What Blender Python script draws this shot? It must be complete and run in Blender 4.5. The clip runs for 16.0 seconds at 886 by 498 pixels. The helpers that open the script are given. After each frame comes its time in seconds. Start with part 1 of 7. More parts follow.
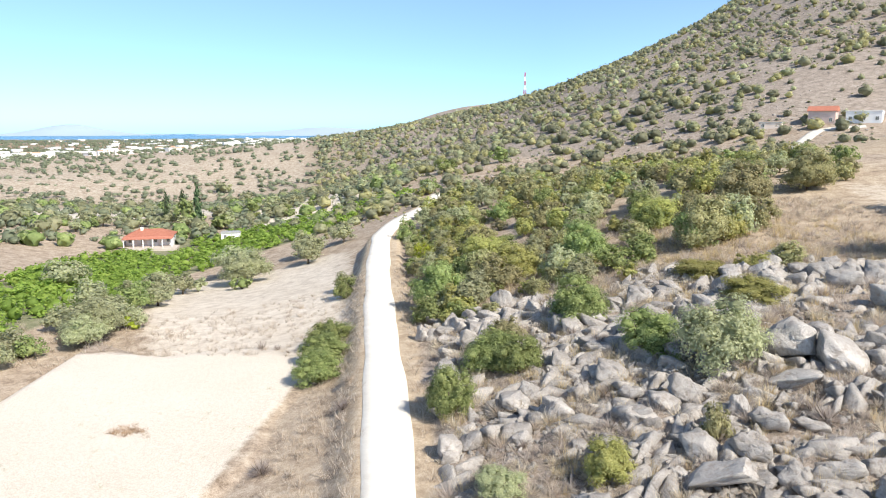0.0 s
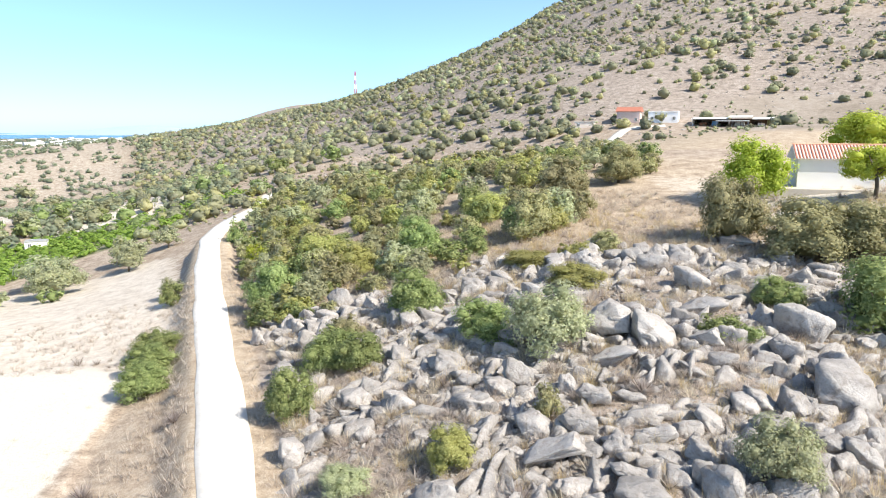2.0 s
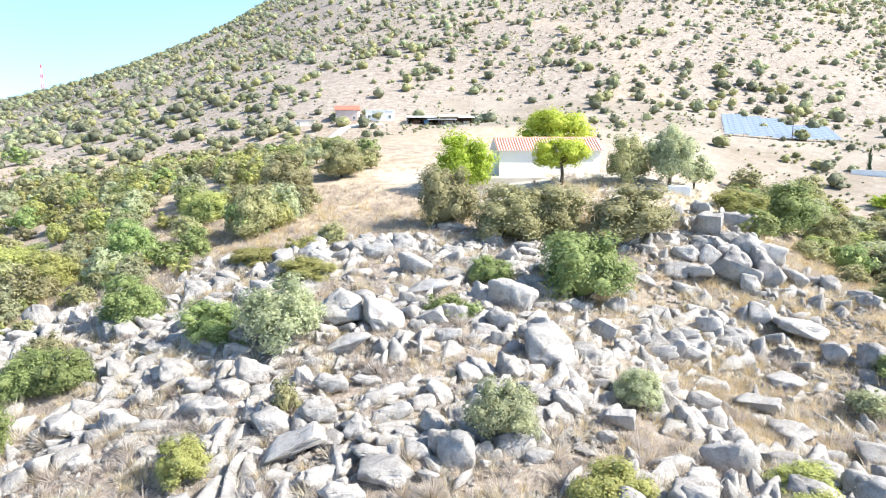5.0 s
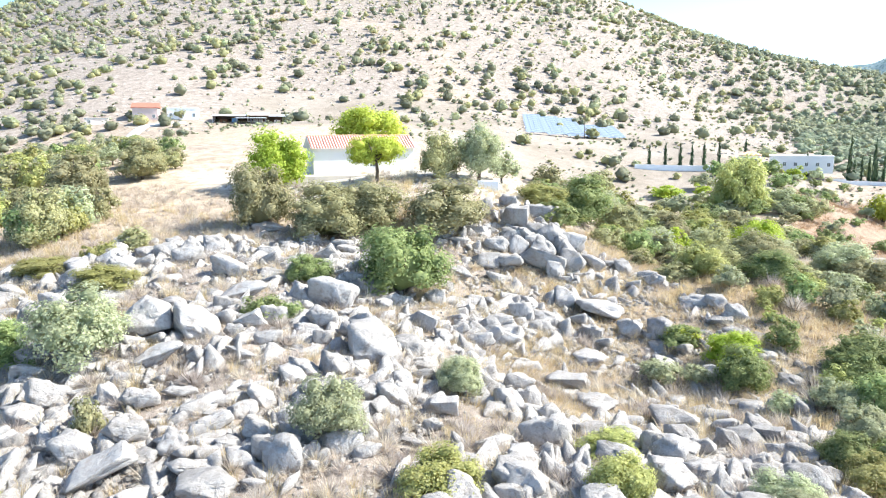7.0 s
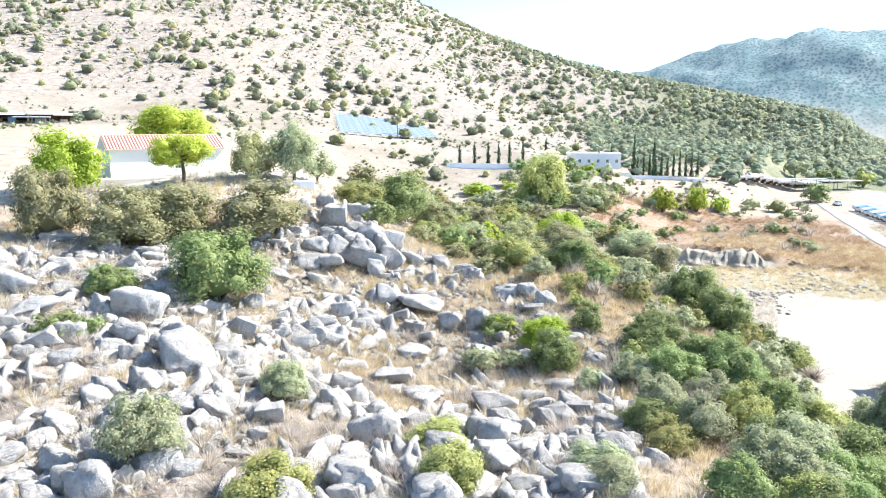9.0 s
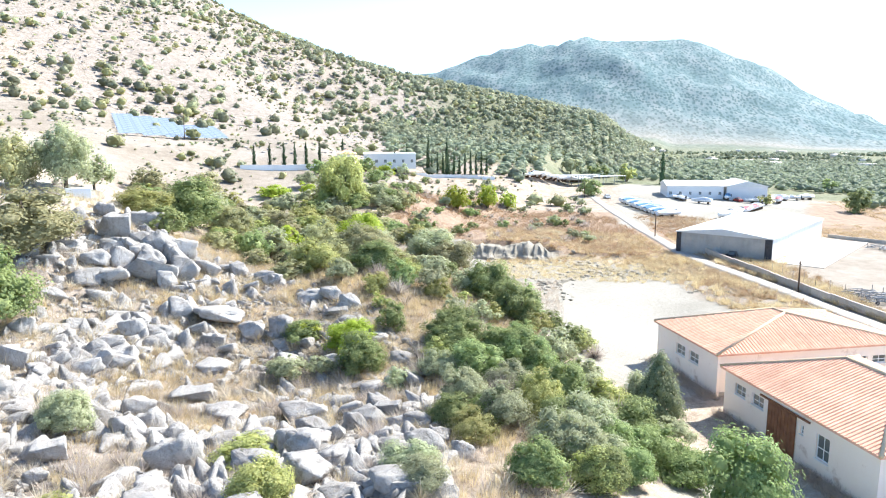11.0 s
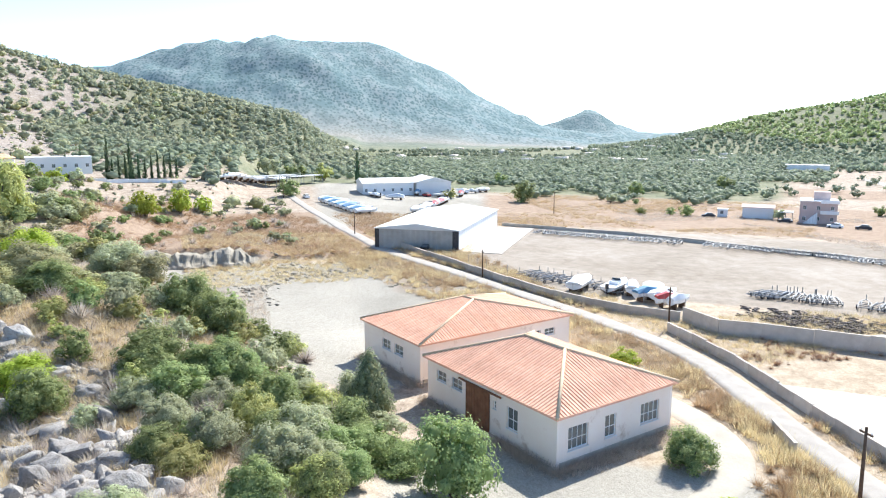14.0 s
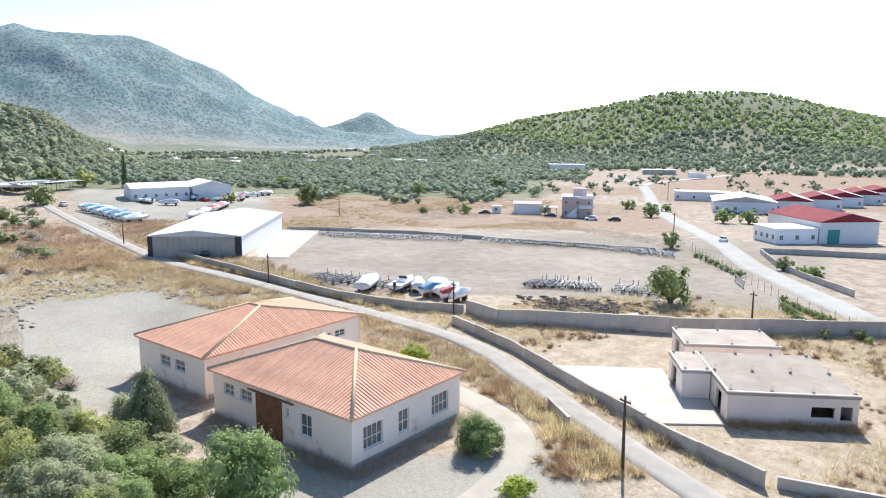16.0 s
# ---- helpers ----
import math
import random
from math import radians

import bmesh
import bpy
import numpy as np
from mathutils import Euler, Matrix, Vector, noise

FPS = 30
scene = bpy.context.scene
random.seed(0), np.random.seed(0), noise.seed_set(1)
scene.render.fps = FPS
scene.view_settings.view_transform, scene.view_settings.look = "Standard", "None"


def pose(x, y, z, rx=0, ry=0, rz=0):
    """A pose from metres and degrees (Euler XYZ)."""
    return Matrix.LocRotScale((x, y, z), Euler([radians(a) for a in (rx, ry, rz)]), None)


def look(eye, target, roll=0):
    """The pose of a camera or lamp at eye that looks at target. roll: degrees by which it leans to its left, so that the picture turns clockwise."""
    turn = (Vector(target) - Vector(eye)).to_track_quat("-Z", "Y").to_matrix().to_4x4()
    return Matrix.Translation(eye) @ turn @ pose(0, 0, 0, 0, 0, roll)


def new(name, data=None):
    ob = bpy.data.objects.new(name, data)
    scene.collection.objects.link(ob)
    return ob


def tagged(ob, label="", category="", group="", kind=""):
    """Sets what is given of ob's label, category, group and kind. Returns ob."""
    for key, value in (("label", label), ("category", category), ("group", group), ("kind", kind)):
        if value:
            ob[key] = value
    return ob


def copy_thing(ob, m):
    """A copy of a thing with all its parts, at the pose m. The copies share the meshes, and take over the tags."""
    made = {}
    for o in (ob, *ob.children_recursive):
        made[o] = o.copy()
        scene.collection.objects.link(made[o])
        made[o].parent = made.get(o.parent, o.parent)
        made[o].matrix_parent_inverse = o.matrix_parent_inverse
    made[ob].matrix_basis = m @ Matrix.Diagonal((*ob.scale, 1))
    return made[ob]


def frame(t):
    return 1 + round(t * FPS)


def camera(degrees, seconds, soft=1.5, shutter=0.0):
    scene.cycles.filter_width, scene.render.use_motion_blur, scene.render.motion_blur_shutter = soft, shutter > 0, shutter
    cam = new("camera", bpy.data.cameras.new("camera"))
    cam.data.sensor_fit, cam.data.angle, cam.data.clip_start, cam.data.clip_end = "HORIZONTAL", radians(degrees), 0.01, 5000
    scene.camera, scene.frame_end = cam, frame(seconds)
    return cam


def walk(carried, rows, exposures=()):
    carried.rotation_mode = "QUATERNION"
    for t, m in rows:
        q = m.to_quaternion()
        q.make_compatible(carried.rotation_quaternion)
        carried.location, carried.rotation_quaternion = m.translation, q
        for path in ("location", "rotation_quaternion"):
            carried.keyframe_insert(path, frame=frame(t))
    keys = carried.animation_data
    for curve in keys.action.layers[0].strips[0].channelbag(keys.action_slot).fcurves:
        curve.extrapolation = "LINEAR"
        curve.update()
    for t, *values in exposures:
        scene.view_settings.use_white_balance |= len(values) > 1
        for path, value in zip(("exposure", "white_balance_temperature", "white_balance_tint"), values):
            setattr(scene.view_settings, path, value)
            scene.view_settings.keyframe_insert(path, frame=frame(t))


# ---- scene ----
cam = camera(63.70, 16.0, soft=1.1)
PATH = [
    (0, look((0.000, 0.000, 27.000), (0.000, 98.589, 10.260), -0.022)),
    (0.5, look((0.033, 0.012, 26.926), (5.253, 98.454, 10.131), 0.002)),
    (1, look((0.047, 0.058, 26.863), (10.672, 98.059, 10.045), 0.005)),
    (1.5, look((0.043, 0.081, 26.804), (16.570, 97.258, 9.965), 0.080)),
    (2, look((0.060, 0.110, 26.672), (22.680, 96.060, 9.880), 0.087)),
    (2.5, look((0.045, 0.134, 26.610), (28.708, 94.452, 9.803), 0.119)),
    (3, look((0.019, 0.195, 26.503), (34.603, 92.506, 9.696), 0.171)),
    (3.5, look((0.064, 0.253, 26.340), (40.364, 90.228, 9.591), 0.164)),
    (6, look((0.264, 0.451, 25.565), (66.932, 73.088, 8.852), -0.096)),
    (6.5, look((0.268, 0.532, 25.474), (71.472, 68.731, 8.775), -0.056)),
    (7, look((0.261, 0.547, 25.441), (75.666, 64.072, 8.747), -0.031)),
    (7.5, look((0.262, 0.579, 25.388), (79.593, 59.134, 8.720), -0.063)),
    (8, look((0.267, 0.669, 25.310), (83.184, 54.036, 8.674), -0.070)),
    (8.5, look((0.291, 0.737, 25.230), (86.455, 48.693, 8.615), -0.099)),
    (9, look((0.342, 0.844, 25.149), (89.436, 43.113, 8.550), -0.087)),
    (11.5, look((0.530, 0.967, 25.608), (98.688, 10.223, 8.898), -0.041)),
    (12, look((0.595, 1.006, 25.703), (99.144, 3.890, 8.977), -0.042)),
    (12.5, look((0.657, 1.015, 25.840), (99.175, -2.384, 9.026), -0.103)),
    (13, look((0.821, 0.988, 25.948), (98.888, -8.886, 9.053), -0.106)),
    (13.5, look((1.011, 0.911, 25.995), (98.025, -16.476, 9.086), -0.081)),
    (14, look((1.147, 0.906, 26.043), (96.530, -23.919, 9.137), -0.017)),
    (14.5, look((1.272, 0.863, 25.967), (94.518, -31.098, 9.125), 0.049)),
    (15, look((1.335, 0.773, 25.906), (91.952, -38.076, 9.195), 0.125)),
    (15.5, look((1.387, 0.769, 25.875), (88.872, -44.729, 9.253), 0.207)),
    (16, look((1.457, 0.723, 25.912), (85.271, -51.243, 9.339), 0.294)),
]
walk(cam, PATH, [(0, 1.40, 6850, 10), (3.5, 1.90, 6600, 9), (7, 2.2, 6300, 7), (9, 2.24, 6250, 7), (12.5, 2.06, 6250, 8), (14.5, 1.79, 6230, 8), (16, 1.54, 6250, 9)])

# ---- world, sun, exposure ----
SUN_AZ, SUN_EL = 135.0, 43.0
world = bpy.data.worlds.new("sky")
scene.world = world
world.use_nodes = True
wn = world.node_tree
sky = wn.nodes.new("ShaderNodeTexSky")
sky.sky_type, sky.sun_disc = "NISHITA", False
sky.sun_elevation, sky.sun_rotation = radians(SUN_EL), radians(SUN_AZ)
sky.air_density, sky.dust_density, sky.ozone_density, sky.altitude = 0.42, 0.35, 1.6, 40
tone = wn.nodes.new("ShaderNodeMix")
tone.data_type, tone.blend_type = "RGBA", "MULTIPLY"
tone.inputs[0].default_value = 1.0
wn.links.new(sky.outputs[0], tone.inputs[6])
up = wn.nodes.new("ShaderNodeTexCoord")
split = wn.nodes.new("ShaderNodeSeparateXYZ")
haze = wn.nodes.new("ShaderNodeValToRGB")
for stop, (pos, c) in zip(haze.color_ramp.elements, ((0.0, (0.42, 0.56, 0.63, 1)), (0.30, (0.95, 1.0, 0.92, 1)))):
    stop.position, stop.color = pos, c
wn.links.new(up.outputs["Generated"], split.inputs[0])
wn.links.new(split.outputs[2], haze.inputs[0])
toward = wn.nodes.new("ShaderNodeVectorMath")
toward.operation = "DOT_PRODUCT"
toward.inputs[1].default_value = (math.sin(radians(SUN_AZ)), math.cos(radians(SUN_AZ)), 0)
wn.links.new(up.outputs["Generated"], toward.inputs[0])
span = wn.nodes.new("ShaderNodeMapRange")
span.inputs["From Min"].default_value, span.inputs["From Max"].default_value = -0.6, 0.05
wn.links.new(toward.outputs["Value"], span.inputs["Value"])
veil = wn.nodes.new("ShaderNodeMix")
veil.data_type = "RGBA"
veil.inputs[7].default_value = (0.98, 1.0, 0.93, 1)
wn.links.new(span.outputs[0], veil.inputs[0])
wn.links.new(haze.outputs[0], veil.inputs[6])
wn.links.new(veil.outputs[2], tone.inputs[7])
wn.links.new(tone.outputs[2], wn.nodes["Background"].inputs[0])
wn.nodes["Background"].inputs[1].default_value = 0.135

sun = new("sun", bpy.data.lights.new("sun", "SUN"))
sun.data.energy, sun.data.angle, sun.data.color = 2.6, radians(0.53), (1.0, 0.955, 0.885)
sa, se = radians(SUN_AZ), radians(SUN_EL)
sun.matrix_world = look((200 * math.sin(sa) * math.cos(se), 200 * math.cos(sa) * math.cos(se), 200 * math.sin(se)), (0, 0, 0))


# ---- materials ----
def mat_new(name):
    m = bpy.data.materials.new(name)
    m.use_nodes = True
    return m, m.node_tree, m.node_tree.nodes["Principled BSDF"]


def noise_node(nt, scale, detail=5.0, rough=0.6, coord="Object"):
    tc = nt.nodes.new("ShaderNodeTexCoord")
    n = nt.nodes.new("ShaderNodeTexNoise")
    n.inputs["Scale"].default_value, n.inputs["Detail"].default_value, n.inputs["Roughness"].default_value = scale, detail, rough
    nt.links.new(tc.outputs[coord], n.inputs["Vector"])
    return n.outputs["Fac"]


def ramp(nt, fac, stops):
    r = nt.nodes.new("ShaderNodeValToRGB")
    while len(r.color_ramp.elements) < len(stops):
        r.color_ramp.elements.new(0.5)
    for e, (p, c) in zip(r.color_ramp.elements, stops):
        e.position = p
        e.color = (*c, 1) if len(c) == 3 else c
    nt.links.new(fac, r.inputs[0])
    return r.outputs["Color"]


def mix(nt, fac, a, b, mode="MIX"):
    n = nt.nodes.new("ShaderNodeMix")
    n.data_type, n.blend_type = "RGBA", mode
    for k, v in ((0, fac), (6, a), (7, b)):
        if isinstance(v, (int, float)):
            n.inputs[k].default_value = v
        elif isinstance(v, tuple):
            n.inputs[k].default_value = (*v, 1)
        else:
            nt.links.new(v, n.inputs[k])
    return n.outputs[2]


def math_node(nt, op, a, b=0.0, clamp=False):
    n = nt.nodes.new("ShaderNodeMath")
    n.operation, n.use_clamp = op, clamp
    for k, v in ((0, a), (1, b)):
        if isinstance(v, (int, float)):
            n.inputs[k].default_value = v
        else:
            nt.links.new(v, n.inputs[k])
    return n.outputs[0]


def bump(nt, bsdf, height, strength=0.4, dist=0.05):
    b = nt.nodes.new("ShaderNodeBump")
    b.inputs["Strength"].default_value, b.inputs["Distance"].default_value = strength, dist
    nt.links.new(height, b.inputs["Height"])
    nt.links.new(b.outputs[0], bsdf.inputs["Normal"])


def plain(name, a, b, scale=2.0, rough=0.8, metal=0.0, grain=14.0, relief=0.25, dist=0.02, spread=0.12):
    """Two tones, broken up at two scales, with each object a little different."""
    m, nt, p = mat_new(name)
    big = noise_node(nt, scale)
    fine = noise_node(nt, scale * grain, 3)
    f = math_node(nt, "ADD", math_node(nt, "MULTIPLY", big, 0.7), math_node(nt, "MULTIPLY", fine, 0.3))
    col = ramp(nt, f, [(0.32, a), (0.68, b)])
    oi = nt.nodes.new("ShaderNodeObjectInfo")
    v = math_node(nt, "ADD", math_node(nt, "MULTIPLY", oi.outputs["Random"], 2 * spread), 1 - spread)
    hs = nt.nodes.new("ShaderNodeHueSaturation")
    nt.links.new(v, hs.inputs["Value"])
    nt.links.new(col, hs.inputs["Color"])
    nt.links.new(hs.outputs[0], p.inputs["Base Color"])
    p.inputs["Roughness"].default_value, p.inputs["Metallic"].default_value = rough, metal
    p.inputs["Specular IOR Level"].default_value = 0.12 if rough > 0.7 else 0.4
    if relief:
        bump(nt, p, f, relief, dist)
    return m


def leafy(name, a, b, c, glow=0.3):
    """Foliage: every leaf clump its own tone, light passing through."""
    m, nt, p = mat_new(name)
    g = nt.nodes.new("ShaderNodeNewGeometry")
    oi = nt.nodes.new("ShaderNodeObjectInfo")
    big = noise_node(nt, 1.3, 2)
    f = math_node(nt, "ADD", math_node(nt, "MULTIPLY", g.outputs["Random Per Island"], 0.55), math_node(nt, "MULTIPLY", big, 0.45))
    col = ramp(nt, f, [(0.15, a), (0.5, b), (0.85, c)])
    hs = nt.nodes.new("ShaderNodeHueSaturation")
    nt.links.new(math_node(nt, "ADD", math_node(nt, "MULTIPLY", oi.outputs["Random"], 0.4), 0.82), hs.inputs["Value"])
    nt.links.new(math_node(nt, "ADD", math_node(nt, "MULTIPLY", oi.outputs["Random"], 0.03), 0.485), hs.inputs["Hue"])
    nt.links.new(col, hs.inputs["Color"])
    nt.links.new(hs.outputs[0], p.inputs["Base Color"])
    p.inputs["Roughness"].default_value = 0.65
    p.inputs["Specular IOR Level"].default_value = 0.25
    t = nt.nodes.new("ShaderNodeBsdfTranslucent")
    nt.links.new(hs.outputs[0], t.inputs["Color"])
    mx = nt.nodes.new("ShaderNodeMixShader")
    mx.inputs[0].default_value = glow
    nt.links.new(p.outputs[0], mx.inputs[1])
    nt.links.new(t.outputs[0], mx.inputs[2])
    nt.links.new(mx.outputs[0], nt.nodes["Material Output"].inputs["Surface"])
    return m


LEAF = {
    "lentisk": leafy("leaf_lentisk", (0.16, 0.205, 0.08), (0.29, 0.35, 0.135), (0.45, 0.495, 0.215), 0.48),
    "olive": leafy("leaf_olive", (0.29, 0.31, 0.19), (0.455, 0.475, 0.29), (0.61, 0.615, 0.40), 0.55),
    "juniper": leafy("leaf_juniper", (0.235, 0.23, 0.115), (0.40, 0.385, 0.20), (0.57, 0.53, 0.31), 0.5),
    "ochre": leafy("leaf_ochre", (0.265, 0.28, 0.095), (0.44, 0.445, 0.16), (0.60, 0.57, 0.25), 0.5),
    "lime": leafy("leaf_lime", (0.24, 0.30, 0.035), (0.40, 0.47, 0.06), (0.55, 0.60, 0.12), 0.5),
    "pine": leafy("leaf_pine", (0.32, 0.37, 0.045), (0.49, 0.54, 0.08), (0.62, 0.65, 0.15), 0.5),
    "fir": leafy("leaf_fir", (0.15, 0.17, 0.09), (0.26, 0.28, 0.15), (0.40, 0.40, 0.23), 0.4),
    "cypress": leafy("leaf_cypress", (0.035, 0.065, 0.03), (0.07, 0.11, 0.05), (0.12, 0.165, 0.075), 0.2),
    "citrus": leafy("leaf_citrus", (0.177, 0.271, 0.059), (0.295, 0.425, 0.088), (0.437, 0.555, 0.142), 0.55),
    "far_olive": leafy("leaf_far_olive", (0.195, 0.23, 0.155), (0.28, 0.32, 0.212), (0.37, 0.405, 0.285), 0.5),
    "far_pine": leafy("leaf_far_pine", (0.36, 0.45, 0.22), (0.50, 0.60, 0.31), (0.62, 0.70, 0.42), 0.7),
    "hill": leafy("leaf_hill", (0.20, 0.205, 0.135), (0.295, 0.30, 0.195), (0.40, 0.395, 0.265), 0.5),
    "dead": leafy("twig_dead", (0.38, 0.325, 0.285), (0.52, 0.45, 0.395), (0.66, 0.585, 0.51), 0.5),
    "straw": leafy("straw", (0.43, 0.36, 0.285), (0.58, 0.495, 0.40), (0.70, 0.62, 0.52), 0.5),
    "blonde": leafy("straw_pale", (0.43, 0.33, 0.195), (0.585, 0.465, 0.285), (0.71, 0.595, 0.39), 0.5),
    "russet": leafy("straw_russet", (0.30, 0.19, 0.11), (0.43, 0.29, 0.175), (0.55, 0.40, 0.25), 0.3),
}
BARK = plain("bark", (0.07, 0.055, 0.04), (0.17, 0.14, 0.11), 6, 0.9, relief=0.6)

# limestone: grey weathered faces, pale fresh ones, ochre in the pits
ROCK, nt, p = mat_new("limestone")
n1, n2, n3 = noise_node(nt, 0.9, 6, 0.65), noise_node(nt, 5.0, 8, 0.7), noise_node(nt, 22.0, 4, 0.7)
c1 = ramp(nt, n1, [(0.3, (0.245, 0.226, 0.21)), (0.5, (0.375, 0.352, 0.33)), (0.70, (0.525, 0.497, 0.47))])
c2 = mix(nt, ramp(nt, n2, [(0.36, (0.85, 0.85, 0.85)), (0.49, (0, 0, 0))]), c1, (0.27, 0.235, 0.205))
# clefts where the beds split
tc = nt.nodes.new("ShaderNodeTexCoord")
vo = nt.nodes.new("ShaderNodeTexVoronoi")
vo.feature = "DISTANCE_TO_EDGE"
vo.inputs["Scale"].default_value = 1.1
warp = nt.nodes.new("ShaderNodeMix")
warp.data_type = "VECTOR"
warp.inputs[0].default_value = 0.16
nz = nt.nodes.new("ShaderNodeTexNoise")
nz.inputs["Scale"].default_value, nz.inputs["Detail"].default_value = 3.0, 4.0
nt.links.new(tc.outputs["Object"], nz.inputs["Vector"])
nt.links.new(tc.outputs["Object"], warp.inputs[4])
nt.links.new(nz.outputs["Color"], warp.inputs[5])
nt.links.new(warp.outputs[1], vo.inputs["Vector"])
cleft = math_node(nt, "SUBTRACT", 1.0, math_node(nt, "MULTIPLY", vo.outputs["Distance"], 34.0, True), True)
cleft = math_node(nt, "MULTIPLY", cleft, ramp(nt, n1, [(0.42, (0, 0, 0)), (0.58, (1, 1, 1))]))
c2 = mix(nt, math_node(nt, "MULTIPLY", cleft, 0.12), c2, (0.27, 0.235, 0.205))
c3 = mix(nt, ramp(nt, n1, [(0.60, (0, 0, 0)), (0.74, (0.35, 0.35, 0.35))]), c2, (0.42, 0.30, 0.19))
oi = nt.nodes.new("ShaderNodeObjectInfo")
hs = nt.nodes.new("ShaderNodeHueSaturation")
nt.links.new(math_node(nt, "ADD", math_node(nt, "MULTIPLY", oi.outputs["Random"], 0.35), 0.83), hs.inputs["Value"])
c3 = mix(nt, 1.0, c3, ramp(nt, n3, [(0.34, (0.84, 0.83, 0.82)), (0.50, (1.0, 1.0, 0.99)), (0.70, (1.07, 1.06, 1.05))]), "MULTIPLY")
nt.links.new(c3, hs.inputs["Color"])
nt.links.new(hs.outputs[0], p.inputs["Base Color"])
p.inputs["Roughness"].default_value = 0.92
bump(nt, p, math_node(nt, "ADD", math_node(nt, "ADD", n2, math_node(nt, "MULTIPLY", n3, 0.4)), math_node(nt, "MULTIPLY", cleft, -0.15)), 0.8, 0.22)

# open ground: soils mixed by where they lie, the far slopes tinted with aerial haze
SOIL, nt, p = mat_new("soil")
za = nt.nodes.new("ShaderNodeVertexColor")
za.layer_name = "soil_a"
zb = nt.nodes.new("ShaderNodeVertexColor")
zb.layer_name = "soil_haze_b"
zc = nt.nodes.new("ShaderNodeVertexColor")
zc.layer_name = "soil_haze_c"
sc_ = nt.nodes.new("ShaderNodeSeparateColor")
nt.links.new(zc.outputs[0], sc_.inputs[0])
sa_, sb_ = nt.nodes.new("ShaderNodeSeparateColor"), nt.nodes.new("ShaderNodeSeparateColor")
nt.links.new(za.outputs[0], sa_.inputs[0])
nt.links.new(zb.outputs[0], sb_.inputs[0])
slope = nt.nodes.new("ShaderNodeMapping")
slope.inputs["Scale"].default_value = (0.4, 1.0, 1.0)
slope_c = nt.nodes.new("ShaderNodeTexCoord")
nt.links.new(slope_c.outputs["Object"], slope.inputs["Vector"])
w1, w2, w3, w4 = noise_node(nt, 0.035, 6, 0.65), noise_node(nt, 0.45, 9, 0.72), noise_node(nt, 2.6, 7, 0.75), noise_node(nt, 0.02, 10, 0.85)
dry = ramp(nt, math_node(nt, "ADD", math_node(nt, "MULTIPLY", w2, 0.6), math_node(nt, "MULTIPLY", w3, 0.4)),
           [(0.38, (0.20, 0.15, 0.11)), (0.5, (0.375, 0.302, 0.233)), (0.62, (0.515, 0.436, 0.35))])
stone = ramp(nt, math_node(nt, "ADD", math_node(nt, "MULTIPLY", w2, 0.45), math_node(nt, "MULTIPLY", w3, 0.55)),
             [(0.38, (0.135, 0.11, 0.088)), (0.5, (0.31, 0.26, 0.216)), (0.61, (0.48, 0.42, 0.367))])
pale = ramp(nt, math_node(nt, "ADD", math_node(nt, "MULTIPLY", w1, 0.5), math_node(nt, "MULTIPLY", w3, 0.5)),
            [(0.36, (0.255, 0.232, 0.19)), (0.5, (0.345, 0.318, 0.268)), (0.64, (0.44, 0.408, 0.35))])
red = ramp(nt, math_node(nt, "ADD", math_node(nt, "MULTIPLY", w2, 0.6), math_node(nt, "MULTIPLY", w3, 0.4)),
           [(0.36, (0.20, 0.135, 0.092)), (0.5, (0.32, 0.23, 0.162)), (0.64, (0.43, 0.335, 0.245))])
green = ramp(nt, math_node(nt, "ADD", math_node(nt, "MULTIPLY", w2, 0.6), math_node(nt, "MULTIPLY", w1, 0.4)),
             [(0.38, (0.125, 0.14, 0.078)), (0.5, (0.195, 0.20, 0.12)), (0.62, (0.29, 0.265, 0.178))])
cream = ramp(nt, math_node(nt, "ADD", math_node(nt, "MULTIPLY", w1, 0.4), math_node(nt, "MULTIPLY", w3, 0.6)),
             [(0.34, (0.53, 0.465, 0.38)), (0.5, (0.625, 0.563, 0.48)), (0.66, (0.70, 0.645, 0.566))])
straw = ramp(nt, math_node(nt, "ADD", math_node(nt, "MULTIPLY", w2, 0.55), math_node(nt, "MULTIPLY", w3, 0.45)),
             [(0.36, (0.26, 0.195, 0.135)), (0.5, (0.43, 0.345, 0.25)), (0.63, (0.56, 0.475, 0.37))])
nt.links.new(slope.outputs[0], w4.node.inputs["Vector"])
# hazy blue of the far mountains, put into their base colour
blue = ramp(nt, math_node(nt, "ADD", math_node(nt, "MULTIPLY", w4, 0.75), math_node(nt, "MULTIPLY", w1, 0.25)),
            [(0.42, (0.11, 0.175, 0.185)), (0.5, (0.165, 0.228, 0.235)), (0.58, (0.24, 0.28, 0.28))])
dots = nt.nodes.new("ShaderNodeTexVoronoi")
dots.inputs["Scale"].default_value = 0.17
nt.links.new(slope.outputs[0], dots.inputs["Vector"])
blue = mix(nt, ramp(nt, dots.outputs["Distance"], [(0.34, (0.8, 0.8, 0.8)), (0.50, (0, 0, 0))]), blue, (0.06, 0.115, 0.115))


def edge(w):
    """A mask with a frayed border."""
    return math_node(nt, "MULTIPLY", math_node(nt, "SUBTRACT", math_node(nt, "ADD", w, math_node(nt, "MULTIPLY", w2, 0.8)), 0.75), 3.0, True)


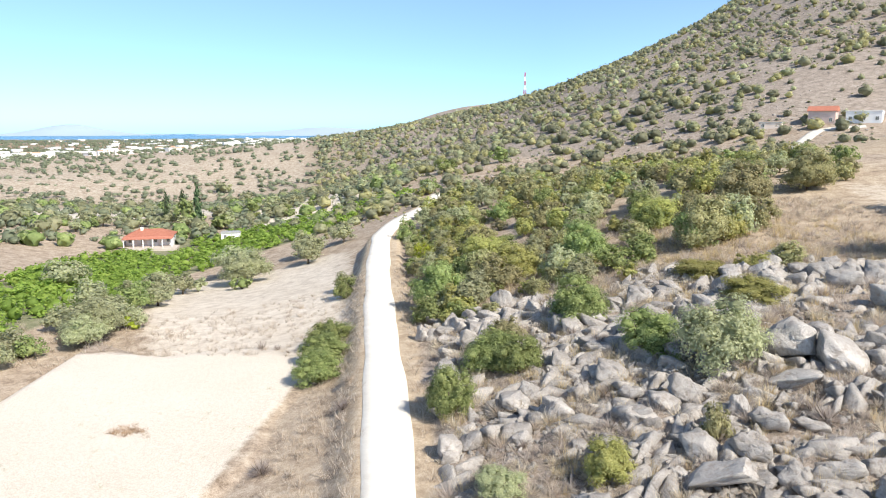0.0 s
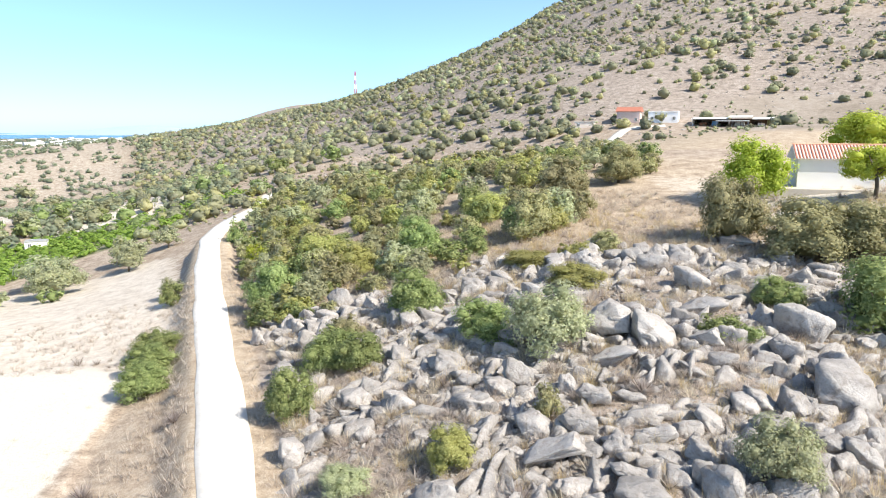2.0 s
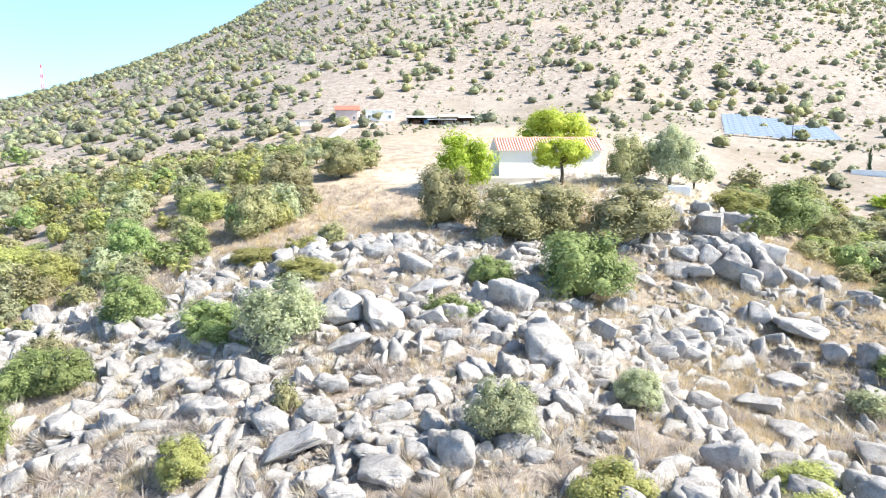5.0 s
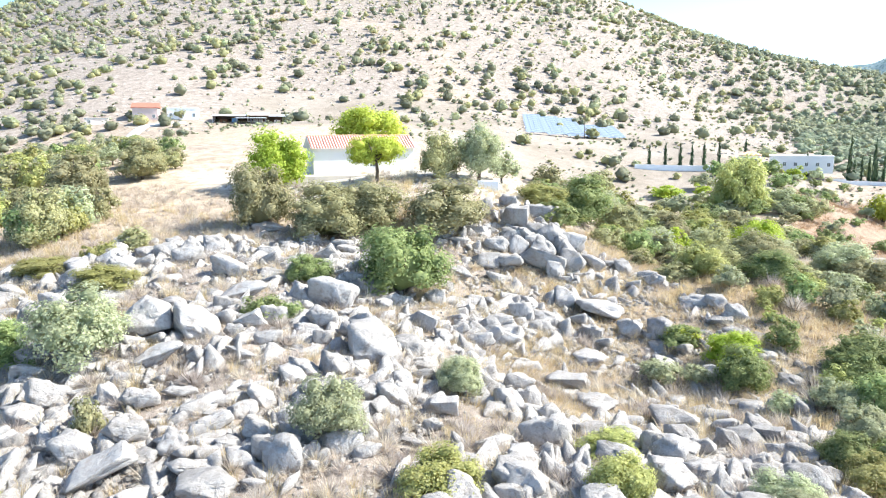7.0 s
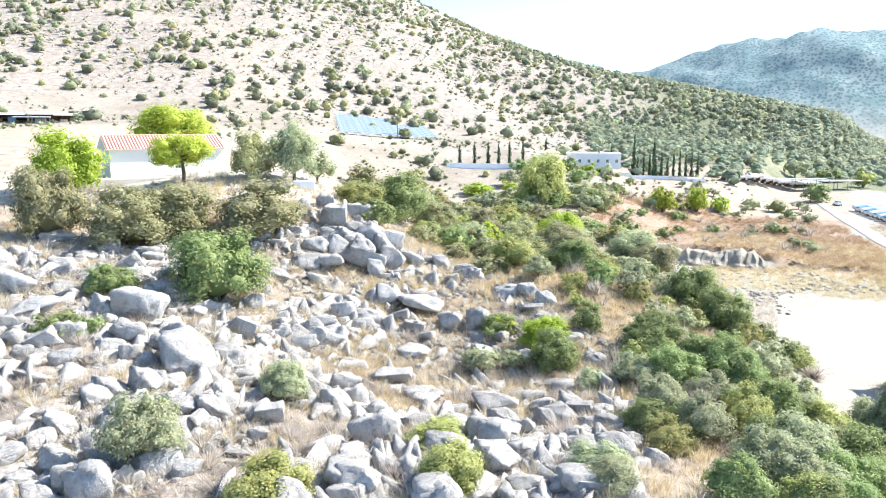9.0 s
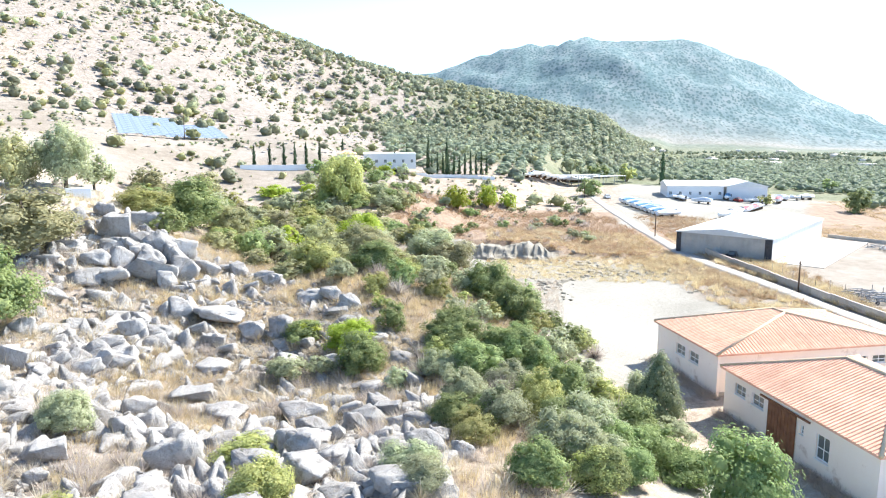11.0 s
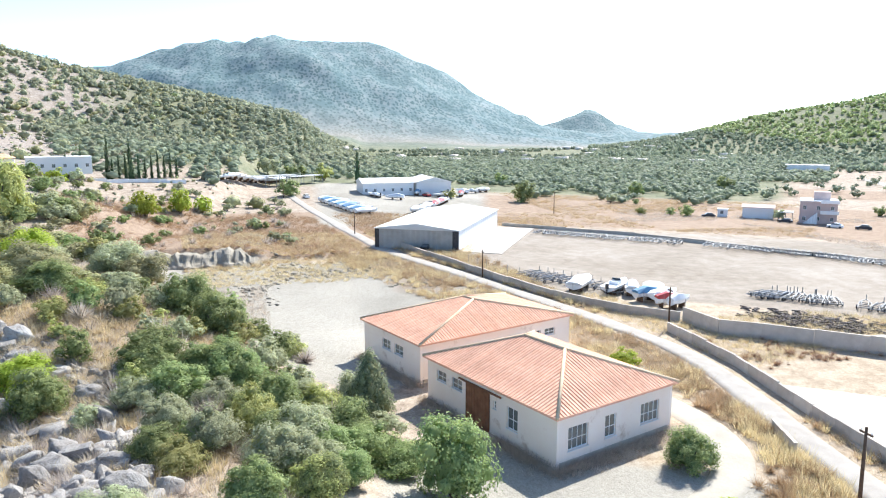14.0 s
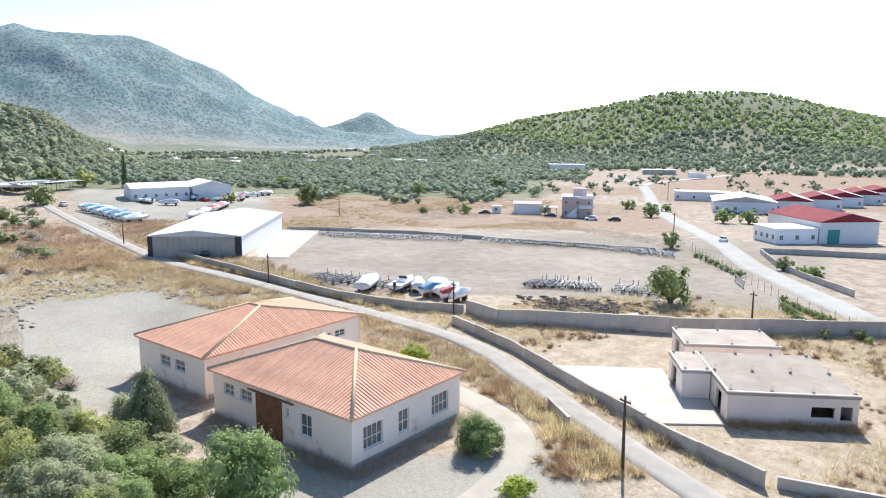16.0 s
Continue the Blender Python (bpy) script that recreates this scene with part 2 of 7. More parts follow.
col = dry
for w, c in ((sb_.outputs[2], straw), (sa_.outputs[0], stone), (sa_.outputs[2], red), (sb_.outputs[0], green), (sa_.outputs[1], pale), (sc_.outputs[0], cream)):
    col = mix(nt, edge(w), col, c)
tan = ramp(nt, math_node(nt, "ADD", math_node(nt, "MULTIPLY", w2, 0.5), math_node(nt, "MULTIPLY", w1, 0.5)),
           [(0.36, (0.225, 0.185, 0.14)), (0.5, (0.315, 0.267, 0.215)), (0.64, (0.40, 0.35, 0.295))])
col = mix(nt, edge(sc_.outputs[2]), col, tan)
w5 = noise_node(nt, 9.0, 4, 0.7)
col = mix(nt, 1.0, col, ramp(nt, w5, [(0.34, (0.68, 0.66, 0.64)), (0.50, (1, 1, 1)), (0.68, (1.18, 1.18, 1.18))]), "MULTIPLY")
# aerial haze coloured over the mountains, a paler one over the islands
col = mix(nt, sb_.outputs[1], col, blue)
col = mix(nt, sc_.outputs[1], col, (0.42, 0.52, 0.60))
nt.links.new(col, p.inputs["Base Color"])
p.inputs["Roughness"].default_value = 0.95
p.inputs["Specular IOR Level"].default_value = 0.2
bump(nt, p, math_node(nt, "ADD", w2, math_node(nt, "MULTIPLY", w3, 0.5)), 0.5, 0.3)

TRACK_MAT = plain("compacted_limestone", (0.60, 0.56, 0.49), (0.74, 0.70, 0.63), 0.5, 0.95, grain=12, relief=0.3)
TARMAC = plain("bleached_concrete_road", (0.34, 0.31, 0.272), (0.46, 0.42, 0.375), 0.5, 0.9, grain=20, relief=0.2)
CONCRETE = plain("concrete", (0.40, 0.355, 0.30), (0.55, 0.50, 0.435), 0.7, 0.9, grain=12, relief=0.3)
SLAB = plain("pale_concrete_slab", (0.44, 0.39, 0.335), (0.56, 0.505, 0.44), 0.4, 0.9, grain=16, relief=0.2)
COURT = plain("bleached_court_slab", (0.52, 0.46, 0.395), (0.63, 0.57, 0.50), 0.3, 0.9, grain=16, relief=0.2)
HIGHWAY_MAT = plain("sun_bleached_asphalt", (0.42, 0.395, 0.36), (0.53, 0.505, 0.465), 0.25, 0.9, grain=20, relief=0.2)
ROOFSLAB = plain("weathered_roof_slab", (0.33, 0.275, 0.23), (0.48, 0.415, 0.35), 0.35, 0.9, grain=16, relief=0.2)
RENDER_W = plain("cream_render", (0.90, 0.755, 0.635), (0.93, 0.825, 0.725), 0.35, 0.9, grain=20, relief=0.15)
nt = RENDER_W.node_tree
stain = ramp(nt, noise_node(nt, 0.45, 7, 0.7), [(0.58, (0, 0, 0)), (0.72, (0.75, 0.75, 0.75))])
pb = nt.nodes["Principled BSDF"]
old = pb.inputs["Base Color"].links[0].from_socket
nt.links.new(mix(nt, stain, old, (0.50, 0.33, 0.22)), pb.inputs["Base Color"])
RENDER_2 = plain("grey_white_render", (0.79, 0.66, 0.555), (0.88, 0.775, 0.68), 0.4, 0.9, grain=20, relief=0.15)
WHITE = plain("whitewash", (0.80, 0.79, 0.77), (0.86, 0.85, 0.83), 0.5, 0.85, relief=0.1)
PINK = plain("pink_render", (0.55, 0.42, 0.38), (0.66, 0.53, 0.48), 0.5, 0.9, relief=0.1)
TILE = plain("clay_tile", (0.69, 0.36, 0.235), (0.81, 0.49, 0.345), 1.6, 0.8, grain=9, relief=0.3, spread=0.1)
TILE_DEEP = plain("old_red_tile", (0.36, 0.13, 0.09), (0.50, 0.22, 0.15), 1.6, 0.8, grain=9, relief=0.3, spread=0.15)
TILE_PALE = plain("pale_ridge_tile", (0.58, 0.42, 0.26), (0.72, 0.56, 0.38), 1.5, 0.8, relief=0.2)
TILE_RED = plain("red_sheet", (0.19, 0.03, 0.04), (0.27, 0.055, 0.06), 0.3, 0.85, relief=0.05)
TILE_WHITE = plain("limed_tile", (0.60, 0.50, 0.45), (0.72, 0.62, 0.56), 1.5, 0.8, relief=0.2)
RUST = plain("rusty_steel", (0.20, 0.09, 0.05), (0.36, 0.18, 0.10), 1.2, 0.75, metal=0.2, relief=0.2)
FRAME_W = plain("white_window_paint", (0.70, 0.70, 0.68), (0.80, 0.80, 0.78), 2, 0.5, relief=0.05)
STEEL = plain("galvanised_steel", (0.19, 0.195, 0.20), (0.32, 0.325, 0.33), 1.5, 0.55, metal=0.3, relief=0.05)
SHEET = plain("grey_corrugated_sheet", (0.33, 0.325, 0.30), (0.48, 0.47, 0.44), 0.4, 0.5, metal=0.3, relief=0.05)
CUT = plain("grey_marl", (0.24, 0.215, 0.17), (0.42, 0.375, 0.305), 0.5, 0.95, grain=8, relief=0.6, dist=0.1)
SHEET_W = plain("white_sheet_roof", (0.58, 0.57, 0.53), (0.72, 0.71, 0.67), 0.25, 0.75, relief=0.05)
DARK = plain("dark_metal", (0.03, 0.03, 0.035), (0.08, 0.08, 0.085), 2, 0.5, metal=0.3, relief=0.05)
WOOD = plain("pole_wood", (0.07, 0.045, 0.03), (0.15, 0.10, 0.07), 4, 0.9, relief=0.4)
HULL = plain("white_gelcoat", (0.70, 0.71, 0.72), (0.82, 0.82, 0.82), 0.6, 0.3, relief=0.0)
TARP = plain("blue_tarpaulin", (0.06, 0.17, 0.30), (0.12, 0.28, 0.42), 1.2, 0.6, relief=0.3)
REDP = plain("red_paint", (0.40, 0.05, 0.04), (0.52, 0.08, 0.06), 1, 0.4, relief=0.0)
BLUEP = plain("blue_paint", (0.10, 0.25, 0.45), (0.16, 0.34, 0.55), 1, 0.5, relief=0.0)
TEAL = plain("teal_paint", (0.03, 0.22, 0.19), (0.06, 0.30, 0.26), 1, 0.5, relief=0.0)
STEM = plain("woody_stem", (0.09, 0.07, 0.05), (0.18, 0.145, 0.11), 5, 0.9, relief=0.4)

GRAVEL = plain("grey_gravel_drive", (0.34, 0.305, 0.25), (0.44, 0.40, 0.335), 0.4, 0.95, grain=16, relief=0.3)
GLASS, nt, p = mat_new("window_glass")
p.inputs["Base Color"].default_value = (0.13, 0.14, 0.135, 1)
p.inputs["Roughness"].default_value = 0.12
p.inputs["Specular IOR Level"].default_value = 0.6
PANEL, nt, p = mat_new("solar_cells")
nt.links.new(ramp(nt, noise_node(nt, 0.8, 2), [(0.4, (0.19, 0.235, 0.31)), (0.6, (0.27, 0.315, 0.39))]), p.inputs["Base Color"])
p.inputs["Roughness"].default_value = 0.18
SEA, nt, p = mat_new("sea_water")
nt.links.new(ramp(nt, noise_node(nt, 0.01, 4), [(0.4, (0.02, 0.12, 0.22)), (0.6, (0.03, 0.17, 0.28))]), p.inputs["Base Color"])
p.inputs["Roughness"].default_value = 0.25


# ---- the lie of the land ----
def smooth(a, b, x):
    t = np.clip((x - a) / (b - a), 0, 1)
    return t * t * (3 - 2 * t)


# low hills and hollows on the flank of the mountain: x, y, radius, height
HILLS = [
    (62, 88, 26, -3.1), (92, 62, 26, 6.5), (70, 56, 24, -5.3), (90, 104, 34, -2.5), (44, 62, 26, -2.0),
    (36, 104, 34, -1.5), (20, 60, 26, -2.0), (60, 24, 26, -13.0), (104, 44, 26, -14.8), (30, 30, 26, -1.1),
    (130, 150, 50, 7.7), (60, 220, 60, -13.3), (110, 200, 50, -0.4), (160, 200, 60, -11.8), (150, 90, 50, -15.5),
    (-30, 150, 60, -9.0), (-60, 200, 90, -20.0), (-40, 60, 50, -14.5), (0, 190, 50, 6.8), (0, 100, 40, -2.9),
    (10, 290, 80, 0.7), (210, 70, 60, -14.6), (280, 150, 90, -17.5), (290, 60, 70, 9.0), (420, 60, 140, -32.0),
    (620, 140, 200, 6.2), (300, 330, 130, -2.1), (200, 250, 60, -6.0), (0, 10, 35, -10.6), (70, 310, 60, -6.2),
    (120, 640, 220, -7.1), (-100, 420, 180, -36.4),
    (110, 150, 45, -4.5), (140, 42, 24, -7.5), (-115, 880, 100, -9), (74, 87, 13, 0.5)]
# ridges beyond the plain
RIDGES = [(330, 20, 110, 6), (585, 50, 110, 10), (500, -20, 110, 6)]
# far mountains
MOUNTAINS = [(1880, -85, 520, 221, 1.5), (1850, -330, 160, 36, 1.0), (1800, 520, 300, 60, 0.8), (2330, -1120, 150, 95, 0.8),
             (661, -750, 170, 52, 0.8), (770, -610, 140, 27, 0.8), (600, -880, 160, 45, 0.8), (450, -1000, 200, 24, 0.8), (40, 1000, 130, 31, 0.8),
             (-2064, 3998, 240, 66, 0.8), (-704, 4445, 420, 48, 0.8)]
TRACK = [(-2.6, 20), (-3.7, 45), (-5.4, 64), (-8.2, 90), (-11.5, 123), (-14, 160), (-12.2, 183), (-6.5, 209), (-2, 247)]


def track_x(y):
    return np.interp(y, [p[1] for p in TRACK], [p[0] for p in TRACK])


def track_z(y):
    return 1.7 + 0.009 * np.clip(y - 40, 0, 400)


def hollow_edge(x):
    """North rim of the quarried hollow."""
    return 7 + 0.5 * (x - 90)


def ground(x, y):
    x, y = np.asarray(x, float), np.asarray(y, float)
    r = np.hypot(x, y)
    z = 715 * np.exp(-np.sqrt((x - 560) ** 2 + (y - 622) ** 2 + 180 ** 2) / 228) - 4 - 7 * smooth(100, 700, r) - 4 * smooth(2600, 3200, r)
    for a, b, w, h in HILLS:
        z = z + h * np.exp(-((x - a) ** 2 + (y - b) ** 2) / w ** 2)
    flat = -smooth(90, 170, r) - 2 * smooth(170, 260, r) - 5 * smooth(300, 1000, r) - 3 * smooth(1000, 3000, r)
    foot = np.minimum(-12 + 0.3 * (x - 40), 27 - 0.2 * (x - 170))
    m = smooth(30, -6, y - foot) * smooth(-20, 25, x)
    z = m * flat + (1 - m) * z
    for a, b, w, h in RIDGES:
        z = z + h * np.exp(-((x - a) ** 2 + (y - b) ** 2) / w ** 2)
    for a, b, w, h, k in MOUNTAINS:
        z = z + h * np.exp(-(((x - a) ** 2 + (y - b) ** 2) / w ** 2) ** k)
    # levelled lot beside the track
    lot = smooth(1.2, -0.6, x + 17.3 - 0.1 * (y - 60) - 0.7 * np.sin(y * 0.35)) * smooth(-50, -46, x) * smooth(90, 83, y + 0.12 * x + 2 * np.sin(x * 0.3)) * smooth(36, 42, y)
    z = lot * -1.2 + (1 - lot) * z
    # bench of the farm track
    d = x - track_x(y) - 0.5
    m = smooth(np.where(d > 0, 4.7, 6.0), np.where(d > 0, 3.2, 2.6), np.abs(d)) * smooth(15, 25, y) * smooth(255, 225, y)
    z = m * track_z(y) + (1 - m) * z
    # quarried hollow behind the workshops, with a cut face
    up = smooth(150, 153, x) * smooth(185, 165, x) * smooth(-4, 4, y) * smooth(52, 42, y)
    z = z + up * np.maximum(1.6 - z, 0)
    q = smooth(152, 150.5, x + 0.8 * np.sin(y * 0.9)) * smooth(84, 98, x) * smooth(3, -7, y - hollow_edge(x)) * smooth(-24, -12, y)
    z = z * (1 - q) + q * np.minimum(z, -1.3)
    # gentle terraces of olives behind the walled garden
    a = np.degrees(np.arctan2(x, y))
    cap = 1.5 + 0.075 * np.clip(r - 190, 0, 260) + 1.1 * np.clip(80 - a, 0, 30)
    m = smooth(64, 72, a) * smooth(185, 215, r) * smooth(520, 400, r) * smooth(105, 98, a)
    return z - m * np.maximum(z - cap, 0) * 0.92
# ---- mesh helpers ----
def mesh_of(name, verts, faces, material=None, smooth_shade=False):
    me = bpy.data.meshes.new(name)
    me.from_pydata([tuple(v) for v in verts], [], [tuple(f) for f in faces])
    if material:
        me.materials.append(material)
    if smooth_shade:
        me.polygons.foreach_set("use_smooth", [True] * len(me.polygons))
    me.update()
    return me


def fast_mesh(name, verts, tris, material, smooth_shade=False):
    """Triangles from two arrays."""
    me = bpy.data.meshes.new(name)
    v, t = np.asarray(verts, np.float32), np.asarray(tris, np.int32)
    me.vertices.add(len(v))
    me.vertices.foreach_set("co", v.ravel())
    me.loops.add(t.size)
    me.loops.foreach_set("vertex_index", t.ravel())
    me.polygons.add(len(t))
    me.polygons.foreach_set("loop_start", np.arange(0, t.size, t.shape[1], dtype=np.int32))
    if smooth_shade:
        me.polygons.foreach_set("use_smooth", np.ones(len(t), bool))
    me.materials.append(material)
    me.update(calc_edges=True)
    return me


def thing(name, label, category, m=None, group="", kind="", data=None):
    ob = new(name, data)
    if m is not None:
        ob.matrix_world = m
    return tagged(ob, label, category, group, kind)


def part(name, me, parent, label="", m=None):
    ob = new(name, me)
    ob.parent = parent
    if m is not None:
        ob.matrix_basis = m
    return tagged(ob, label) if label else ob


class Geo:
    """Collects boxes, prisms and tubes into one mesh."""

    def __init__(self):
        self.v, self.f = [], []

    def add(self, verts, faces):
        n = len(self.v)
        self.v += [tuple(q) for q in verts]
        self.f += [tuple(i + n for i in q) for q in faces]
        return self

    def box(self, x0, y0, z0, x1, y1, z1):
        v = [(x, y, z) for z in (z0, z1) for y in (y0, y1) for x in (x0, x1)]
        return self.add(v, [(0, 2, 3, 1), (4, 5, 7, 6), (0, 1, 5, 4), (2, 6, 7, 3), (0, 4, 6, 2), (1, 3, 7, 5)])

    def soft_box(self, x0, y0, z0, x1, y1, z1, c=0.03):
        """A box with its upright and upper edges taken off."""
        rings = []
        for z, i in ((z0, 0.0), (z1 - c, 0.0), (z1, c)):
            a, b, d, e = x0 + i, y0 + i, x1 - i, y1 - i
            rings.append([(a + c, b, z), (d - c, b, z), (d, b + c, z), (d, e - c, z), (d - c, e, z), (a + c, e, z), (a, e - c, z), (a, b + c, z)])
        v = [q for r in rings for q in r]
        f = [tuple(range(7, -1, -1)), tuple(range(16, 24))]
        for k in (0, 8):
            f += [(k + i, k + (i + 1) % 8, k + 8 + (i + 1) % 8, k + 8 + i) for i in range(8)]
        return self.add(v, f)

    def tube(self, pts, radii, sides=6):
        """A round bar through points."""
        pts = [Vector(q) for q in pts]
        if not isinstance(radii, (list, tuple)):
            radii = [radii] * len(pts)
        v = []
        for i, q in enumerate(pts):
            d = (pts[min(i + 1, len(pts) - 1)] - pts[max(i - 1, 0)]).normalized()
            a = d.orthogonal().normalized()
            b = d.cross(a)
            v += [q + radii[i] * (math.cos(k * math.tau / sides) * a + math.sin(k * math.tau / sides) * b) for k in range(sides)]
        n = len(pts)
        f = [(i * sides + k, i * sides + (k + 1) % sides, (i + 1) * sides + (k + 1) % sides, (i + 1) * sides + k) for i in range(n - 1) for k in range(sides)]
        f += [tuple(range(sides - 1, -1, -1)), tuple(range((n - 1) * sides, n * sides))]
        return self.add(v, f)

    def mesh(self, name, material, smooth_shade=False):
        return mesh_of(name, self.v, self.f, material, smooth_shade)


def gz(x, y):
    return float(ground(x, y))


def at(x, y, rz=0.0, dz=0.0, s=None):
    m = pose(x, y, gz(x, y) + dz, 0, 0, rz)
    return m @ Matrix.Diagonal((*s, 1)) if s else m


# ---- the ground, one sheet to the horizon ----
def zone(x, y, a0, a1, r0, r1, sa=3.0, sr=12.0):
    """A field between two bearings and two distances from the hilltop."""
    a, r = np.degrees(np.arctan2(x, y)), np.hypot(x, y)
    return smooth(a0 - sa, a0 + sa, a) * smooth(a1 + sa, a1 - sa, a) * smooth(r0 - sr, r0 + sr, r) * smooth(r1 + sr, r1 - sr, r)


def rocky(x, y):
    """How stony the slope below the house is."""
    a, r = np.degrees(np.arctan2(x, y)), np.hypot(x, y)
    up = np.interp(a, [-6, 0, 5, 15, 25, 35, 45, 57, 66, 76, 90], [60, 82, 86, 90, 90, 90, 88, 108, 92, 74, 50])
    return smooth(up + 5, up - 6, r) * smooth(26, 34, r) * smooth(0, 3, x - track_x(y) - 2.3) * smooth(84, 72, a)


def smax(*ws):
    out = ws[0]
    for w in ws[1:]:
        out = np.maximum(out, w)
    return out


def orchard_edge(x):
    """Lower edge of the citrus orchard."""
    return np.interp(x, [-77, -65, -60, -54, -45, -22, -4], [142, 158, 188, 204, 194, 174, 208])


def orchard(x, y):
    """Where the citrus trees stand."""
    a, r = np.degrees(np.arctan2(x, y)), np.hypot(x, y)
    lo = np.interp(a, [-44, -33, -30.5, -27.3, -24, -20, -13.7, -8.4, -3], [104, 114, 121, 136, 150, 195, 217, 226, 251])
    hi = np.interp(a, [-44, -32.4, -28, -24, -19.6, -13.7, -8.3, -2], [150, 169, 218, 233, 253, 256, 256, 268])
    return smooth(-4, 4, r - lo) * smooth(4, -4, r - hi) * smooth(-47, -43, a) * smooth(-1, -4, a)


def soils(x, y):
    r = np.hypot(x, y)
    east = zone(x, y, 58, 88, 52, 112, 5, 8)
    rock = smax(rocky(x, y) * (1 - 0.75 * east), 0.75 * zone(x, y, -26, -8, 82, 100, 2, 6), 0.8 * zone(x, y, -8, 84, 255, 900, 4, 50) * smooth(-0.3, 0.2, np.sin(x * 0.021 + 1.5 * np.sin(y * 0.017)) + smooth(230, 340, r)), 0.7 * zone(x, y, -12, 3, 800, 1200, 2, 60))
    lot = smooth(1.0, -2.0, x + 17.5 - 0.1 * (y - 60)) * smooth(-52, -48, x) * smooth(90, 84, y)
    sand = smax(zone(x, y, 70, 104, 70, 146, 2, 5) * smooth(2, -4, y - hollow_edge(x)), zone(x, y, 98, 132, 30, 55, 4, 4), 0.8 * zone(x, y, 94, 108, 190, 315, 1.5, 8), 
                zone(x, y, 36, 56, 108, 136, 3, 4))
    redz = smax(zone(x, y, 76, 99, 152, 225, 3, 6), 0.8 * zone(x, y, 103, 140, 197, 290, 2, 6), zone(x, y, 128, 140, 330, 380, 1, 14), zone(x, y, 138, 170, 300, 560, 2, 30),
                zone(x, y, 88, 122, 640, 960, 3, 40), 0.85 * zone(x, y, -40, -4, 850, 2700, 2, 150))
    greenz = smax(orchard(x, y), zone(x, y, 74, 130, 300, 700, 3, 30) * smooth(60, 30, y), zone(x, y, -50, -4, 260, 700, 3, 60) * 0.4, zone(x, y, 118, 170, 680, 1300, 3, 40), zone(x, y, 72, 125, 640, 1150, 3, 60),
                  zone(x, y, 80, 99, 430, 800, 9, 60))
    strawz = smax(0.85 * east, 0.5 * zone(x, y, 92, 112, 112, 180, 4, 8), zone(x, y, 108, 160, 50, 112, 3, 6), 0.45 * zone(x, y, 98, 140, 190, 300, 2, 8), zone(x, y, 24, 46, 165, 228, 3, 8),
                  0.55 * zone(x, y, 10, 60, 90, 160, 4, 15), 0.5 * zone(x, y, -16, -3, 40, 130, 2, 8), smooth(4.6, 3.4, np.abs(x - track_x(y) - 0.2)) * smooth(250, 240, y) * smooth(20, 30, y))
    # weight of the painted haze over mountains; the islands' own stands in the return
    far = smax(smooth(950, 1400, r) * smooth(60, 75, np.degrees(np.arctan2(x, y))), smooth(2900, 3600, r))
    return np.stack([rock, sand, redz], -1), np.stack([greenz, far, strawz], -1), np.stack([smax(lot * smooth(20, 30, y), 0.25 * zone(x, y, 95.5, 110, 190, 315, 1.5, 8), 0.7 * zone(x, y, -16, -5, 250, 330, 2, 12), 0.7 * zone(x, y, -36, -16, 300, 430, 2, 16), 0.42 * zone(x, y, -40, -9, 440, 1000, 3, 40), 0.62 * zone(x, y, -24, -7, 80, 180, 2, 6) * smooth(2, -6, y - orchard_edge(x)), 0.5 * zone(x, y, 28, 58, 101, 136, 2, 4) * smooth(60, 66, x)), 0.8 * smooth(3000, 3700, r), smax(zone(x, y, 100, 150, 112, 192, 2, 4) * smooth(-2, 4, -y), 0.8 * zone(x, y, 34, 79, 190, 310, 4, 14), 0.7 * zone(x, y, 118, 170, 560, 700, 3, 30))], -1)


def rough(x, y):
    """Small unevenness of wild ground, none on levelled places."""
    r = np.hypot(x, y)
    k = rocky(x, y)
    n = np.array([noise.noise((float(a) * 0.22, float(b) * 0.22, 0.3)) + 0.5 * noise.noise((float(a) * 0.6, float(b) * 0.6, 4.3)) for a, b in zip(x, y)])
    big = np.array([noise.noise((float(a) * 0.012, float(b) * 0.012, 7.7)) + 0.5 * noise.noise((float(a) * 0.03, float(b) * 0.03, 1.7)) for a, b in zip(x, y)])
    gully = np.array([1 - 2.2 * abs(noise.noise((float(a) * 0.0045, float(b) * 0.0045, 2.2))) - 0.9 * abs(noise.noise((float(a) * 0.011, float(b) * 0.011, 8.2))) if q > 1000 else 0.0 for a, b, q in zip(x, y, r)])
    big = big + 0.75 * (gully - 0.2) * smooth(1150, 1700, r) * smooth(2700, 2200, r)
    return n * 0.45 * k + big * (2.5 * smooth(280, 420, r) * smooth(98, 88, np.degrees(np.arctan2(x, y))) + 16 * smooth(1000, 1600, r) * smooth(40, 75, np.degrees(np.arctan2(x, y))))


az = np.concatenate([np.arange(-180, -42, 3.0), np.arange(-42, 166, 0.4), np.arange(166, 179, 3.0)])
rr = [2.0, 6, 10, 14, 18, 22]
while rr[-1] < 4950:
    rr.append(rr[-1] * (1.0135 if rr[-1] < 400 else 1.02 if rr[-1] < 1500 else 1.03))
rr = np.array(rr)
AA, RR = np.meshgrid(np.radians(az), rr)
gx, gy = (RR * np.sin(AA)).ravel(), (RR * np.cos(AA)).ravel()
gzv = ground(gx, gy) + rough(gx, gy)
na, nr = len(az), len(rr)
verts = np.concatenate([np.stack([gx, gy, gzv], -1), [[0, 0, gz(0, 0)]]])
i, j = np.meshgrid(np.arange(nr - 1), np.arange(na), indexing="ij")
a0, a1 = i * na + j, i * na + (j + 1) % na
b0, b1 = a0 + na, a1 + na
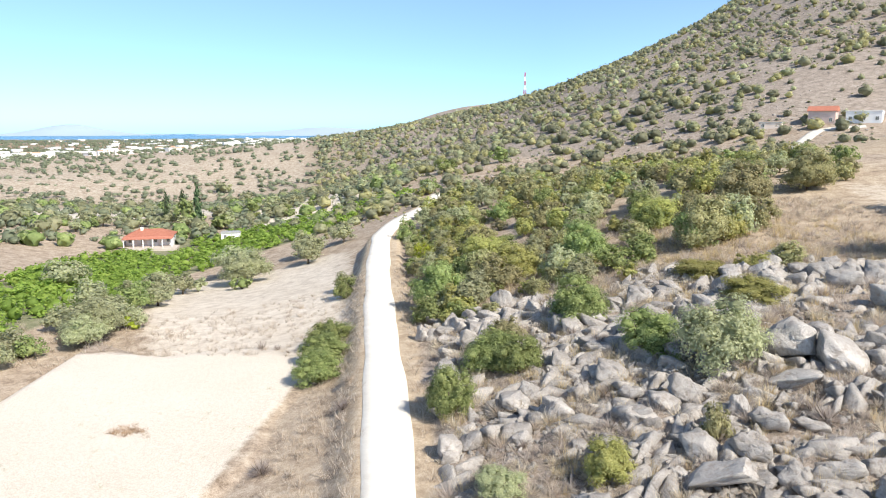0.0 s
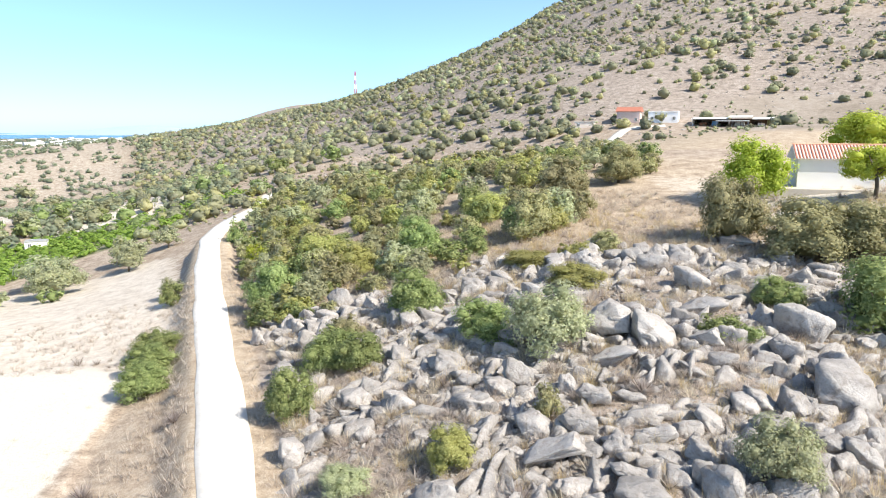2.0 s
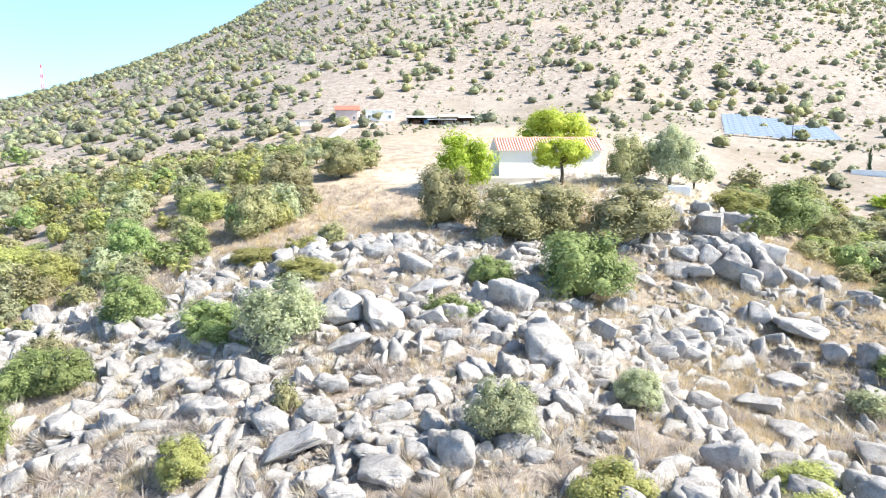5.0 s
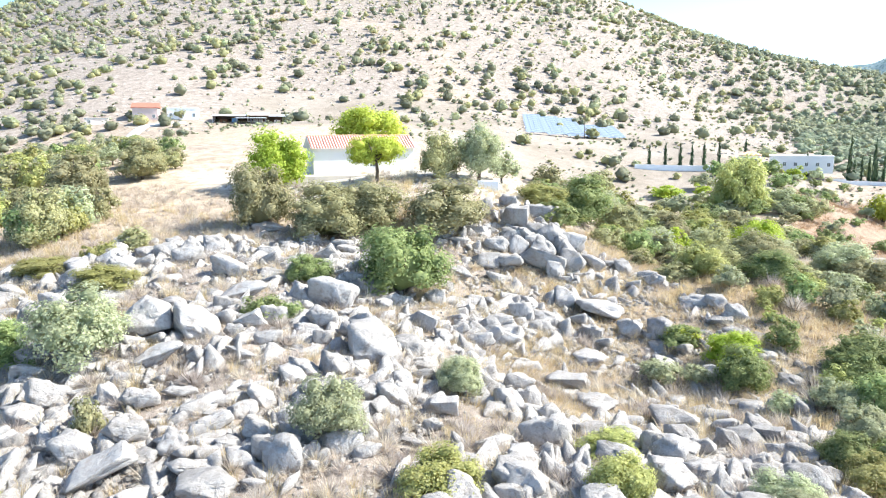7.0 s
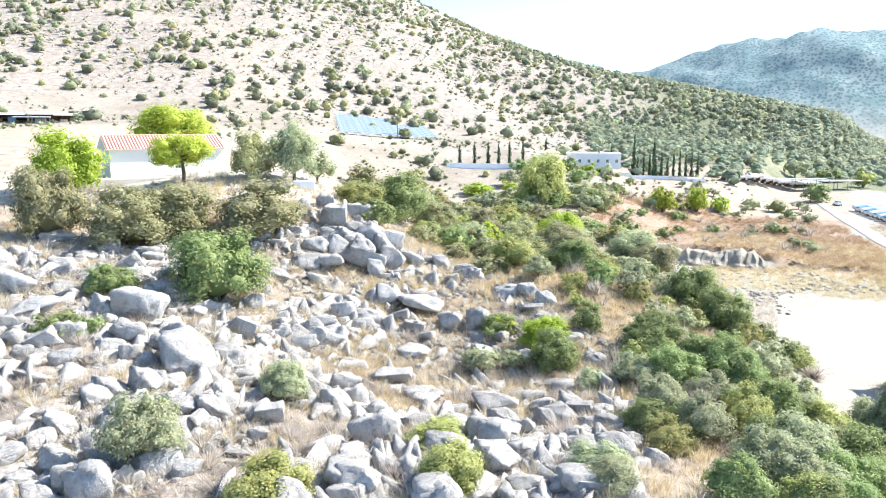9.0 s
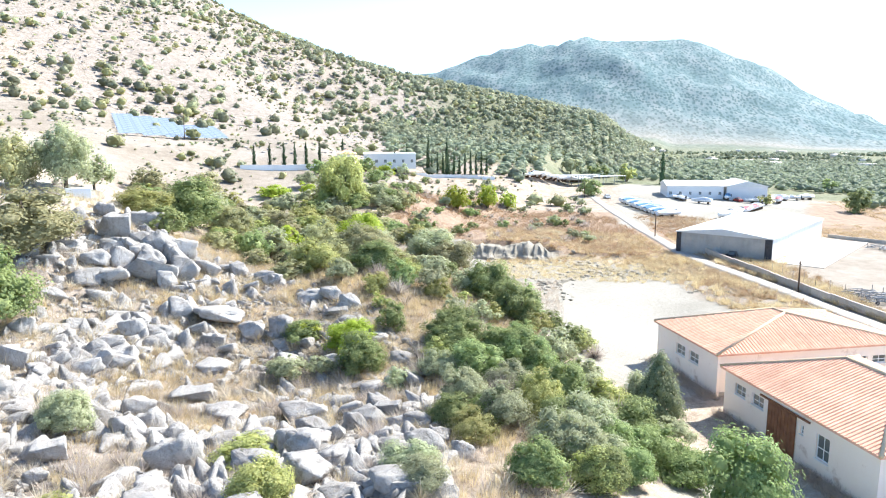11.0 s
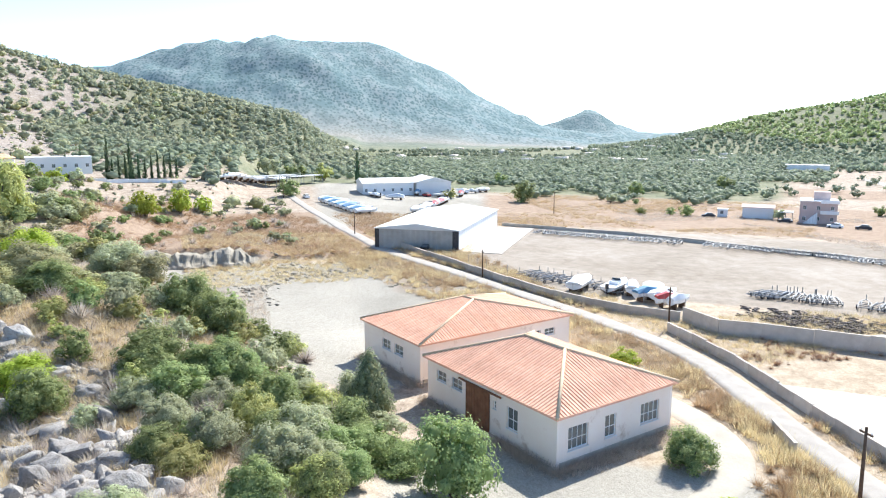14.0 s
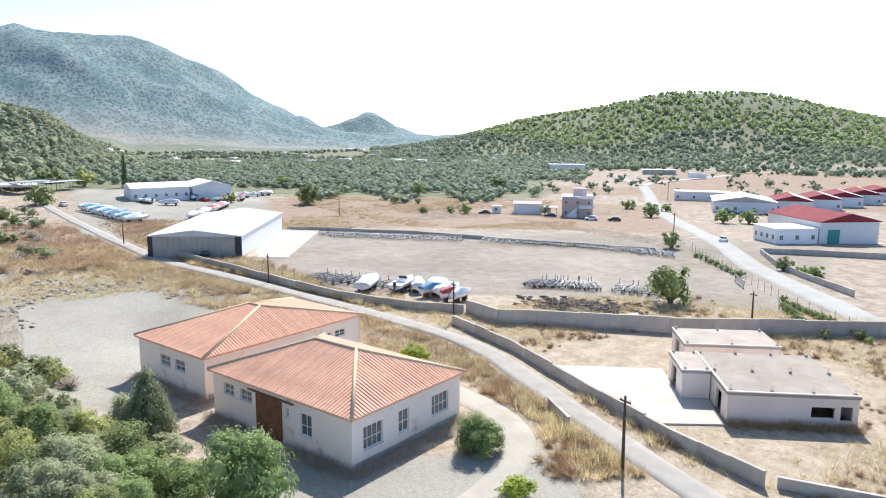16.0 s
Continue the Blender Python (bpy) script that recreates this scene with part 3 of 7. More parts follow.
tris = np.concatenate([np.stack([a0, b0, b1], -1).reshape(-1, 3), np.stack([a0, b1, a1], -1).reshape(-1, 3),
                       np.stack([np.full(na, nr * na), np.arange(na), (np.arange(na) + 1) % na], -1)])
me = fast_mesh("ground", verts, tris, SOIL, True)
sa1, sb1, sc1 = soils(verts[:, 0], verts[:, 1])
for lname, c in (("soil_a", sa1), ("soil_haze_b", sb1), ("soil_haze_c", sc1)):
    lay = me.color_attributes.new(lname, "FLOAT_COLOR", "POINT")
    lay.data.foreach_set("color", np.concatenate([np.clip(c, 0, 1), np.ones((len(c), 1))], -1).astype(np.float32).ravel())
tagged(new("ground", me), "dry stony hillside, fields and haze-coloured far slopes under summer sun", "ground", kind="structure")
me = mesh_of("sea", [(-4700, 1500, -11.6), (600, 1500, -11.6), (600, 4880, -11.6), (-4700, 4880, -11.6)], [(0, 1, 2, 3)], SEA)
tagged(new("water", me), "calm blue sea bay beyond the coastal plain", "sea", kind="structure")


def strip(pts, half, lift, depth=0.35, step=2.0, follow=None):
    """A road along a line, lying on the land."""
    pts = np.array(pts, float)
    d = np.concatenate([[0], np.cumsum(np.hypot(*np.diff(pts, axis=0).T))])
    s = np.arange(0, d[-1], step)
    k = np.array([np.interp(s, d, pts[:, 0]), np.interp(s, d, pts[:, 1])]).T
    for _ in range(4):
        k[1:-1] = (k[:-2] + 2 * k[1:-1] + k[2:]) / 4
    t = np.gradient(k, axis=0)
    t /= np.hypot(t[:, 0], t[:, 1])[:, None]
    nrm = np.stack([t[:, 1], -t[:, 0]], -1)
    g = Geo()
    rows = []
    hw = half if callable(half) else (lambda q: half)
    for q, (c, n) in enumerate(zip(k, nrm)):
        wob = 0.10 * math.sin(q * 0.37) + 0.07 * math.sin(q * 0.83)
        h = hw(q / len(k)) + wob
        zc = gz(*c)
        row = []
        for o in (-1, -0.5, 0, 0.5, 1):
            x, y = c + n * h * o
            row.append((x, y, max(gz(x, y), zc - 0.3) + lift + 0.05 * (1 - o * o)))
        lo = [(row[0][0] - n[0] * 0.15, row[0][1] - n[1] * 0.15, row[0][2] - depth), (row[-1][0] + n[0] * 0.15, row[-1][1] + n[1] * 0.15, row[-1][2] - depth)]
        rows.append([lo[0], *row, lo[1]])
    w = 7
    return [q for r in rows for q in r], [(i * w + j, i * w + j + 1, (i + 1) * w + j + 1, (i + 1) * w + j) for i in range(len(rows) - 1) for j in range(w - 1)]


def road(name, label, pts, half, lift, material):
    v, f = strip(pts, half, lift)
    return tagged(new(name, mesh_of(name, v, f, material, True)), label, "road", kind="structure")


road("track", "white compacted limestone farm track with soft edges", TRACK, 2.05, 0.1, TRACK_MAT)
LANE = [(268, -10.6), (249, -13.1), (218, -17.0), (184.5, -20.6), (153.6, -25.4), (143.5, -27.7), (134.6, -30.7), (125, -33.6), (114.6, -36.2), (106, -38.4), (97, -40.9), (88.5, -43.0), (80, -45.0), (74, -46.4), (66.3, -46.4), (58, -44.8), (52, -43.6), (45.4, -42.4), (39, -41.2), (31, -40.0), (18, -39)]
road("lane", "pale concrete lane running beside the walled yards", LANE, 1.4, 0.1, TARMAC)
HIGHWAY = [(330, -332), (300, -312), (267, -288), (228, -250), (190, -211), (147.6, -175.5), (108.4, -144), (87.4, -125), (66, -110), (40, -92), (20, -78)]
road("side_road", "pale dirt road branching off into the red fields", [(270, -292), (282, -314), (296, -364), (310, -420)], 2.4, 0.1, HIGHWAY_MAT)
DRIVE = [(62, -35), (55, -36.8), (49, -36.4), (45.4, -34.6), (42.4, -31), (40, -27), (38.5, -22)]
road("driveway", "pale gravel drive curving round the workshop", DRIVE, 1.5, 0.06, GRAVEL)
road("road", "wide sun-bleached asphalt road into the valley", HIGHWAY, 2.6, 0.14, HIGHWAY_MAT)
road("spur", "dirt track up to the hill houses", [(96, 190), (104, 212), (118, 228), (132, 222)], 1.8, 0.12, TRACK_MAT)


# ---- plants and rocks: shapes built once ----
def ball(sub):
    """Points and triangles of a unit ball, or of a rough octahedron."""
    if not sub:
        return np.array([(1, 0, 0), (0, 1, 0), (-1, 0, 0), (0, -1, 0), (0, 0, 1), (0, 0, -1)], float), np.array([(0, 1, 4), (1, 2, 4), (2, 3, 4), (3, 0, 4), (1, 0, 5), (2, 1, 5), (3, 2, 5), (0, 3, 5)])
    ico = bmesh.new()
    bmesh.ops.create_icosphere(ico, subdivisions=sub, radius=1)
    v = np.array([q.co[:] for q in ico.verts])
    t = np.array([[q.index for q in f.verts] for f in ico.faces])
    ico.free()
    return v, t


def leaf_cloud(seed, n, leaf, lumps=14, shape="dome", hollow=0.72):
    """Verts and tris of a crown one metre wide and high: a bumpy mass of leaf sprays round a twiggy core."""
    rng = np.random.default_rng(seed)
    cs, rs = [], []
    for q in range(lumps):
        a = q * 2.399963 + rng.uniform(-0.5, 0.5)
        k = (q + 0.5) / lumps
        if shape in ("dome", "round"):
            mid, up, half = (0.34, 0.52, 0.36) if shape == "dome" else (0.46, 0.46, 0.36)
            zz = 1 - 1.55 * k
            w = math.sqrt(max(0.0, 1 - zz * zz))
            j = rng.uniform(0.5, 1.12)
            c = (half * w * j * math.cos(a), half * w * j * math.sin(a), mid + up * zz * 0.78 * j)
            rad = rng.uniform(0.07, 0.19)
        elif shape == "column":
            w = 0.5 * (1 - k) ** 0.6 * min(1, 5 * k + 0.4)
            c, rad = (0.2 * w * math.cos(a), 0.2 * w * math.sin(a), 0.04 + 0.94 * k), max(0.06, w * 0.6)
        elif shape == "cone":
            w = 0.42 * (1 - k) + 0.04
            c, rad = (w * 0.75 * math.cos(a), w * 0.75 * math.sin(a), 0.1 + 0.86 * k), 0.09 + 0.14 * (1 - k)
        else:
            u = math.sqrt(rng.uniform(0, 1))
            h = rng.uniform(0.46, 0.86)
            w = 0.42 * math.sqrt(max(0.08, 1 - (abs(h - 0.58) / 0.34) ** 2))
            c, rad = (u * w * math.cos(a), u * w * math.sin(a), h), rng.uniform(0.10, 0.17)
        cs.append(c)
        rs.append(rad)
    cs, rs = np.array(cs), np.array(rs)
    heart = np.array([0, 0, 0.35 if shape != "umbrella" else 0.55])
    pick = rng.choice(lumps, n, p=rs ** 2 / (rs ** 2).sum())
    out = cs - heart
    out /= np.linalg.norm(out, axis=1)[:, None] + 1e-6
    d = rng.normal(size=(n, 3)) + out[pick] * 0.9
    d /= np.linalg.norm(d, axis=1)[:, None]
    squash = np.array([1, 1, 0.9 if shape != "column" else 1.6])
    pos = cs[pick] + d * (rs[pick] * rng.uniform(hollow, 1.1, n) * np.where(rng.random(n) < 0.12, 1.35, 1.0))[:, None] * squash
    pos[:, 2] = np.where(pos[:, 2] < 0.02, rng.uniform(0.0, 0.12, n), pos[:, 2])
    nrm = d * 0.9 + out[pick] * 0.5 + np.array([0, 0, 0.35]) + rng.normal(size=(n, 3)) * 0.42
    nrm /= np.linalg.norm(nrm, axis=1)[:, None]
    a = np.cross(nrm, rng.normal(size=(n, 3)))
    a /= np.linalg.norm(a, axis=1)[:, None]
    b = np.cross(nrm, a)
    s = leaf * rng.uniform(0.6, 1.4, n)[:, None]
    # each leaf spray: a folded kite of two triangles
    v = np.stack([pos - a * s, pos - b * s * 0.55 + nrm * s * 0.2, pos + a * s, pos + b * s * 0.55 + nrm * s * 0.2], 1).reshape(-1, 3)
    k = np.arange(n)[:, None] * 4
    t = np.concatenate([k + [0, 1, 2], k + [0, 2, 3]])
    iv, it = ball(1 if n > 2000 else 0)
    hearts = [(c, rad * (0.62 if n > 20 else 1.15)) for c, rad in zip(cs, rs)]
    for c, rad in hearts:
        w = c + iv * rad * rng.uniform(0.8, 1.12, (len(iv), 1)) * squash
        w[:, 2] = np.maximum(w[:, 2], 0.0)
        t = np.concatenate([t, it + len(v)])
        v = np.concatenate([v, w])
    if shape in ("dome", "round") and n > 8:
        iv, it = ball(2 if n > 2000 else 1 if n > 60 else 0)
        w = iv * rng.uniform(0.88, 1.08, (len(iv), 1)) * np.array([0.24, 0.24, 0.29 if shape == "dome" else 0.28]) * (1.0 if n > 20 else 1.4) + np.array([0, 0, 0.33 if shape == "dome" else 0.44])
        w[:, 2] = np.maximum(w[:, 2], 0.0)
        t = np.concatenate([t, it + len(v)])
        v = np.concatenate([v, w])
    return v, t


def grass_cloud(seed, n, spread=0.5, lean=0.5):
    """A tuft one metre wide and high: bent blades from one root."""
    rng = np.random.default_rng(seed)
    a = rng.uniform(0, math.tau, n)
    u = rng.uniform(0, 0.35, n) * spread * 2
    root = np.stack([u * np.cos(a), u * np.sin(a), np.zeros(n)], -1)
    h = rng.uniform(0.45, 1.0, n)
    tip = root + np.stack([np.cos(a) * lean * h, np.sin(a) * lean * h, h], -1) + rng.normal(size=(n, 3)) * 0.08
    side = np.stack([-np.sin(a), np.cos(a), np.zeros(n)], -1) * 0.017
    v = np.stack([root - side, root + side, tip], 1).reshape(-1, 3)
    return v, np.arange(3 * n).reshape(-1, 3)


def rock_cloud(seed, fine=1, corners=15, flat=0.85):
    """A limestone block one metre across: a split lump with worn edges, seams and pits."""
    rng = np.random.default_rng(seed)
    bm = bmesh.new()
    p_ = rng.uniform(-1, 1, (corners, 3))
    p_ /= np.max(np.abs(p_) ** 1.6, axis=1)[:, None] ** 0.45 + 0.25
    p_ *= np.array([0.74, 0.62 * rng.uniform(0.7, 1.05), 0.6 * flat])
    kept = []
    for q in p_:
        if all(np.linalg.norm(q - k) > 0.3 for k in kept):
            kept.append(q)
            bm.verts.new(q)
    got = bmesh.ops.convex_hull(bm, input=bm.verts)
    bmesh.ops.delete(bm, geom=list({e for e in got["geom_interior"] + got["geom_unused"] if isinstance(e, bmesh.types.BMVert)}), context="VERTS")
    if fine >= 0:
        bmesh.ops.bevel(bm, geom=bm.edges[:], offset=0.04, segments=1, affect="EDGES", clamp_overlap=True)
        bmesh.ops.remove_doubles(bm, verts=bm.verts[:], dist=0.02)
    bmesh.ops.triangulate(bm, faces=bm.faces[:])
    for k in range(fine):
        bmesh.ops.subdivide_edges(bm, edges=[e for e in bm.edges if e.calc_length() > 0.16], cuts=1, use_grid_fill=True)
        bmesh.ops.triangulate(bm, faces=bm.faces[:])
    off = Vector(rng.uniform(-50, 50, 3))
    for v in bm.verts:
        c = v.co
        d = noise.noise(c * 2.6 + off) * 0.08 + abs(noise.noise(c * 5.5 + off)) * 0.07 + noise.noise(c * 11 + off) * 0.03 - 0.03
        seam = abs(noise.noise(c * 2.2 - off))
        d -= 0.10 * max(0.0, 0.05 - seam) / 0.05
        v.co = c + c.normalized() * d
    bm.verts.index_update()
    if fine < 2:
        bmesh.ops.rotate(bm, verts=bm.verts[:], cent=(0, 0, 0), matrix=pose(0, 0, 0, *rng.uniform(-32, 32, 3)).to_3x3())
    v = np.array([q.co[:] for q in bm.verts])
    t = np.array([[q.index for q in f.verts] for f in bm.faces])
    bm.free()
    return v, t


def spin(v, rz, sx, sy, sz, x, y, z):
    c, s = math.cos(rz), math.sin(rz)
    return np.stack([(v[:, 0] * c * sx - v[:, 1] * s * sy) + x, (v[:, 0] * s * sx + v[:, 1] * c * sy) + y, v[:, 2] * sz + z], -1)


def stuff(name, label, category, protos, spots, material, smooth_shade=False, beds=None):
    """Many small things of one kind in one mesh. spots: x, y, width, height. beds: the bearing along which long pieces lie."""
    rng = random.Random(len(spots))
    vs, ts, n = [], [], 0
    zs = ground(np.array([q[0] for q in spots]), np.array([q[1] for q in spots]))
    for (x, y, w, h), z in zip(spots, zs):
        v, t = protos[rng.randrange(len(protos))]
        if beds is None:
            vs.append(spin(v, rng.uniform(0, math.tau), w, w, h, x, y, z - 0.04 * h))
        else:
            long_ = rng.uniform(0.95, 1.5)
            vs.append(spin(v, beds + rng.gauss(0, 0.45), w * long_, w / long_ ** 0.6, h, x, y, z - 0.04 * h))
        ts.append(t + n)
        n += len(v)
    return thing(name, label, category, kind="stuff", data=fast_mesh(name, np.concatenate(vs), np.concatenate(ts), material, smooth_shade))


SHAPE = {"lentisk": "dome", "olive": "round", "juniper": "dome", "ochre": "dome", "lime": "dome", "pine": "umbrella", "cypress": "column", "citrus": "dome", "dead": "dome", "fir": "cone"}
def crown_mesh(kind, seed, n, leaf, lumps):
    if kind == "dead":
        return fast_mesh("crown", *twig_cloud(seed + 400, 60 + n // 4 if n < 2000 else 900), LEAF[kind])
    return fast_mesh("crown", *leaf_cloud(seed * 11 + len(kind), n, leaf, lumps, shape=SHAPE[kind]), LEAF[kind])


CROWNS = {}
TIERS = {"near": (6400, 0.0185, 48), "full": (1150, 0.037, 26), "mid": (220, 0.082, 12)}
LIGHT = [leaf_cloud(s + 40, 26, 0.135, 4, shape="round") for s in range(4)]


def hump(seed, fine):
    """A round bush far off, one metre wide and high: a lumpy ball with leaf sprays standing out of it."""
    rng = np.random.default_rng(seed)
    iv, it = ball(fine)
    off = Vector(rng.uniform(-40, 40, 3))
    lump = np.array([0.74 + 0.6 * noise.noise(Vector(q) * 1.7 + off) for q in iv])[:, None]
    v = iv * lump * np.array([0.48, 0.48, 0.5]) * rng.uniform(0.9, 1.1, (len(iv), 1)) + np.array([0, 0, 0.4])
    n = 9 if fine < 2 else 34
    d = rng.normal(size=(n, 3))
    d[:, 2] = np.abs(d[:, 2]) * 1.2 - 0.2
    d /= np.linalg.norm(d, axis=1)[:, None]
    pos = d * np.array([0.46, 0.46, 0.5]) * rng.uniform(0.6, 1.12, (n, 1)) + np.array([0, 0, 0.4])
    a = np.cross(d, rng.normal(size=(n, 3)))
    a /= np.linalg.norm(a, axis=1)[:, None]
    b, s = np.cross(d, a), (0.17 if fine < 2 else 0.115) * rng.uniform(0.6, 1.3, (n, 1))
    w = np.stack([pos - a * s, pos - b * s * 0.6 + d * s * 0.3, pos + a * s, pos + b * s * 0.6 + d * s * 0.3], 1).reshape(-1, 3)
    k = np.arange(n)[:, None] * 4 + len(v)
    v, t = np.concatenate([v, w]), np.concatenate([it, k + [0, 1, 2], k + [0, 2, 3]])
    v[:, 2] = np.maximum(v[:, 2], 0.0)
    return v, t


HUMP, BUSH = [hump(s, 1) for s in range(5)], [hump(s + 20, 2) for s in range(5)]


def twig_cloud(seed, n):
    """A dry cushion one metre wide and high: thin twigs from one root, forking outwards."""
    rng = np.random.default_rng(seed)
    d = rng.normal(size=(n, 3))
    d[:, 2] = np.abs(d[:, 2]) * 0.9 + 0.15
    d /= np.linalg.norm(d, axis=1)[:, None]
    r0, r1 = rng.uniform(0.0, 0.3, (n, 1)), rng.uniform(0.62, 1.05, (n, 1))
    k = np.array([0.5, 0.5, 0.8])
    bend = rng.normal(size=(n, 3)) * 0.07
    side = np.cross(d, rng.normal(size=(n, 3)))
    side *= 0.0105 / np.linalg.norm(side, axis=1)[:, None]
    v = np.stack([d * r0 * k - side, d * r0 * k + side, d * r1 * k + bend], 1).reshape(-1, 3)
    v[:, 2] = np.maximum(v[:, 2], 0.0)
    return v, np.arange(3 * n).reshape(-1, 3)


def stems_mesh(seed, kind):
    rng = random.Random(seed)
    g = Geo()
    if kind in ("pine", "olive", "juniper", "cypress", "fir"):
        fork = 0.42 if kind == "pine" else 0.28
        g.tube([(0, 0, -0.06), (0.015, 0.01, fork * 0.5), (0.0, 0.02, fork), (0.01, 0, 0.75)], [0.035, 0.028, 0.024, 0.008])
        for q in range(5):
            a = q * 1.25 + rng.uniform(0, 0.5)
            g.tube([(0, 0.01, fork + 0.03 * q), (0.14 * math.cos(a), 0.14 * math.sin(a), fork + 0.16), (0.28 * math.cos(a), 0.28 * math.sin(a), fork + 0.26 + 0.04 * q)], [0.016, 0.011, 0.005], 4)
    else:
        for q in range(6):
            a = q * 1.05 + rng.uniform(0, 0.4)
            g.tube([(0, 0, -0.14), (0, 0, -0.06), (0.12 * math.cos(a), 0.12 * math.sin(a), 0.2), (0.26 * math.cos(a), 0.26 * math.sin(a), 0.5)], [0.022, 0.018, 0.013, 0.006], 4)
    me = g.mesh("stems", STEM if kind not in ("pine",) else BARK, True)
    bm = bmesh.new()
    bm.from_mesh(me)
    bmesh.ops.remove_doubles(bm, verts=bm.verts[:], dist=0.0005)
    bm.to_mesh(me)
    bm.free()
    return me


STEMS = {k: stems_mesh(3, k) for k in SHAPE}
PLANT = {
    "lentisk": ("shrub", "dense dark green mastic shrub growing among the rocks", "shrub", "mastic shrubs"),
    "olive": ("olive_tree", "grey-green wild olive bush with fine soft leaves", "olive tree", "wild olives"),
    "juniper": ("juniper", "brownish green juniper with loose ragged branches", "juniper", "junipers"),
    "ochre": ("kermes_oak", "low olive-yellow kermes oak scrub on stony ground", "shrub", "kermes oaks"),
    "lime": ("young_pine", "bright yellow-green young pine bush in full sun", "young pine", "young pines"),
    "pine": ("pine_tree", "sunlit yellow-green umbrella pine with bare trunk", "pine tree", "pines by the house"),
    "cypress": ("cypress", "slim dark green columnar cypress", "cypress", "row of cypresses"),
    "citrus": ("citrus_tree", "glossy green citrus tree of the orchard", "citrus tree", "citrus orchard"),
    "fir": ("young_conifer", "pointed grey-green young conifer with tiered branches", "conifer", "young conifers"),
    "dead": ("thorn_bush", "dry grey-brown leafless thorn cushion", "dry bush", "dry thorn bushes"),
}
seen_plants = {}


def plant(kind, x, y, w, h, label=""):
    """One plant with its stems and its crown; the later ones share the first one's meshes."""
    seed = int(abs(x * 7.3 + y * 3.1)) % 3
    turn = (x * 37.0 + y * 53.0) % 360
    w, h = w * 1.06, h * 1.13
    m = at(x, y, turn, 0.0, (w, w, h))
    size = 1262 * w / math.hypot(x, y)
    tier = "near" if size > 85 else "full" if size > 42 else "mid"
    key = (kind, seed, tier)
    name, lab, cat, grp = PLANT[kind]
    if key in seen_plants:
        ob = copy_thing(seen_plants[key], Matrix.Translation(m.translation) @ pose(0, 0, 0, 0, 0, turn))
        ob.scale = (w, w, h)
    else:
        ob = thing(name, lab, cat, None, grp)
        part("trunk" if kind in ("pine", "olive", "cypress", "juniper", "fir") else "stem", STEMS[kind], ob)
        part("crown", crown_mesh(kind, seed, *TIERS[tier]), ob)
        ob.matrix_world = m
        seen_plants[key] = ob
    if label:
        ob["label"] = label
    return ob


# ---- buildings ----
def holed_wall(g, p0, p1, z0, z1, thick, holes=()):
    """A wall from p0 to p1 (its outer face, the inside to the left of the way), with openings (s0, s1, z0, z1)."""
    p0, p1 = Vector((*p0, 0)), Vector((*p1, 0))
    d = (p1 - p0)
    ln = d.length
    d /= ln
    n = Vector((-d.y, d.x, 0)) * thick
    ss = sorted({0, ln, *[q for h in holes for q in h[:2]]})
    zs = sorted({z0, z1, *[q for h in holes for q in h[2:]]})

    def solid(i, k):
        if not (0 <= i < len(ss) - 1 and 0 <= k < len(zs) - 1):
            return False
        a, c = (ss[i] + ss[i + 1]) / 2, (zs[k] + zs[k + 1]) / 2
        return not any(h[0] <= a <= h[1] and h[2] <= c <= h[3] for h in holes)

    idx, v, f = {}, [], []

    def at_(i, k, side):
        if (i, k, side) not in idx:
            q = p0 + d * ss[i] + n * side
            idx[i, k, side] = len(v)
            v.append((q.x, q.y, zs[k]))
        return idx[i, k, side]

    for i in range(len(ss) - 1):
        for k in range(len(zs) - 1):
            if not solid(i, k):
                continue
            f.append((at_(i, k, 0), at_(i + 1, k, 0), at_(i + 1, k + 1, 0), at_(i, k + 1, 0)))
            f.append((at_(i, k + 1, 1), at_(i + 1, k + 1, 1), at_(i + 1, k, 1), at_(i, k, 1)))
            for di, dk, e, h in ((-1, 0, (i, k + 1), (i, k)), (1, 0, (i + 1, k), (i + 1, k + 1)), (0, -1, (i, k), (i + 1, k)), (0, 1, (i + 1, k + 1), (i, k + 1))):
                if not solid(i + di, k + dk):
                    f.append((at_(*h, 0), at_(*e, 0), at_(*e, 1), at_(*h, 1)))
    g.add(v, f)


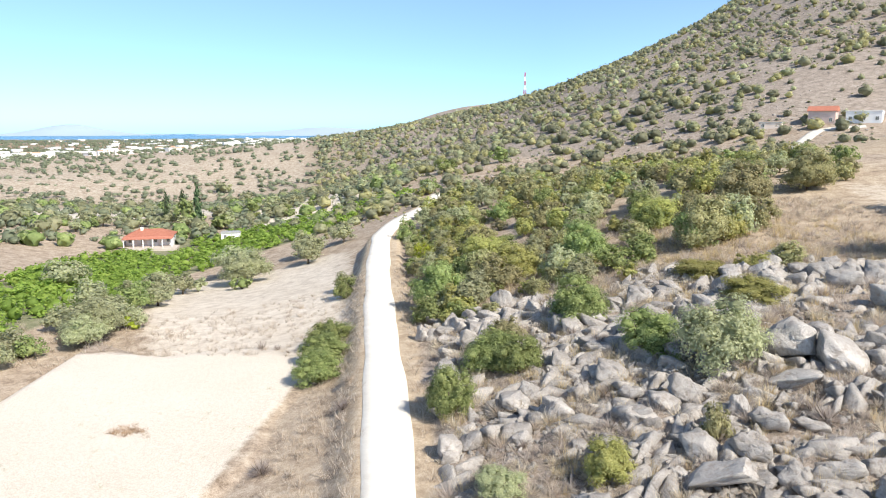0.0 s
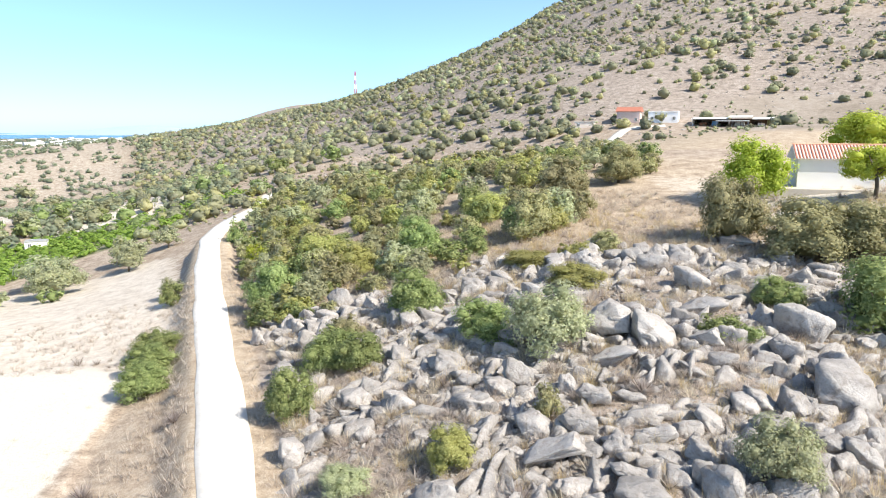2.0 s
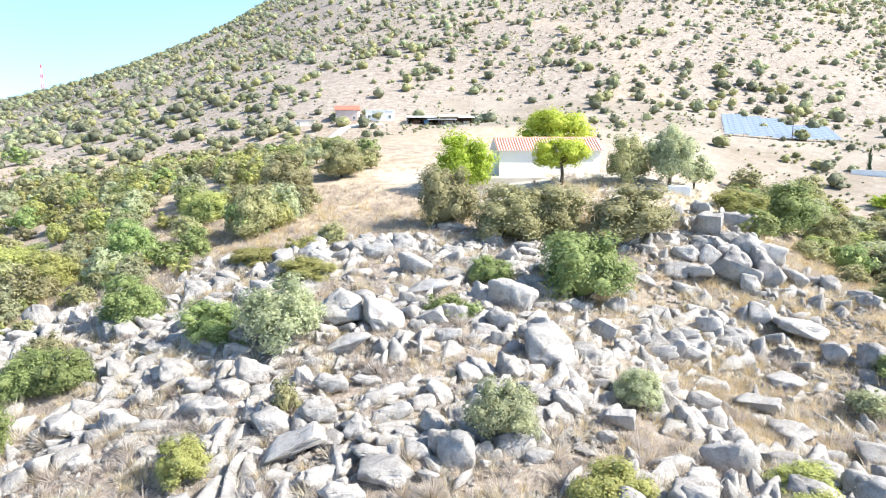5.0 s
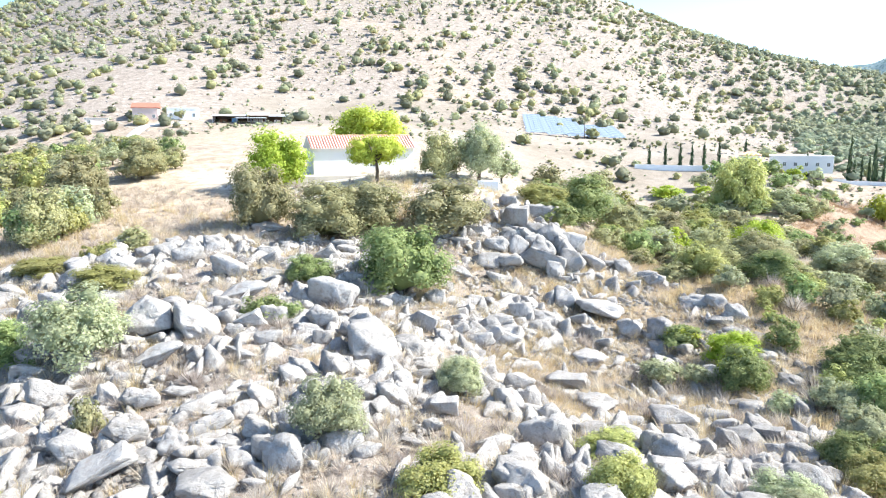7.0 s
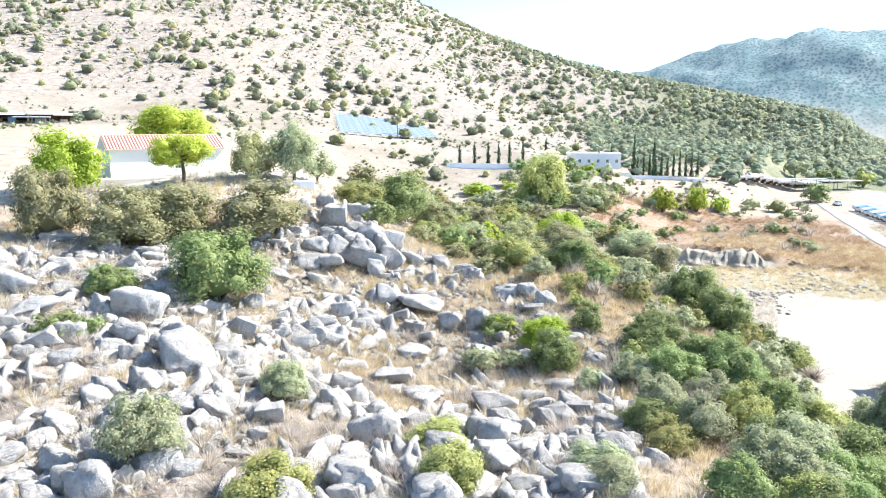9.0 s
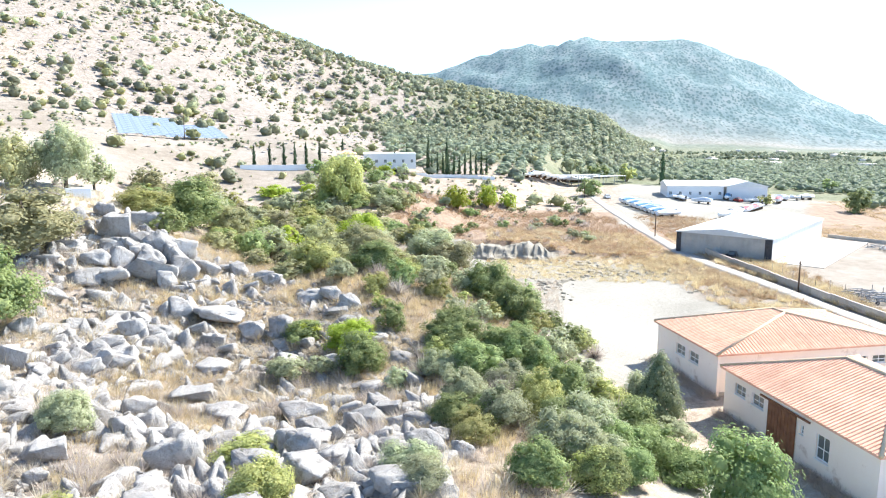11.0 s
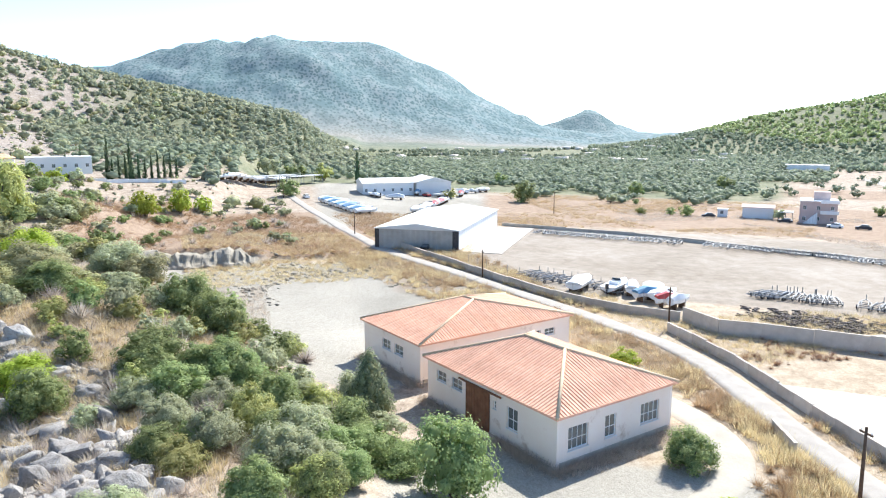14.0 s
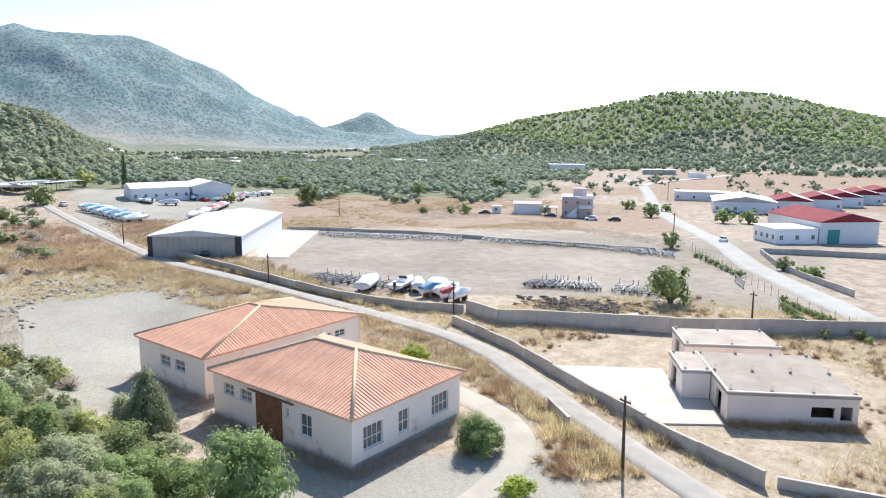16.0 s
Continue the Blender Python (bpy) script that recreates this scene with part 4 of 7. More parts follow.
def window(parent, p0, p1, hole, cols=2, rows=2, sill=True, frame=FRAME_W, deep=0.14):
    """A window with frame bars, panes and a sill, set into an opening of the wall p0-p1."""
    a, b, z0, z1 = hole
    d = Vector((p1[0] - p0[0], p1[1] - p0[1], 0)).normalized()
    o = Vector((*p0, 0)) + d * a
    m = Matrix.LocRotScale(o, Euler((0, 0, math.atan2(d.y, d.x))), None)
    w = b - a
    win = part("window", None, parent, "", m)
    g = Geo()
    t = 0.07
    g.box(0, deep, z0, t, deep + 0.07, z1).box(w - t, deep, z0, w, deep + 0.07, z1).box(t, deep, z0, w - t, deep + 0.07, z0 + t).box(t, deep, z1 - t, w - t, deep + 0.07, z1)
    for k in range(1, cols):
        x = w * k / cols
        g.box(x - 0.03, deep, z0 + t, x + 0.03, deep + 0.06, z1 - t)
    for k in range(1, rows):
        z = z0 + (z1 - z0) * (k / rows if rows > 2 else 0.45)
        g.box(t, deep + 0.005, z - 0.03, w - t, deep + 0.055, z + 0.03)
    part("frame", g.mesh("frame", frame), win)
    part("pane", Geo().box(t * 0.5, deep + 0.03, z0 + t * 0.5, w - t * 0.5, deep + 0.04, z1 - t * 0.5).mesh("pane", GLASS), win)
    if sill:
        part("sill", Geo().box(-0.06, -0.08, z0 - 0.06, w + 0.06, deep, z0 - 0.004).mesh("sill", frame), win)
    return win


def hip_roof(parent, L, W, eave, ridge, r0, tile, cap, pitch=0.36, over=0.35, name="roof"):
    """A hipped roof over x 0..L, y -W..0, in rows of barrel tiles with ridge caps."""
    x0, x1, y0, y1 = -over, L + over, -W - over, over
    ym, ra, rb = (y0 + y1) / 2, x0 + r0 + over, x1 - r0 - over
    v = [(x0, y0, eave), (x1, y0, eave), (x1, y1, eave), (x0, y1, eave), (ra, ym, ridge), (rb, ym, ridge)]
    lo = [(a, b, c - 0.16) for a, b, c in v[:4]]
    roof = part(name, mesh_of(name, v + lo, [(0, 1, 5, 4), (2, 3, 4, 5), (3, 0, 4), (1, 2, 5), (9, 8, 7, 6), (0, 6, 7, 1), (1, 7, 8, 2), (2, 8, 9, 3), (3, 9, 6, 0)], tile), parent)
    hw = (y1 - y0) / 2
    run = ra - x0

    def row(p, q):
        """One row of tiles from the eave to the hip."""
        p, q = Vector(p), Vector(q)
        ln = (q - p).length
        if ln < 0.4:
            return
        d = (q - p) / ln
        s = d.cross(Vector((0, 0, 1))).normalized()
        u = s.cross(d)
        g = Geo()
        n = max(1, int(ln / 1.6))
        pts = []
        for k in range(n + 1):
            c = p + d * ln * k / n
            for w, h in ((-0.13, 0.0), (-0.07, 0.055), (0.07, 0.055), (0.13, 0.0)):
                pts.append(c + s * w + u * (h + (0.02 if k % 2 else 0.0)))
        f = [(k * 4 + j, k * 4 + j + 1, k * 4 + j + 5, k * 4 + j + 4) for k in range(n) for j in range(3)] + [(0, 1, 2, 3)]
        part("barrel_tile", mesh_of("barrel_tile", pts, f, tile), roof)

    k = pitch / 2
    while k < x1 - x0:
        x = x0 + k
        up = min(1, (x - x0) / run, (x1 - x) / run)
        h = eave + (ridge - eave) * up
        row((x, y0, eave), (x, y0 + hw * up, h))
        row((x, y1, eave), (x, y1 - hw * up, h))
        k += pitch
    k = pitch / 2
    while k < y1 - y0:
        y = y0 + k
        up = 1 - abs(y - ym) / hw
        h = eave + (ridge - eave) * up
        row((x0, y, eave), (x0 + run * up, y, h))
        row((x1, y, eave), (x1 - run * up, y, h))
        k += pitch
    for a, b in ((0, 4), (3, 4), (1, 5), (2, 5), (4, 5)):
        part("ridge_cap", Geo().tube([Vector(v[a]) + Vector((0, 0, 0.04)), Vector(v[b]) + Vector((0, 0, 0.04))], 0.15, 8).mesh("ridge_cap", cap, True), roof)
    return roof


def workshop(name, label, x, y, rz, L, W, eave, ridge, r0, long_holes, short_holes, door=None):
    b = thing(name, label, "workshop", pose(x, y, 0, 0, 0, rz), "workshops")
    # front long side runs along y = 0, seen from +y: from x = L to x = 0
    g = Geo()
    holes = [(L - h[1], L - h[0], h[2], h[3]) for h in long_holes]
    gate = [(L - door[1], L - door[0], -0.3, door[2])] if door else []
    holed_wall(g, (L, 0), (0, 0), -0.5, eave, 0.25, holes + gate)
    part("long_wall", g.mesh("long_wall", RENDER_W), b)
    g = Geo()
    holed_wall(g, (0, -0.25), (0, -W + 0.25), -0.5, eave, 0.25, [(h[0] - 0.25, h[1] - 0.25, h[2], h[3]) for h in short_holes])
    part("end_wall", g.mesh("end_wall", RENDER_W), b)
    g = Geo()
    holed_wall(g, (0, -W), (L, -W), -0.5, eave, 0.25)
    part("back_wall", g.mesh("back_wall", RENDER_W), b)
    g = Geo()
    holed_wall(g, (L, -W + 0.25), (L, -0.25), -0.5, eave, 0.25)
    part("far_wall", g.mesh("far_wall", RENDER_W), b)
    part("floor_slab", Geo().box(0.25, -W + 0.25, -0.4, L - 0.25, -0.25, 0.03).mesh("floor_slab", CONCRETE), b)
    part("plinth", Geo().box(-0.06, -W + 0.5, -0.5, -0.003, -0.3, 0.45).mesh("plinth", CONCRETE), b, "grey cement plinth band")
    for h in holes:
        window(b, (L, 0), (0, 0), h, 2 if h[1] - h[0] > 0.8 else 1, 2)
    for h in short_holes:
        window(b, (0, 0), (0, -W), h, 4 if h[1] - h[0] > 1.8 else 2, 2)
    if door:
        g = Geo()
        g.box(door[0] - 0.1, 0.05, -0.02, door[1] + 0.1, 0.11, door[2] + 0.05)
        d = part("door", g.mesh("door", RUST), b, "rust-brown sliding steel door")
        for k in range(9):
            xx = door[0] + (door[1] - door[0]) * k / 8
            part("rib", Geo().box(xx - 0.03, 0.112, 0, xx + 0.03, 0.14, door[2]).mesh("rib", RUST), d)
        part("rail", Geo().box(door[0] - 1.6, 0.02, door[2] + 0.1, door[1] + 1.2, 0.14, door[2] + 0.24).mesh("rail", RUST), d)
    hip_roof(b, L, W, eave, ridge, r0, TILE, TILE_PALE)
    return b


workshop("workshop", "cream rendered workshop with hipped clay tile roof and rusty sliding door", 48.5, -20.4, 20.0, 17.9, 13.6, 4.3, 6.75, 6.3,
         [(4.6, 6.0, 1.3, 3.2), (7.4, 7.8, 2.4, 3.1), (12.3, 13.9, 2.4, 3.4), (14.8, 16.3, 2.4, 3.4)], [(1.2, 3.4, 1.2, 3.1), (5.3, 6.6, 1.2, 3.1), (9.6, 11.9, 1.3, 3.1)], (8.3, 11.5, 3.5))
workshop("workshop", "cream rendered workshop with hipped clay tile roof and stained walls", 69.1, -14.4, 20.0, 11.9, 20.9, 4.3, 6.5, 5.0,
         [(3.4, 5.2, 2.0, 3.1), (6.0, 7.8, 2.0, 3.1)], [(15.4, 16.4, 2.3, 3.1), (17.0, 18.6, 2.3, 3.1)])

# white house under the pines, on the terrace
tz = 17.9
house = thing("house", "whitewashed long house with pale red tile roof on a terrace", "house", pose(77.1, 93.2, tz, 0, 0, -31), "")
L, W, E = 17.2, 8.0, 4.3
g = Geo()
holed_wall(g, (0, 0), (L, 0), -1.2, E, 0.3, [(9.5, 10.5, 1.1, 2.2)])
part("front_wall", g.mesh("front_wall", WHITE), house)
for nm, a, b in (("back_wall", (L, W), (0, W)), ("end_wall", (L, 0.3), (L, W - 0.3)), ("end_wall", (0, W - 0.3), (0, 0.3))):
    g = Geo()
    holed_wall(g, a, b, -1.2, E, 0.3)
    part(nm, g.mesh(nm, WHITE), house)
window(house, (0, 0), (L, 0), (9.5, 10.5, 1.1, 2.2))
v = [(-0.5, -0.5, E), (L + 0.5, -0.5, E), (L + 0.5, W + 0.5, E), (-0.5, W + 0.5, E), (-0.5, W / 2, E + 2.0), (L + 0.5, W / 2, E + 2.0)]
lo = [(a, b, c - 0.15) for a, b, c in v[:4]]
roof = part("roof", mesh_of("roof", v + lo, [(0, 1, 5, 4), (2, 3, 4, 5), (3, 0, 4), (1, 2, 5), (9, 8, 7, 6), (0, 6, 7, 1), (1, 7, 8, 2), (2, 8, 9, 3), (3, 9, 6, 0)], TILE_WHITE), house)
shared = Geo().add([(x, y, z) for y, zz in ((0, 0), (4.45, 1.98)) for x, z in ((-0.13, zz), (-0.07, zz + 0.1), (0.07, zz + 0.1), (0.13, zz))], [(0, 1, 5, 4), (1, 2, 6, 5), (2, 3, 7, 6), (0, 3, 2, 1)]).mesh("barrel_tile", TILE_DEEP)
for k in range(39):
    part("barrel_tile", shared, roof, "", pose(-0.3 + k * 0.46, -0.48, E + 0.01))
part("ridge_cap", Geo().tube([(-0.5, W / 2, E + 2.0), (L + 0.5, W / 2, E + 2.0)], 0.16, 8).mesh("ridge_cap", TILE), roof)

# terrace wall and paving before the house
tagged(new("terrace", Geo().soft_box(-5, -3.5, -1.6, 21, 9.5, -0.05, 0.05).mesh("terrace", SLAB)), "pale concrete terrace round the white house", "terrace", kind="structure").matrix_world = pose(76.4, 93.6, tz, 0, 0, -31)

# storage hall in the yard
hall = thing("storage_hall", "grey steel storage hall with white roof and side wall", "hall", pose(147, -40.5, -0.7, 0, 0, -31.5))
def corrugated(length, h, step, depth):
    """A folded sheet standing along x, in one skin."""
    n = int(length / step)
    v = [(k * step, (-depth if (k // 2) % 2 else 0.0), z) for z in (0, h) for k in range(n + 1)]
    return v, [(k, k + 1, n + 2 + k, n + 1 + k) for k in range(n)]


v, f = corrugated(19.2, 4.6, 0.3, 0.06)
part("front_wall", mesh_of("front_wall", v, f, SHEET), hall, "grey corrugated front with dark posts", pose(0, 19.2, 0, 0, 0, -90))
part("post", Geo().box(-0.18, -0.1, 0, -0.11, 1.3, 4.65).mesh("post", DARK), hall)
part("post", Geo().box(-0.18, 18.3, 0, -0.11, 19.3, 4.65).mesh("post", DARK), hall)
v, f = corrugated(38, 5.0, 0.5, 0.05)
part("side_wall", mesh_of("side_wall", v, f, WHITE), hall)
part("side_wall", Geo().box(0, 19.2, 0, 38, 19.28, 4.6).mesh("side_wall", SHEET), hall)
part("back_wall", Geo().box(37.95, 0, 0, 38.05, 19.2, 4.6).mesh("back_wall", SHEET), hall)
g = Geo()
g.add([(-0.4, -0.3, 4.75), (38.3, -0.3, 5.15), (38.3, 9.6, 6.3), (-0.4, 9.6, 5.9), (38.3, 19.5, 5.05), (-0.4, 19.5, 4.65),
       (-0.4, -0.3, 4.6), (38.3, -0.3, 5.0), (38.3, 19.5, 4.9), (-0.4, 19.5, 4.5)], [(0, 1, 2, 3), (3, 2, 4, 5), (0, 6, 7, 1), (5, 4, 8, 9), (0, 3, 5, 9, 6), (1, 7, 8, 4, 2), (6, 9, 8, 7)])
part("roof", g.mesh("roof", SHEET_W), hall)
tagged(new("apron", Geo().soft_box(0, -9.5, -0.6, 40, -0.06, 0.05, 0.03).mesh("apron", SLAB)), "white concrete apron along the hall", "paving", kind="structure").matrix_world = pose(147, -40.5, -0.55, 0, 0, -31.5)


def shell(name, label, x, y, rz, blocks, h, holes_front, holes_left):
    """An unfinished flat-roofed concrete shell: walls, parapet slab, bare column starters."""
    b = thing(name, label, "building", pose(x, y, gz(x, y) - 0.1, 0, 0, rz), "unfinished buildings")
    for k, (x0, y0, x1, y1) in enumerate(blocks):
        g = Geo()
        holed_wall(g, (x0, y0), (x1, y0), -0.5, h, 0.25, holes_front if k == 0 else ())
        holed_wall(g, (x1, y0 + 0.25), (x1, y1 - 0.25), -0.5, h, 0.25)
        holed_wall(g, (x1, y1), (x0, y1), -0.5, h, 0.25)
        holed_wall(g, (x0, y1 - 0.25), (x0, y0 + 0.25), -0.5, h, 0.25, holes_left if k == 0 else [(1.0, 3.2, -0.1, 2.3)])
        part("wall_shell", g.mesh("wall_shell", RENDER_2), b)
        part("roof_slab", Geo().soft_box(x0 - 0.12, y0 - 0.12, h + 0.002, x1 + 0.12, y1 + 0.12, h + 0.25, 0.04).mesh("roof_slab", ROOFSLAB), b)
        g = Geo()
        g.box(x0 - 0.1, y0 - 0.1, h + 0.252, x1 + 0.1, y0 + 0.1, h + 0.36).box(x0 - 0.1, y0 + 0.1, h + 0.252, x0 + 0.1, y1 + 0.1, h + 0.36)
        part("kerb", g.mesh("kerb", RENDER_2), b)
        ni, nj = max(1, int((x1 - x0) / 3.6)), max(1, int((y1 - y0) / 4.5))
        for i in range(ni + 1):
            for j in range(nj + 1):
                xx, yy = x0 + 0.3 + (x1 - x0 - 0.6) * i / ni, y0 + 0.3 + (y1 - y0 - 0.6) * j / nj
                part("starter", Geo().box(xx - 0.12, yy - 0.12, h + 0.253, xx + 0.12, yy + 0.12, h + 0.5).tube([(xx - 0.07, yy, h + 0.5), (xx - 0.07, yy, h + 0.95)], 0.015, 4).tube([(xx + 0.07, yy, h + 0.5), (xx + 0.08, yy, h + 0.9)], 0.015, 4).mesh("starter", CONCRETE), b)
    return b


shell("shell_building", "unfinished flat-roofed concrete building with empty window openings", 39.6, -53.0, -127.7, [(0, 0, 11.2, 11.6), (-2.75, 5.5, -0.1, 11.5)], 2.75,
      [(7.2, 9.2, 0.9, 1.9), (9.7, 10.7, 0.7, 2.0)], [(7.6, 9.4, -0.1, 2.2)])
shell("shell_building", "unfinished flat-roofed concrete annexe behind a larger one", 39.6, -53.0, -127.7, [(-0.55, 14.4, 9.5, 20.8)], 2.75, [(3, 4, 1, 1.9)], [(1.5, 3.5, -0.1, 2.4)])
def flat_slab(outline, z0, z1):
    """A slab over an outline that runs anticlockwise."""
    n = len(outline)
    v = [(x, y, z0) for x, y in outline] + [(x, y, z1) for x, y in outline]
    return Geo().add(v, [tuple(range(n - 1, -1, -1)), tuple(range(n, 2 * n))] + [(k, (k + 1) % n, n + (k + 1) % n, n + k) for k in range(n)])


court = flat_slab([(-15.2, 13.8), (-8.6, -1.4), (-0.35, -0.8), (-0.2, 5.3), (-2.9, 5.4), (-2.9, 14.0)], -0.5, 0.06)
tagged(new("forecourt", court.mesh("forecourt", COURT)), "pale concrete forecourt of the unfinished building", "paving", kind="structure").matrix_world = pose(39.6, -53.0, gz(39, -52) + 0.1, 0, 0, -127.7)


def boundary(name, label, pts, h, thick=0.22, steps=6.0, material=CONCRETE):
    """A block wall that steps down with the land."""
    b = thing(name, label, "wall", kind="structure")
    for p, q in zip(pts, pts[1:]):
        d = Vector((q[0] - p[0], q[1] - p[1], 0))
        n = max(1, round(d.length / steps))
        for k in range(n):
            a, c = Vector((*p, 0)) + d * k / n, Vector((*p, 0)) + d * (k + 1) / n
            z = min(gz(a.x, a.y), gz(c.x, c.y))
            ln = (c - a).length
            m = Matrix.LocRotScale((a.x, a.y, z), Euler((0, 0, math.atan2(d.y, d.x))), None)
            top = h + 0.06 * ((k * 7) % 3)
            part("panel", Geo().box(0, -thick / 2, -0.5, ln - 0.02, thick / 2, top - 0.08).box(-0.02, -thick / 2 - 0.04, top - 0.078, ln, thick / 2 + 0.04, top).mesh("panel", material), b, "", m)
    return b


boundary("wall_yard", "grey concrete block wall between lane and boat yard", [(166, -26.2), (148.7, -30.8), (129.5, -35.5), (117, -38.3), (107.5, -40.7), (101, -42.7), (94, -46), (88.7, -49.2), (84, -54)], 1.3)
boundary("wall_step", "high grey concrete retaining wall at the corner of the yard", [(83.8, -54.3), (77, -55), (74, -59), (62, -71.5), (46, -95)], 2.0)
boundary("wall_lane", "low grey concrete wall along the lane", [(80, -49.6), (66, -49.3), (52, -47.0), (39.5, -45.4), (30.5, -45.2)], 1.2, 0.22, 3.0)
boundary("wall_stub", "broken low concrete wall beside the lane", [(50.6, -41.6), (46.0, -40.0)], 1.0, 0.22, 2.4)
boundary("wall_far", "low concrete wall at the far side of the yard", [(185.5, -64), (159.5, -90), (133.5, -106), (110.5, -123)], 0.8)
boundary("wall_plot", "low concrete wall of the road-side plot", [(30, -46), (24, -50), (16, -52)], 0.9)
boundary("wall_roadside", "concrete wall beyond the valley road", [(97, -141.5), (86, -130.5), (77, -124), (62, -115)], 1.1)
boundary("wall_showroom", "low concrete wall before the showroom plot", [(97.4, -142), (88, -151), (79, -159), (62, -172)], 1.2)


def pole(x, y, h, label="dark weathered wooden utility pole", arm=False):
    p_ = thing("utility_pole", label, "utility pole", at(x, y), "utility poles")
    part("shaft", Geo().tube([(0, 0, -0.6), (0.03, 0.02, h * 0.5), (0.06, 0.02, h)], [0.15, 0.12, 0.09], 8).mesh("shaft", WOOD, True), p_)
    part("crossarm", Geo().box(-0.5, -0.05, h - 0.5, 0.6, 0.05, h - 0.38).mesh("crossarm", WOOD), p_)
    for k in (-0.4, 0.45):
        part("insulator", Geo().tube([(k, 0, h - 0.38), (k, 0, h - 0.28), (k, 0, h - 0.2)], [0.03, 0.05, 0.03], 6).mesh("insulator", WHITE, True), p_)
    return p_


for x, y, h in ((37.9, -38.3, 6.0), (81.5, -50.7, 5.4), (59.1, -84.4, 4.6), (119, -37, 5.0), (176, -22, 5.0), (262, -8, 6.0), (230, 128, 8.0), (215, -92, 7.0), (205, -236, 8), (120, -140, 7)):
    pole(x, y, h)

# lattice mast on the skyline, red and white
def w0_of(k):
    return 1.3 - 0.17 * k


mast = thing("radio_mast", "red and white lattice radio mast on the ridge", "mast", pose(78, 695, gz(78, 695)))
for k in range(6):
    sec = part("section", Geo().soft_box(-w0_of(k), -w0_of(k), k * 4 - 0.06, w0_of(k), w0_of(k), k * 4 + 0.06, 0.02).mesh("section", REDP if k % 2 else WHITE), mast)
    w0, w1 = 1.3 - 0.17 * k, 1.3 - 0.17 * (k + 1)
    for sx, sy in ((-1, -1), (1, -1), (1, 1), (-1, 1)):
        part("leg", Geo().tube([(sx * w0, sy * w0, k * 4), (sx * w1, sy * w1, k * 4 + 4)], 0.26, 4).mesh("leg", REDP if k % 2 else WHITE), sec)
    for sx, sy, tx, ty in ((-1, -1, 1, -1), (1, -1, 1, 1), (1, 1, -1, 1), (-1, 1, -1, -1)):
        part("brace", Geo().tube([(sx * w0, sy * w0, k * 4), (tx * w1, ty * w1, k * 4 + 4)], 0.2, 4).mesh("brace", REDP if k % 2 else WHITE), sec)


# ---- houses, yards and vehicles further off ----
def put_windows(b, face, L, z0, h, n, w=1.0, x0=0.8, off=0.0, frame=FRAME_W):
    """A row of windows on a face: "f" y = 0, "l" x = 0."""
    for k in range(n):
        a = x0 + (L - 2 * x0 - w) * (k / max(1, n - 1))
        m = pose(a, -0.004, z0) if face == "f" else pose(-0.004, L - a, z0, 0, 0, -90)
        win = part("window", None, b, "", m)
        part("frame", Geo().box(0, -0.06, 0, w, 0, 0.07).box(0, -0.06, h - 0.07, w, 0, h).box(0, -0.06, 0.07, 0.07, 0, h - 0.07).box(w - 0.07, -0.06, 0.07, w, 0, h - 0.07).box(w / 2 - 0.03, -0.05, 0.07, w / 2 + 0.03, 0, h - 0.07).mesh("frame", frame), win)
        part("pane", Geo().box(0.06, -0.03, 0.06, w - 0.06, -0.02, h - 0.06).mesh("pane", GLASS), win)


def simple_house(name, label, category, x, y, rz, L, W, h, roof="gable", wall=WHITE, top=TILE, rise=1.6, wins=2, floors=1, side_wins=1, group="", over=0.4, sunlit_top=None, z=None):
    """A house with its front along y = 0."""
    b = thing(name, label, category, pose(x, y, gz(x, y) if z is None else z, 0, 0, rz), group)
    g = Geo()
    g.soft_box(0, 0, -1.2, L, W, h, 0.03)
    part("wall", g.mesh("wall", wall), b)
    for f in range(floors):
        z0 = f * h / floors + 0.9
        if wins:
            put_windows(b, "f", L, z0, 1.2, wins)
        if side_wins:
            put_windows(b, "l", W, z0, 1.2, side_wins)
    o = over
    if roof == "flat":
        part("roof", Geo().soft_box(-0.15, -0.15, h + 0.003, L + 0.15, W + 0.15, h + 0.3, 0.05).mesh("roof", top), b)
    else:
        i = min(L, W) / 2 if roof == "hip" else 0
        along = L >= W or roof == "hip"
        if along:
            r = [(-o + i, W / 2, h + rise), (L + o - i, W / 2, h + rise)]
            fs = [(0, 1, 5, 4), (2, 3, 4, 5), (3, 0, 4), (1, 2, 5)]
        else:
            r = [(L / 2, -o, h + rise), (L / 2, W + o, h + rise)]
            fs = [(3, 0, 4, 5), (1, 2, 5, 4), (0, 1, 4), (2, 3, 5)]
        v = [(-o, -o, h), (L + o, -o, h), (L + o, W + o, h), (-o, W + o, h), *r]
        lo = [(a, c, d - 0.14) for a, c, d in v[:4]]
        me = mesh_of("roof", v + lo, fs + [(9, 8, 7, 6), (0, 6, 7, 1), (1, 7, 8, 2), (2, 8, 9, 3), (3, 9, 6, 0)], top)
        # a second material paints the glare on the slope towards the sun
        if sunlit_top:
            me.materials.append(sunlit_top)
            me.polygons[1].material_index = 1
        part("roof", me, b)
    return b


def canopy(label, x, y, rz, L, W, h, top=SHEET):
    c = thing("canopy", label, "canopy", at(x, y, rz), "open canopies")
    part("roof", Geo().soft_box(0, 0, h, L, W, h + 0.25, 0.04).mesh("roof", top), c)
    n = max(2, int(L / 5))
    for k in range(n + 1):
        for yy in (0.3, W - 0.3):
            xx = 0.3 + (L - 0.6) * k / n
            part("post", Geo().box(xx - 0.08, yy - 0.08, -1.0, xx + 0.08, yy + 0.08, h).mesh("post", STEEL), c)
    return c


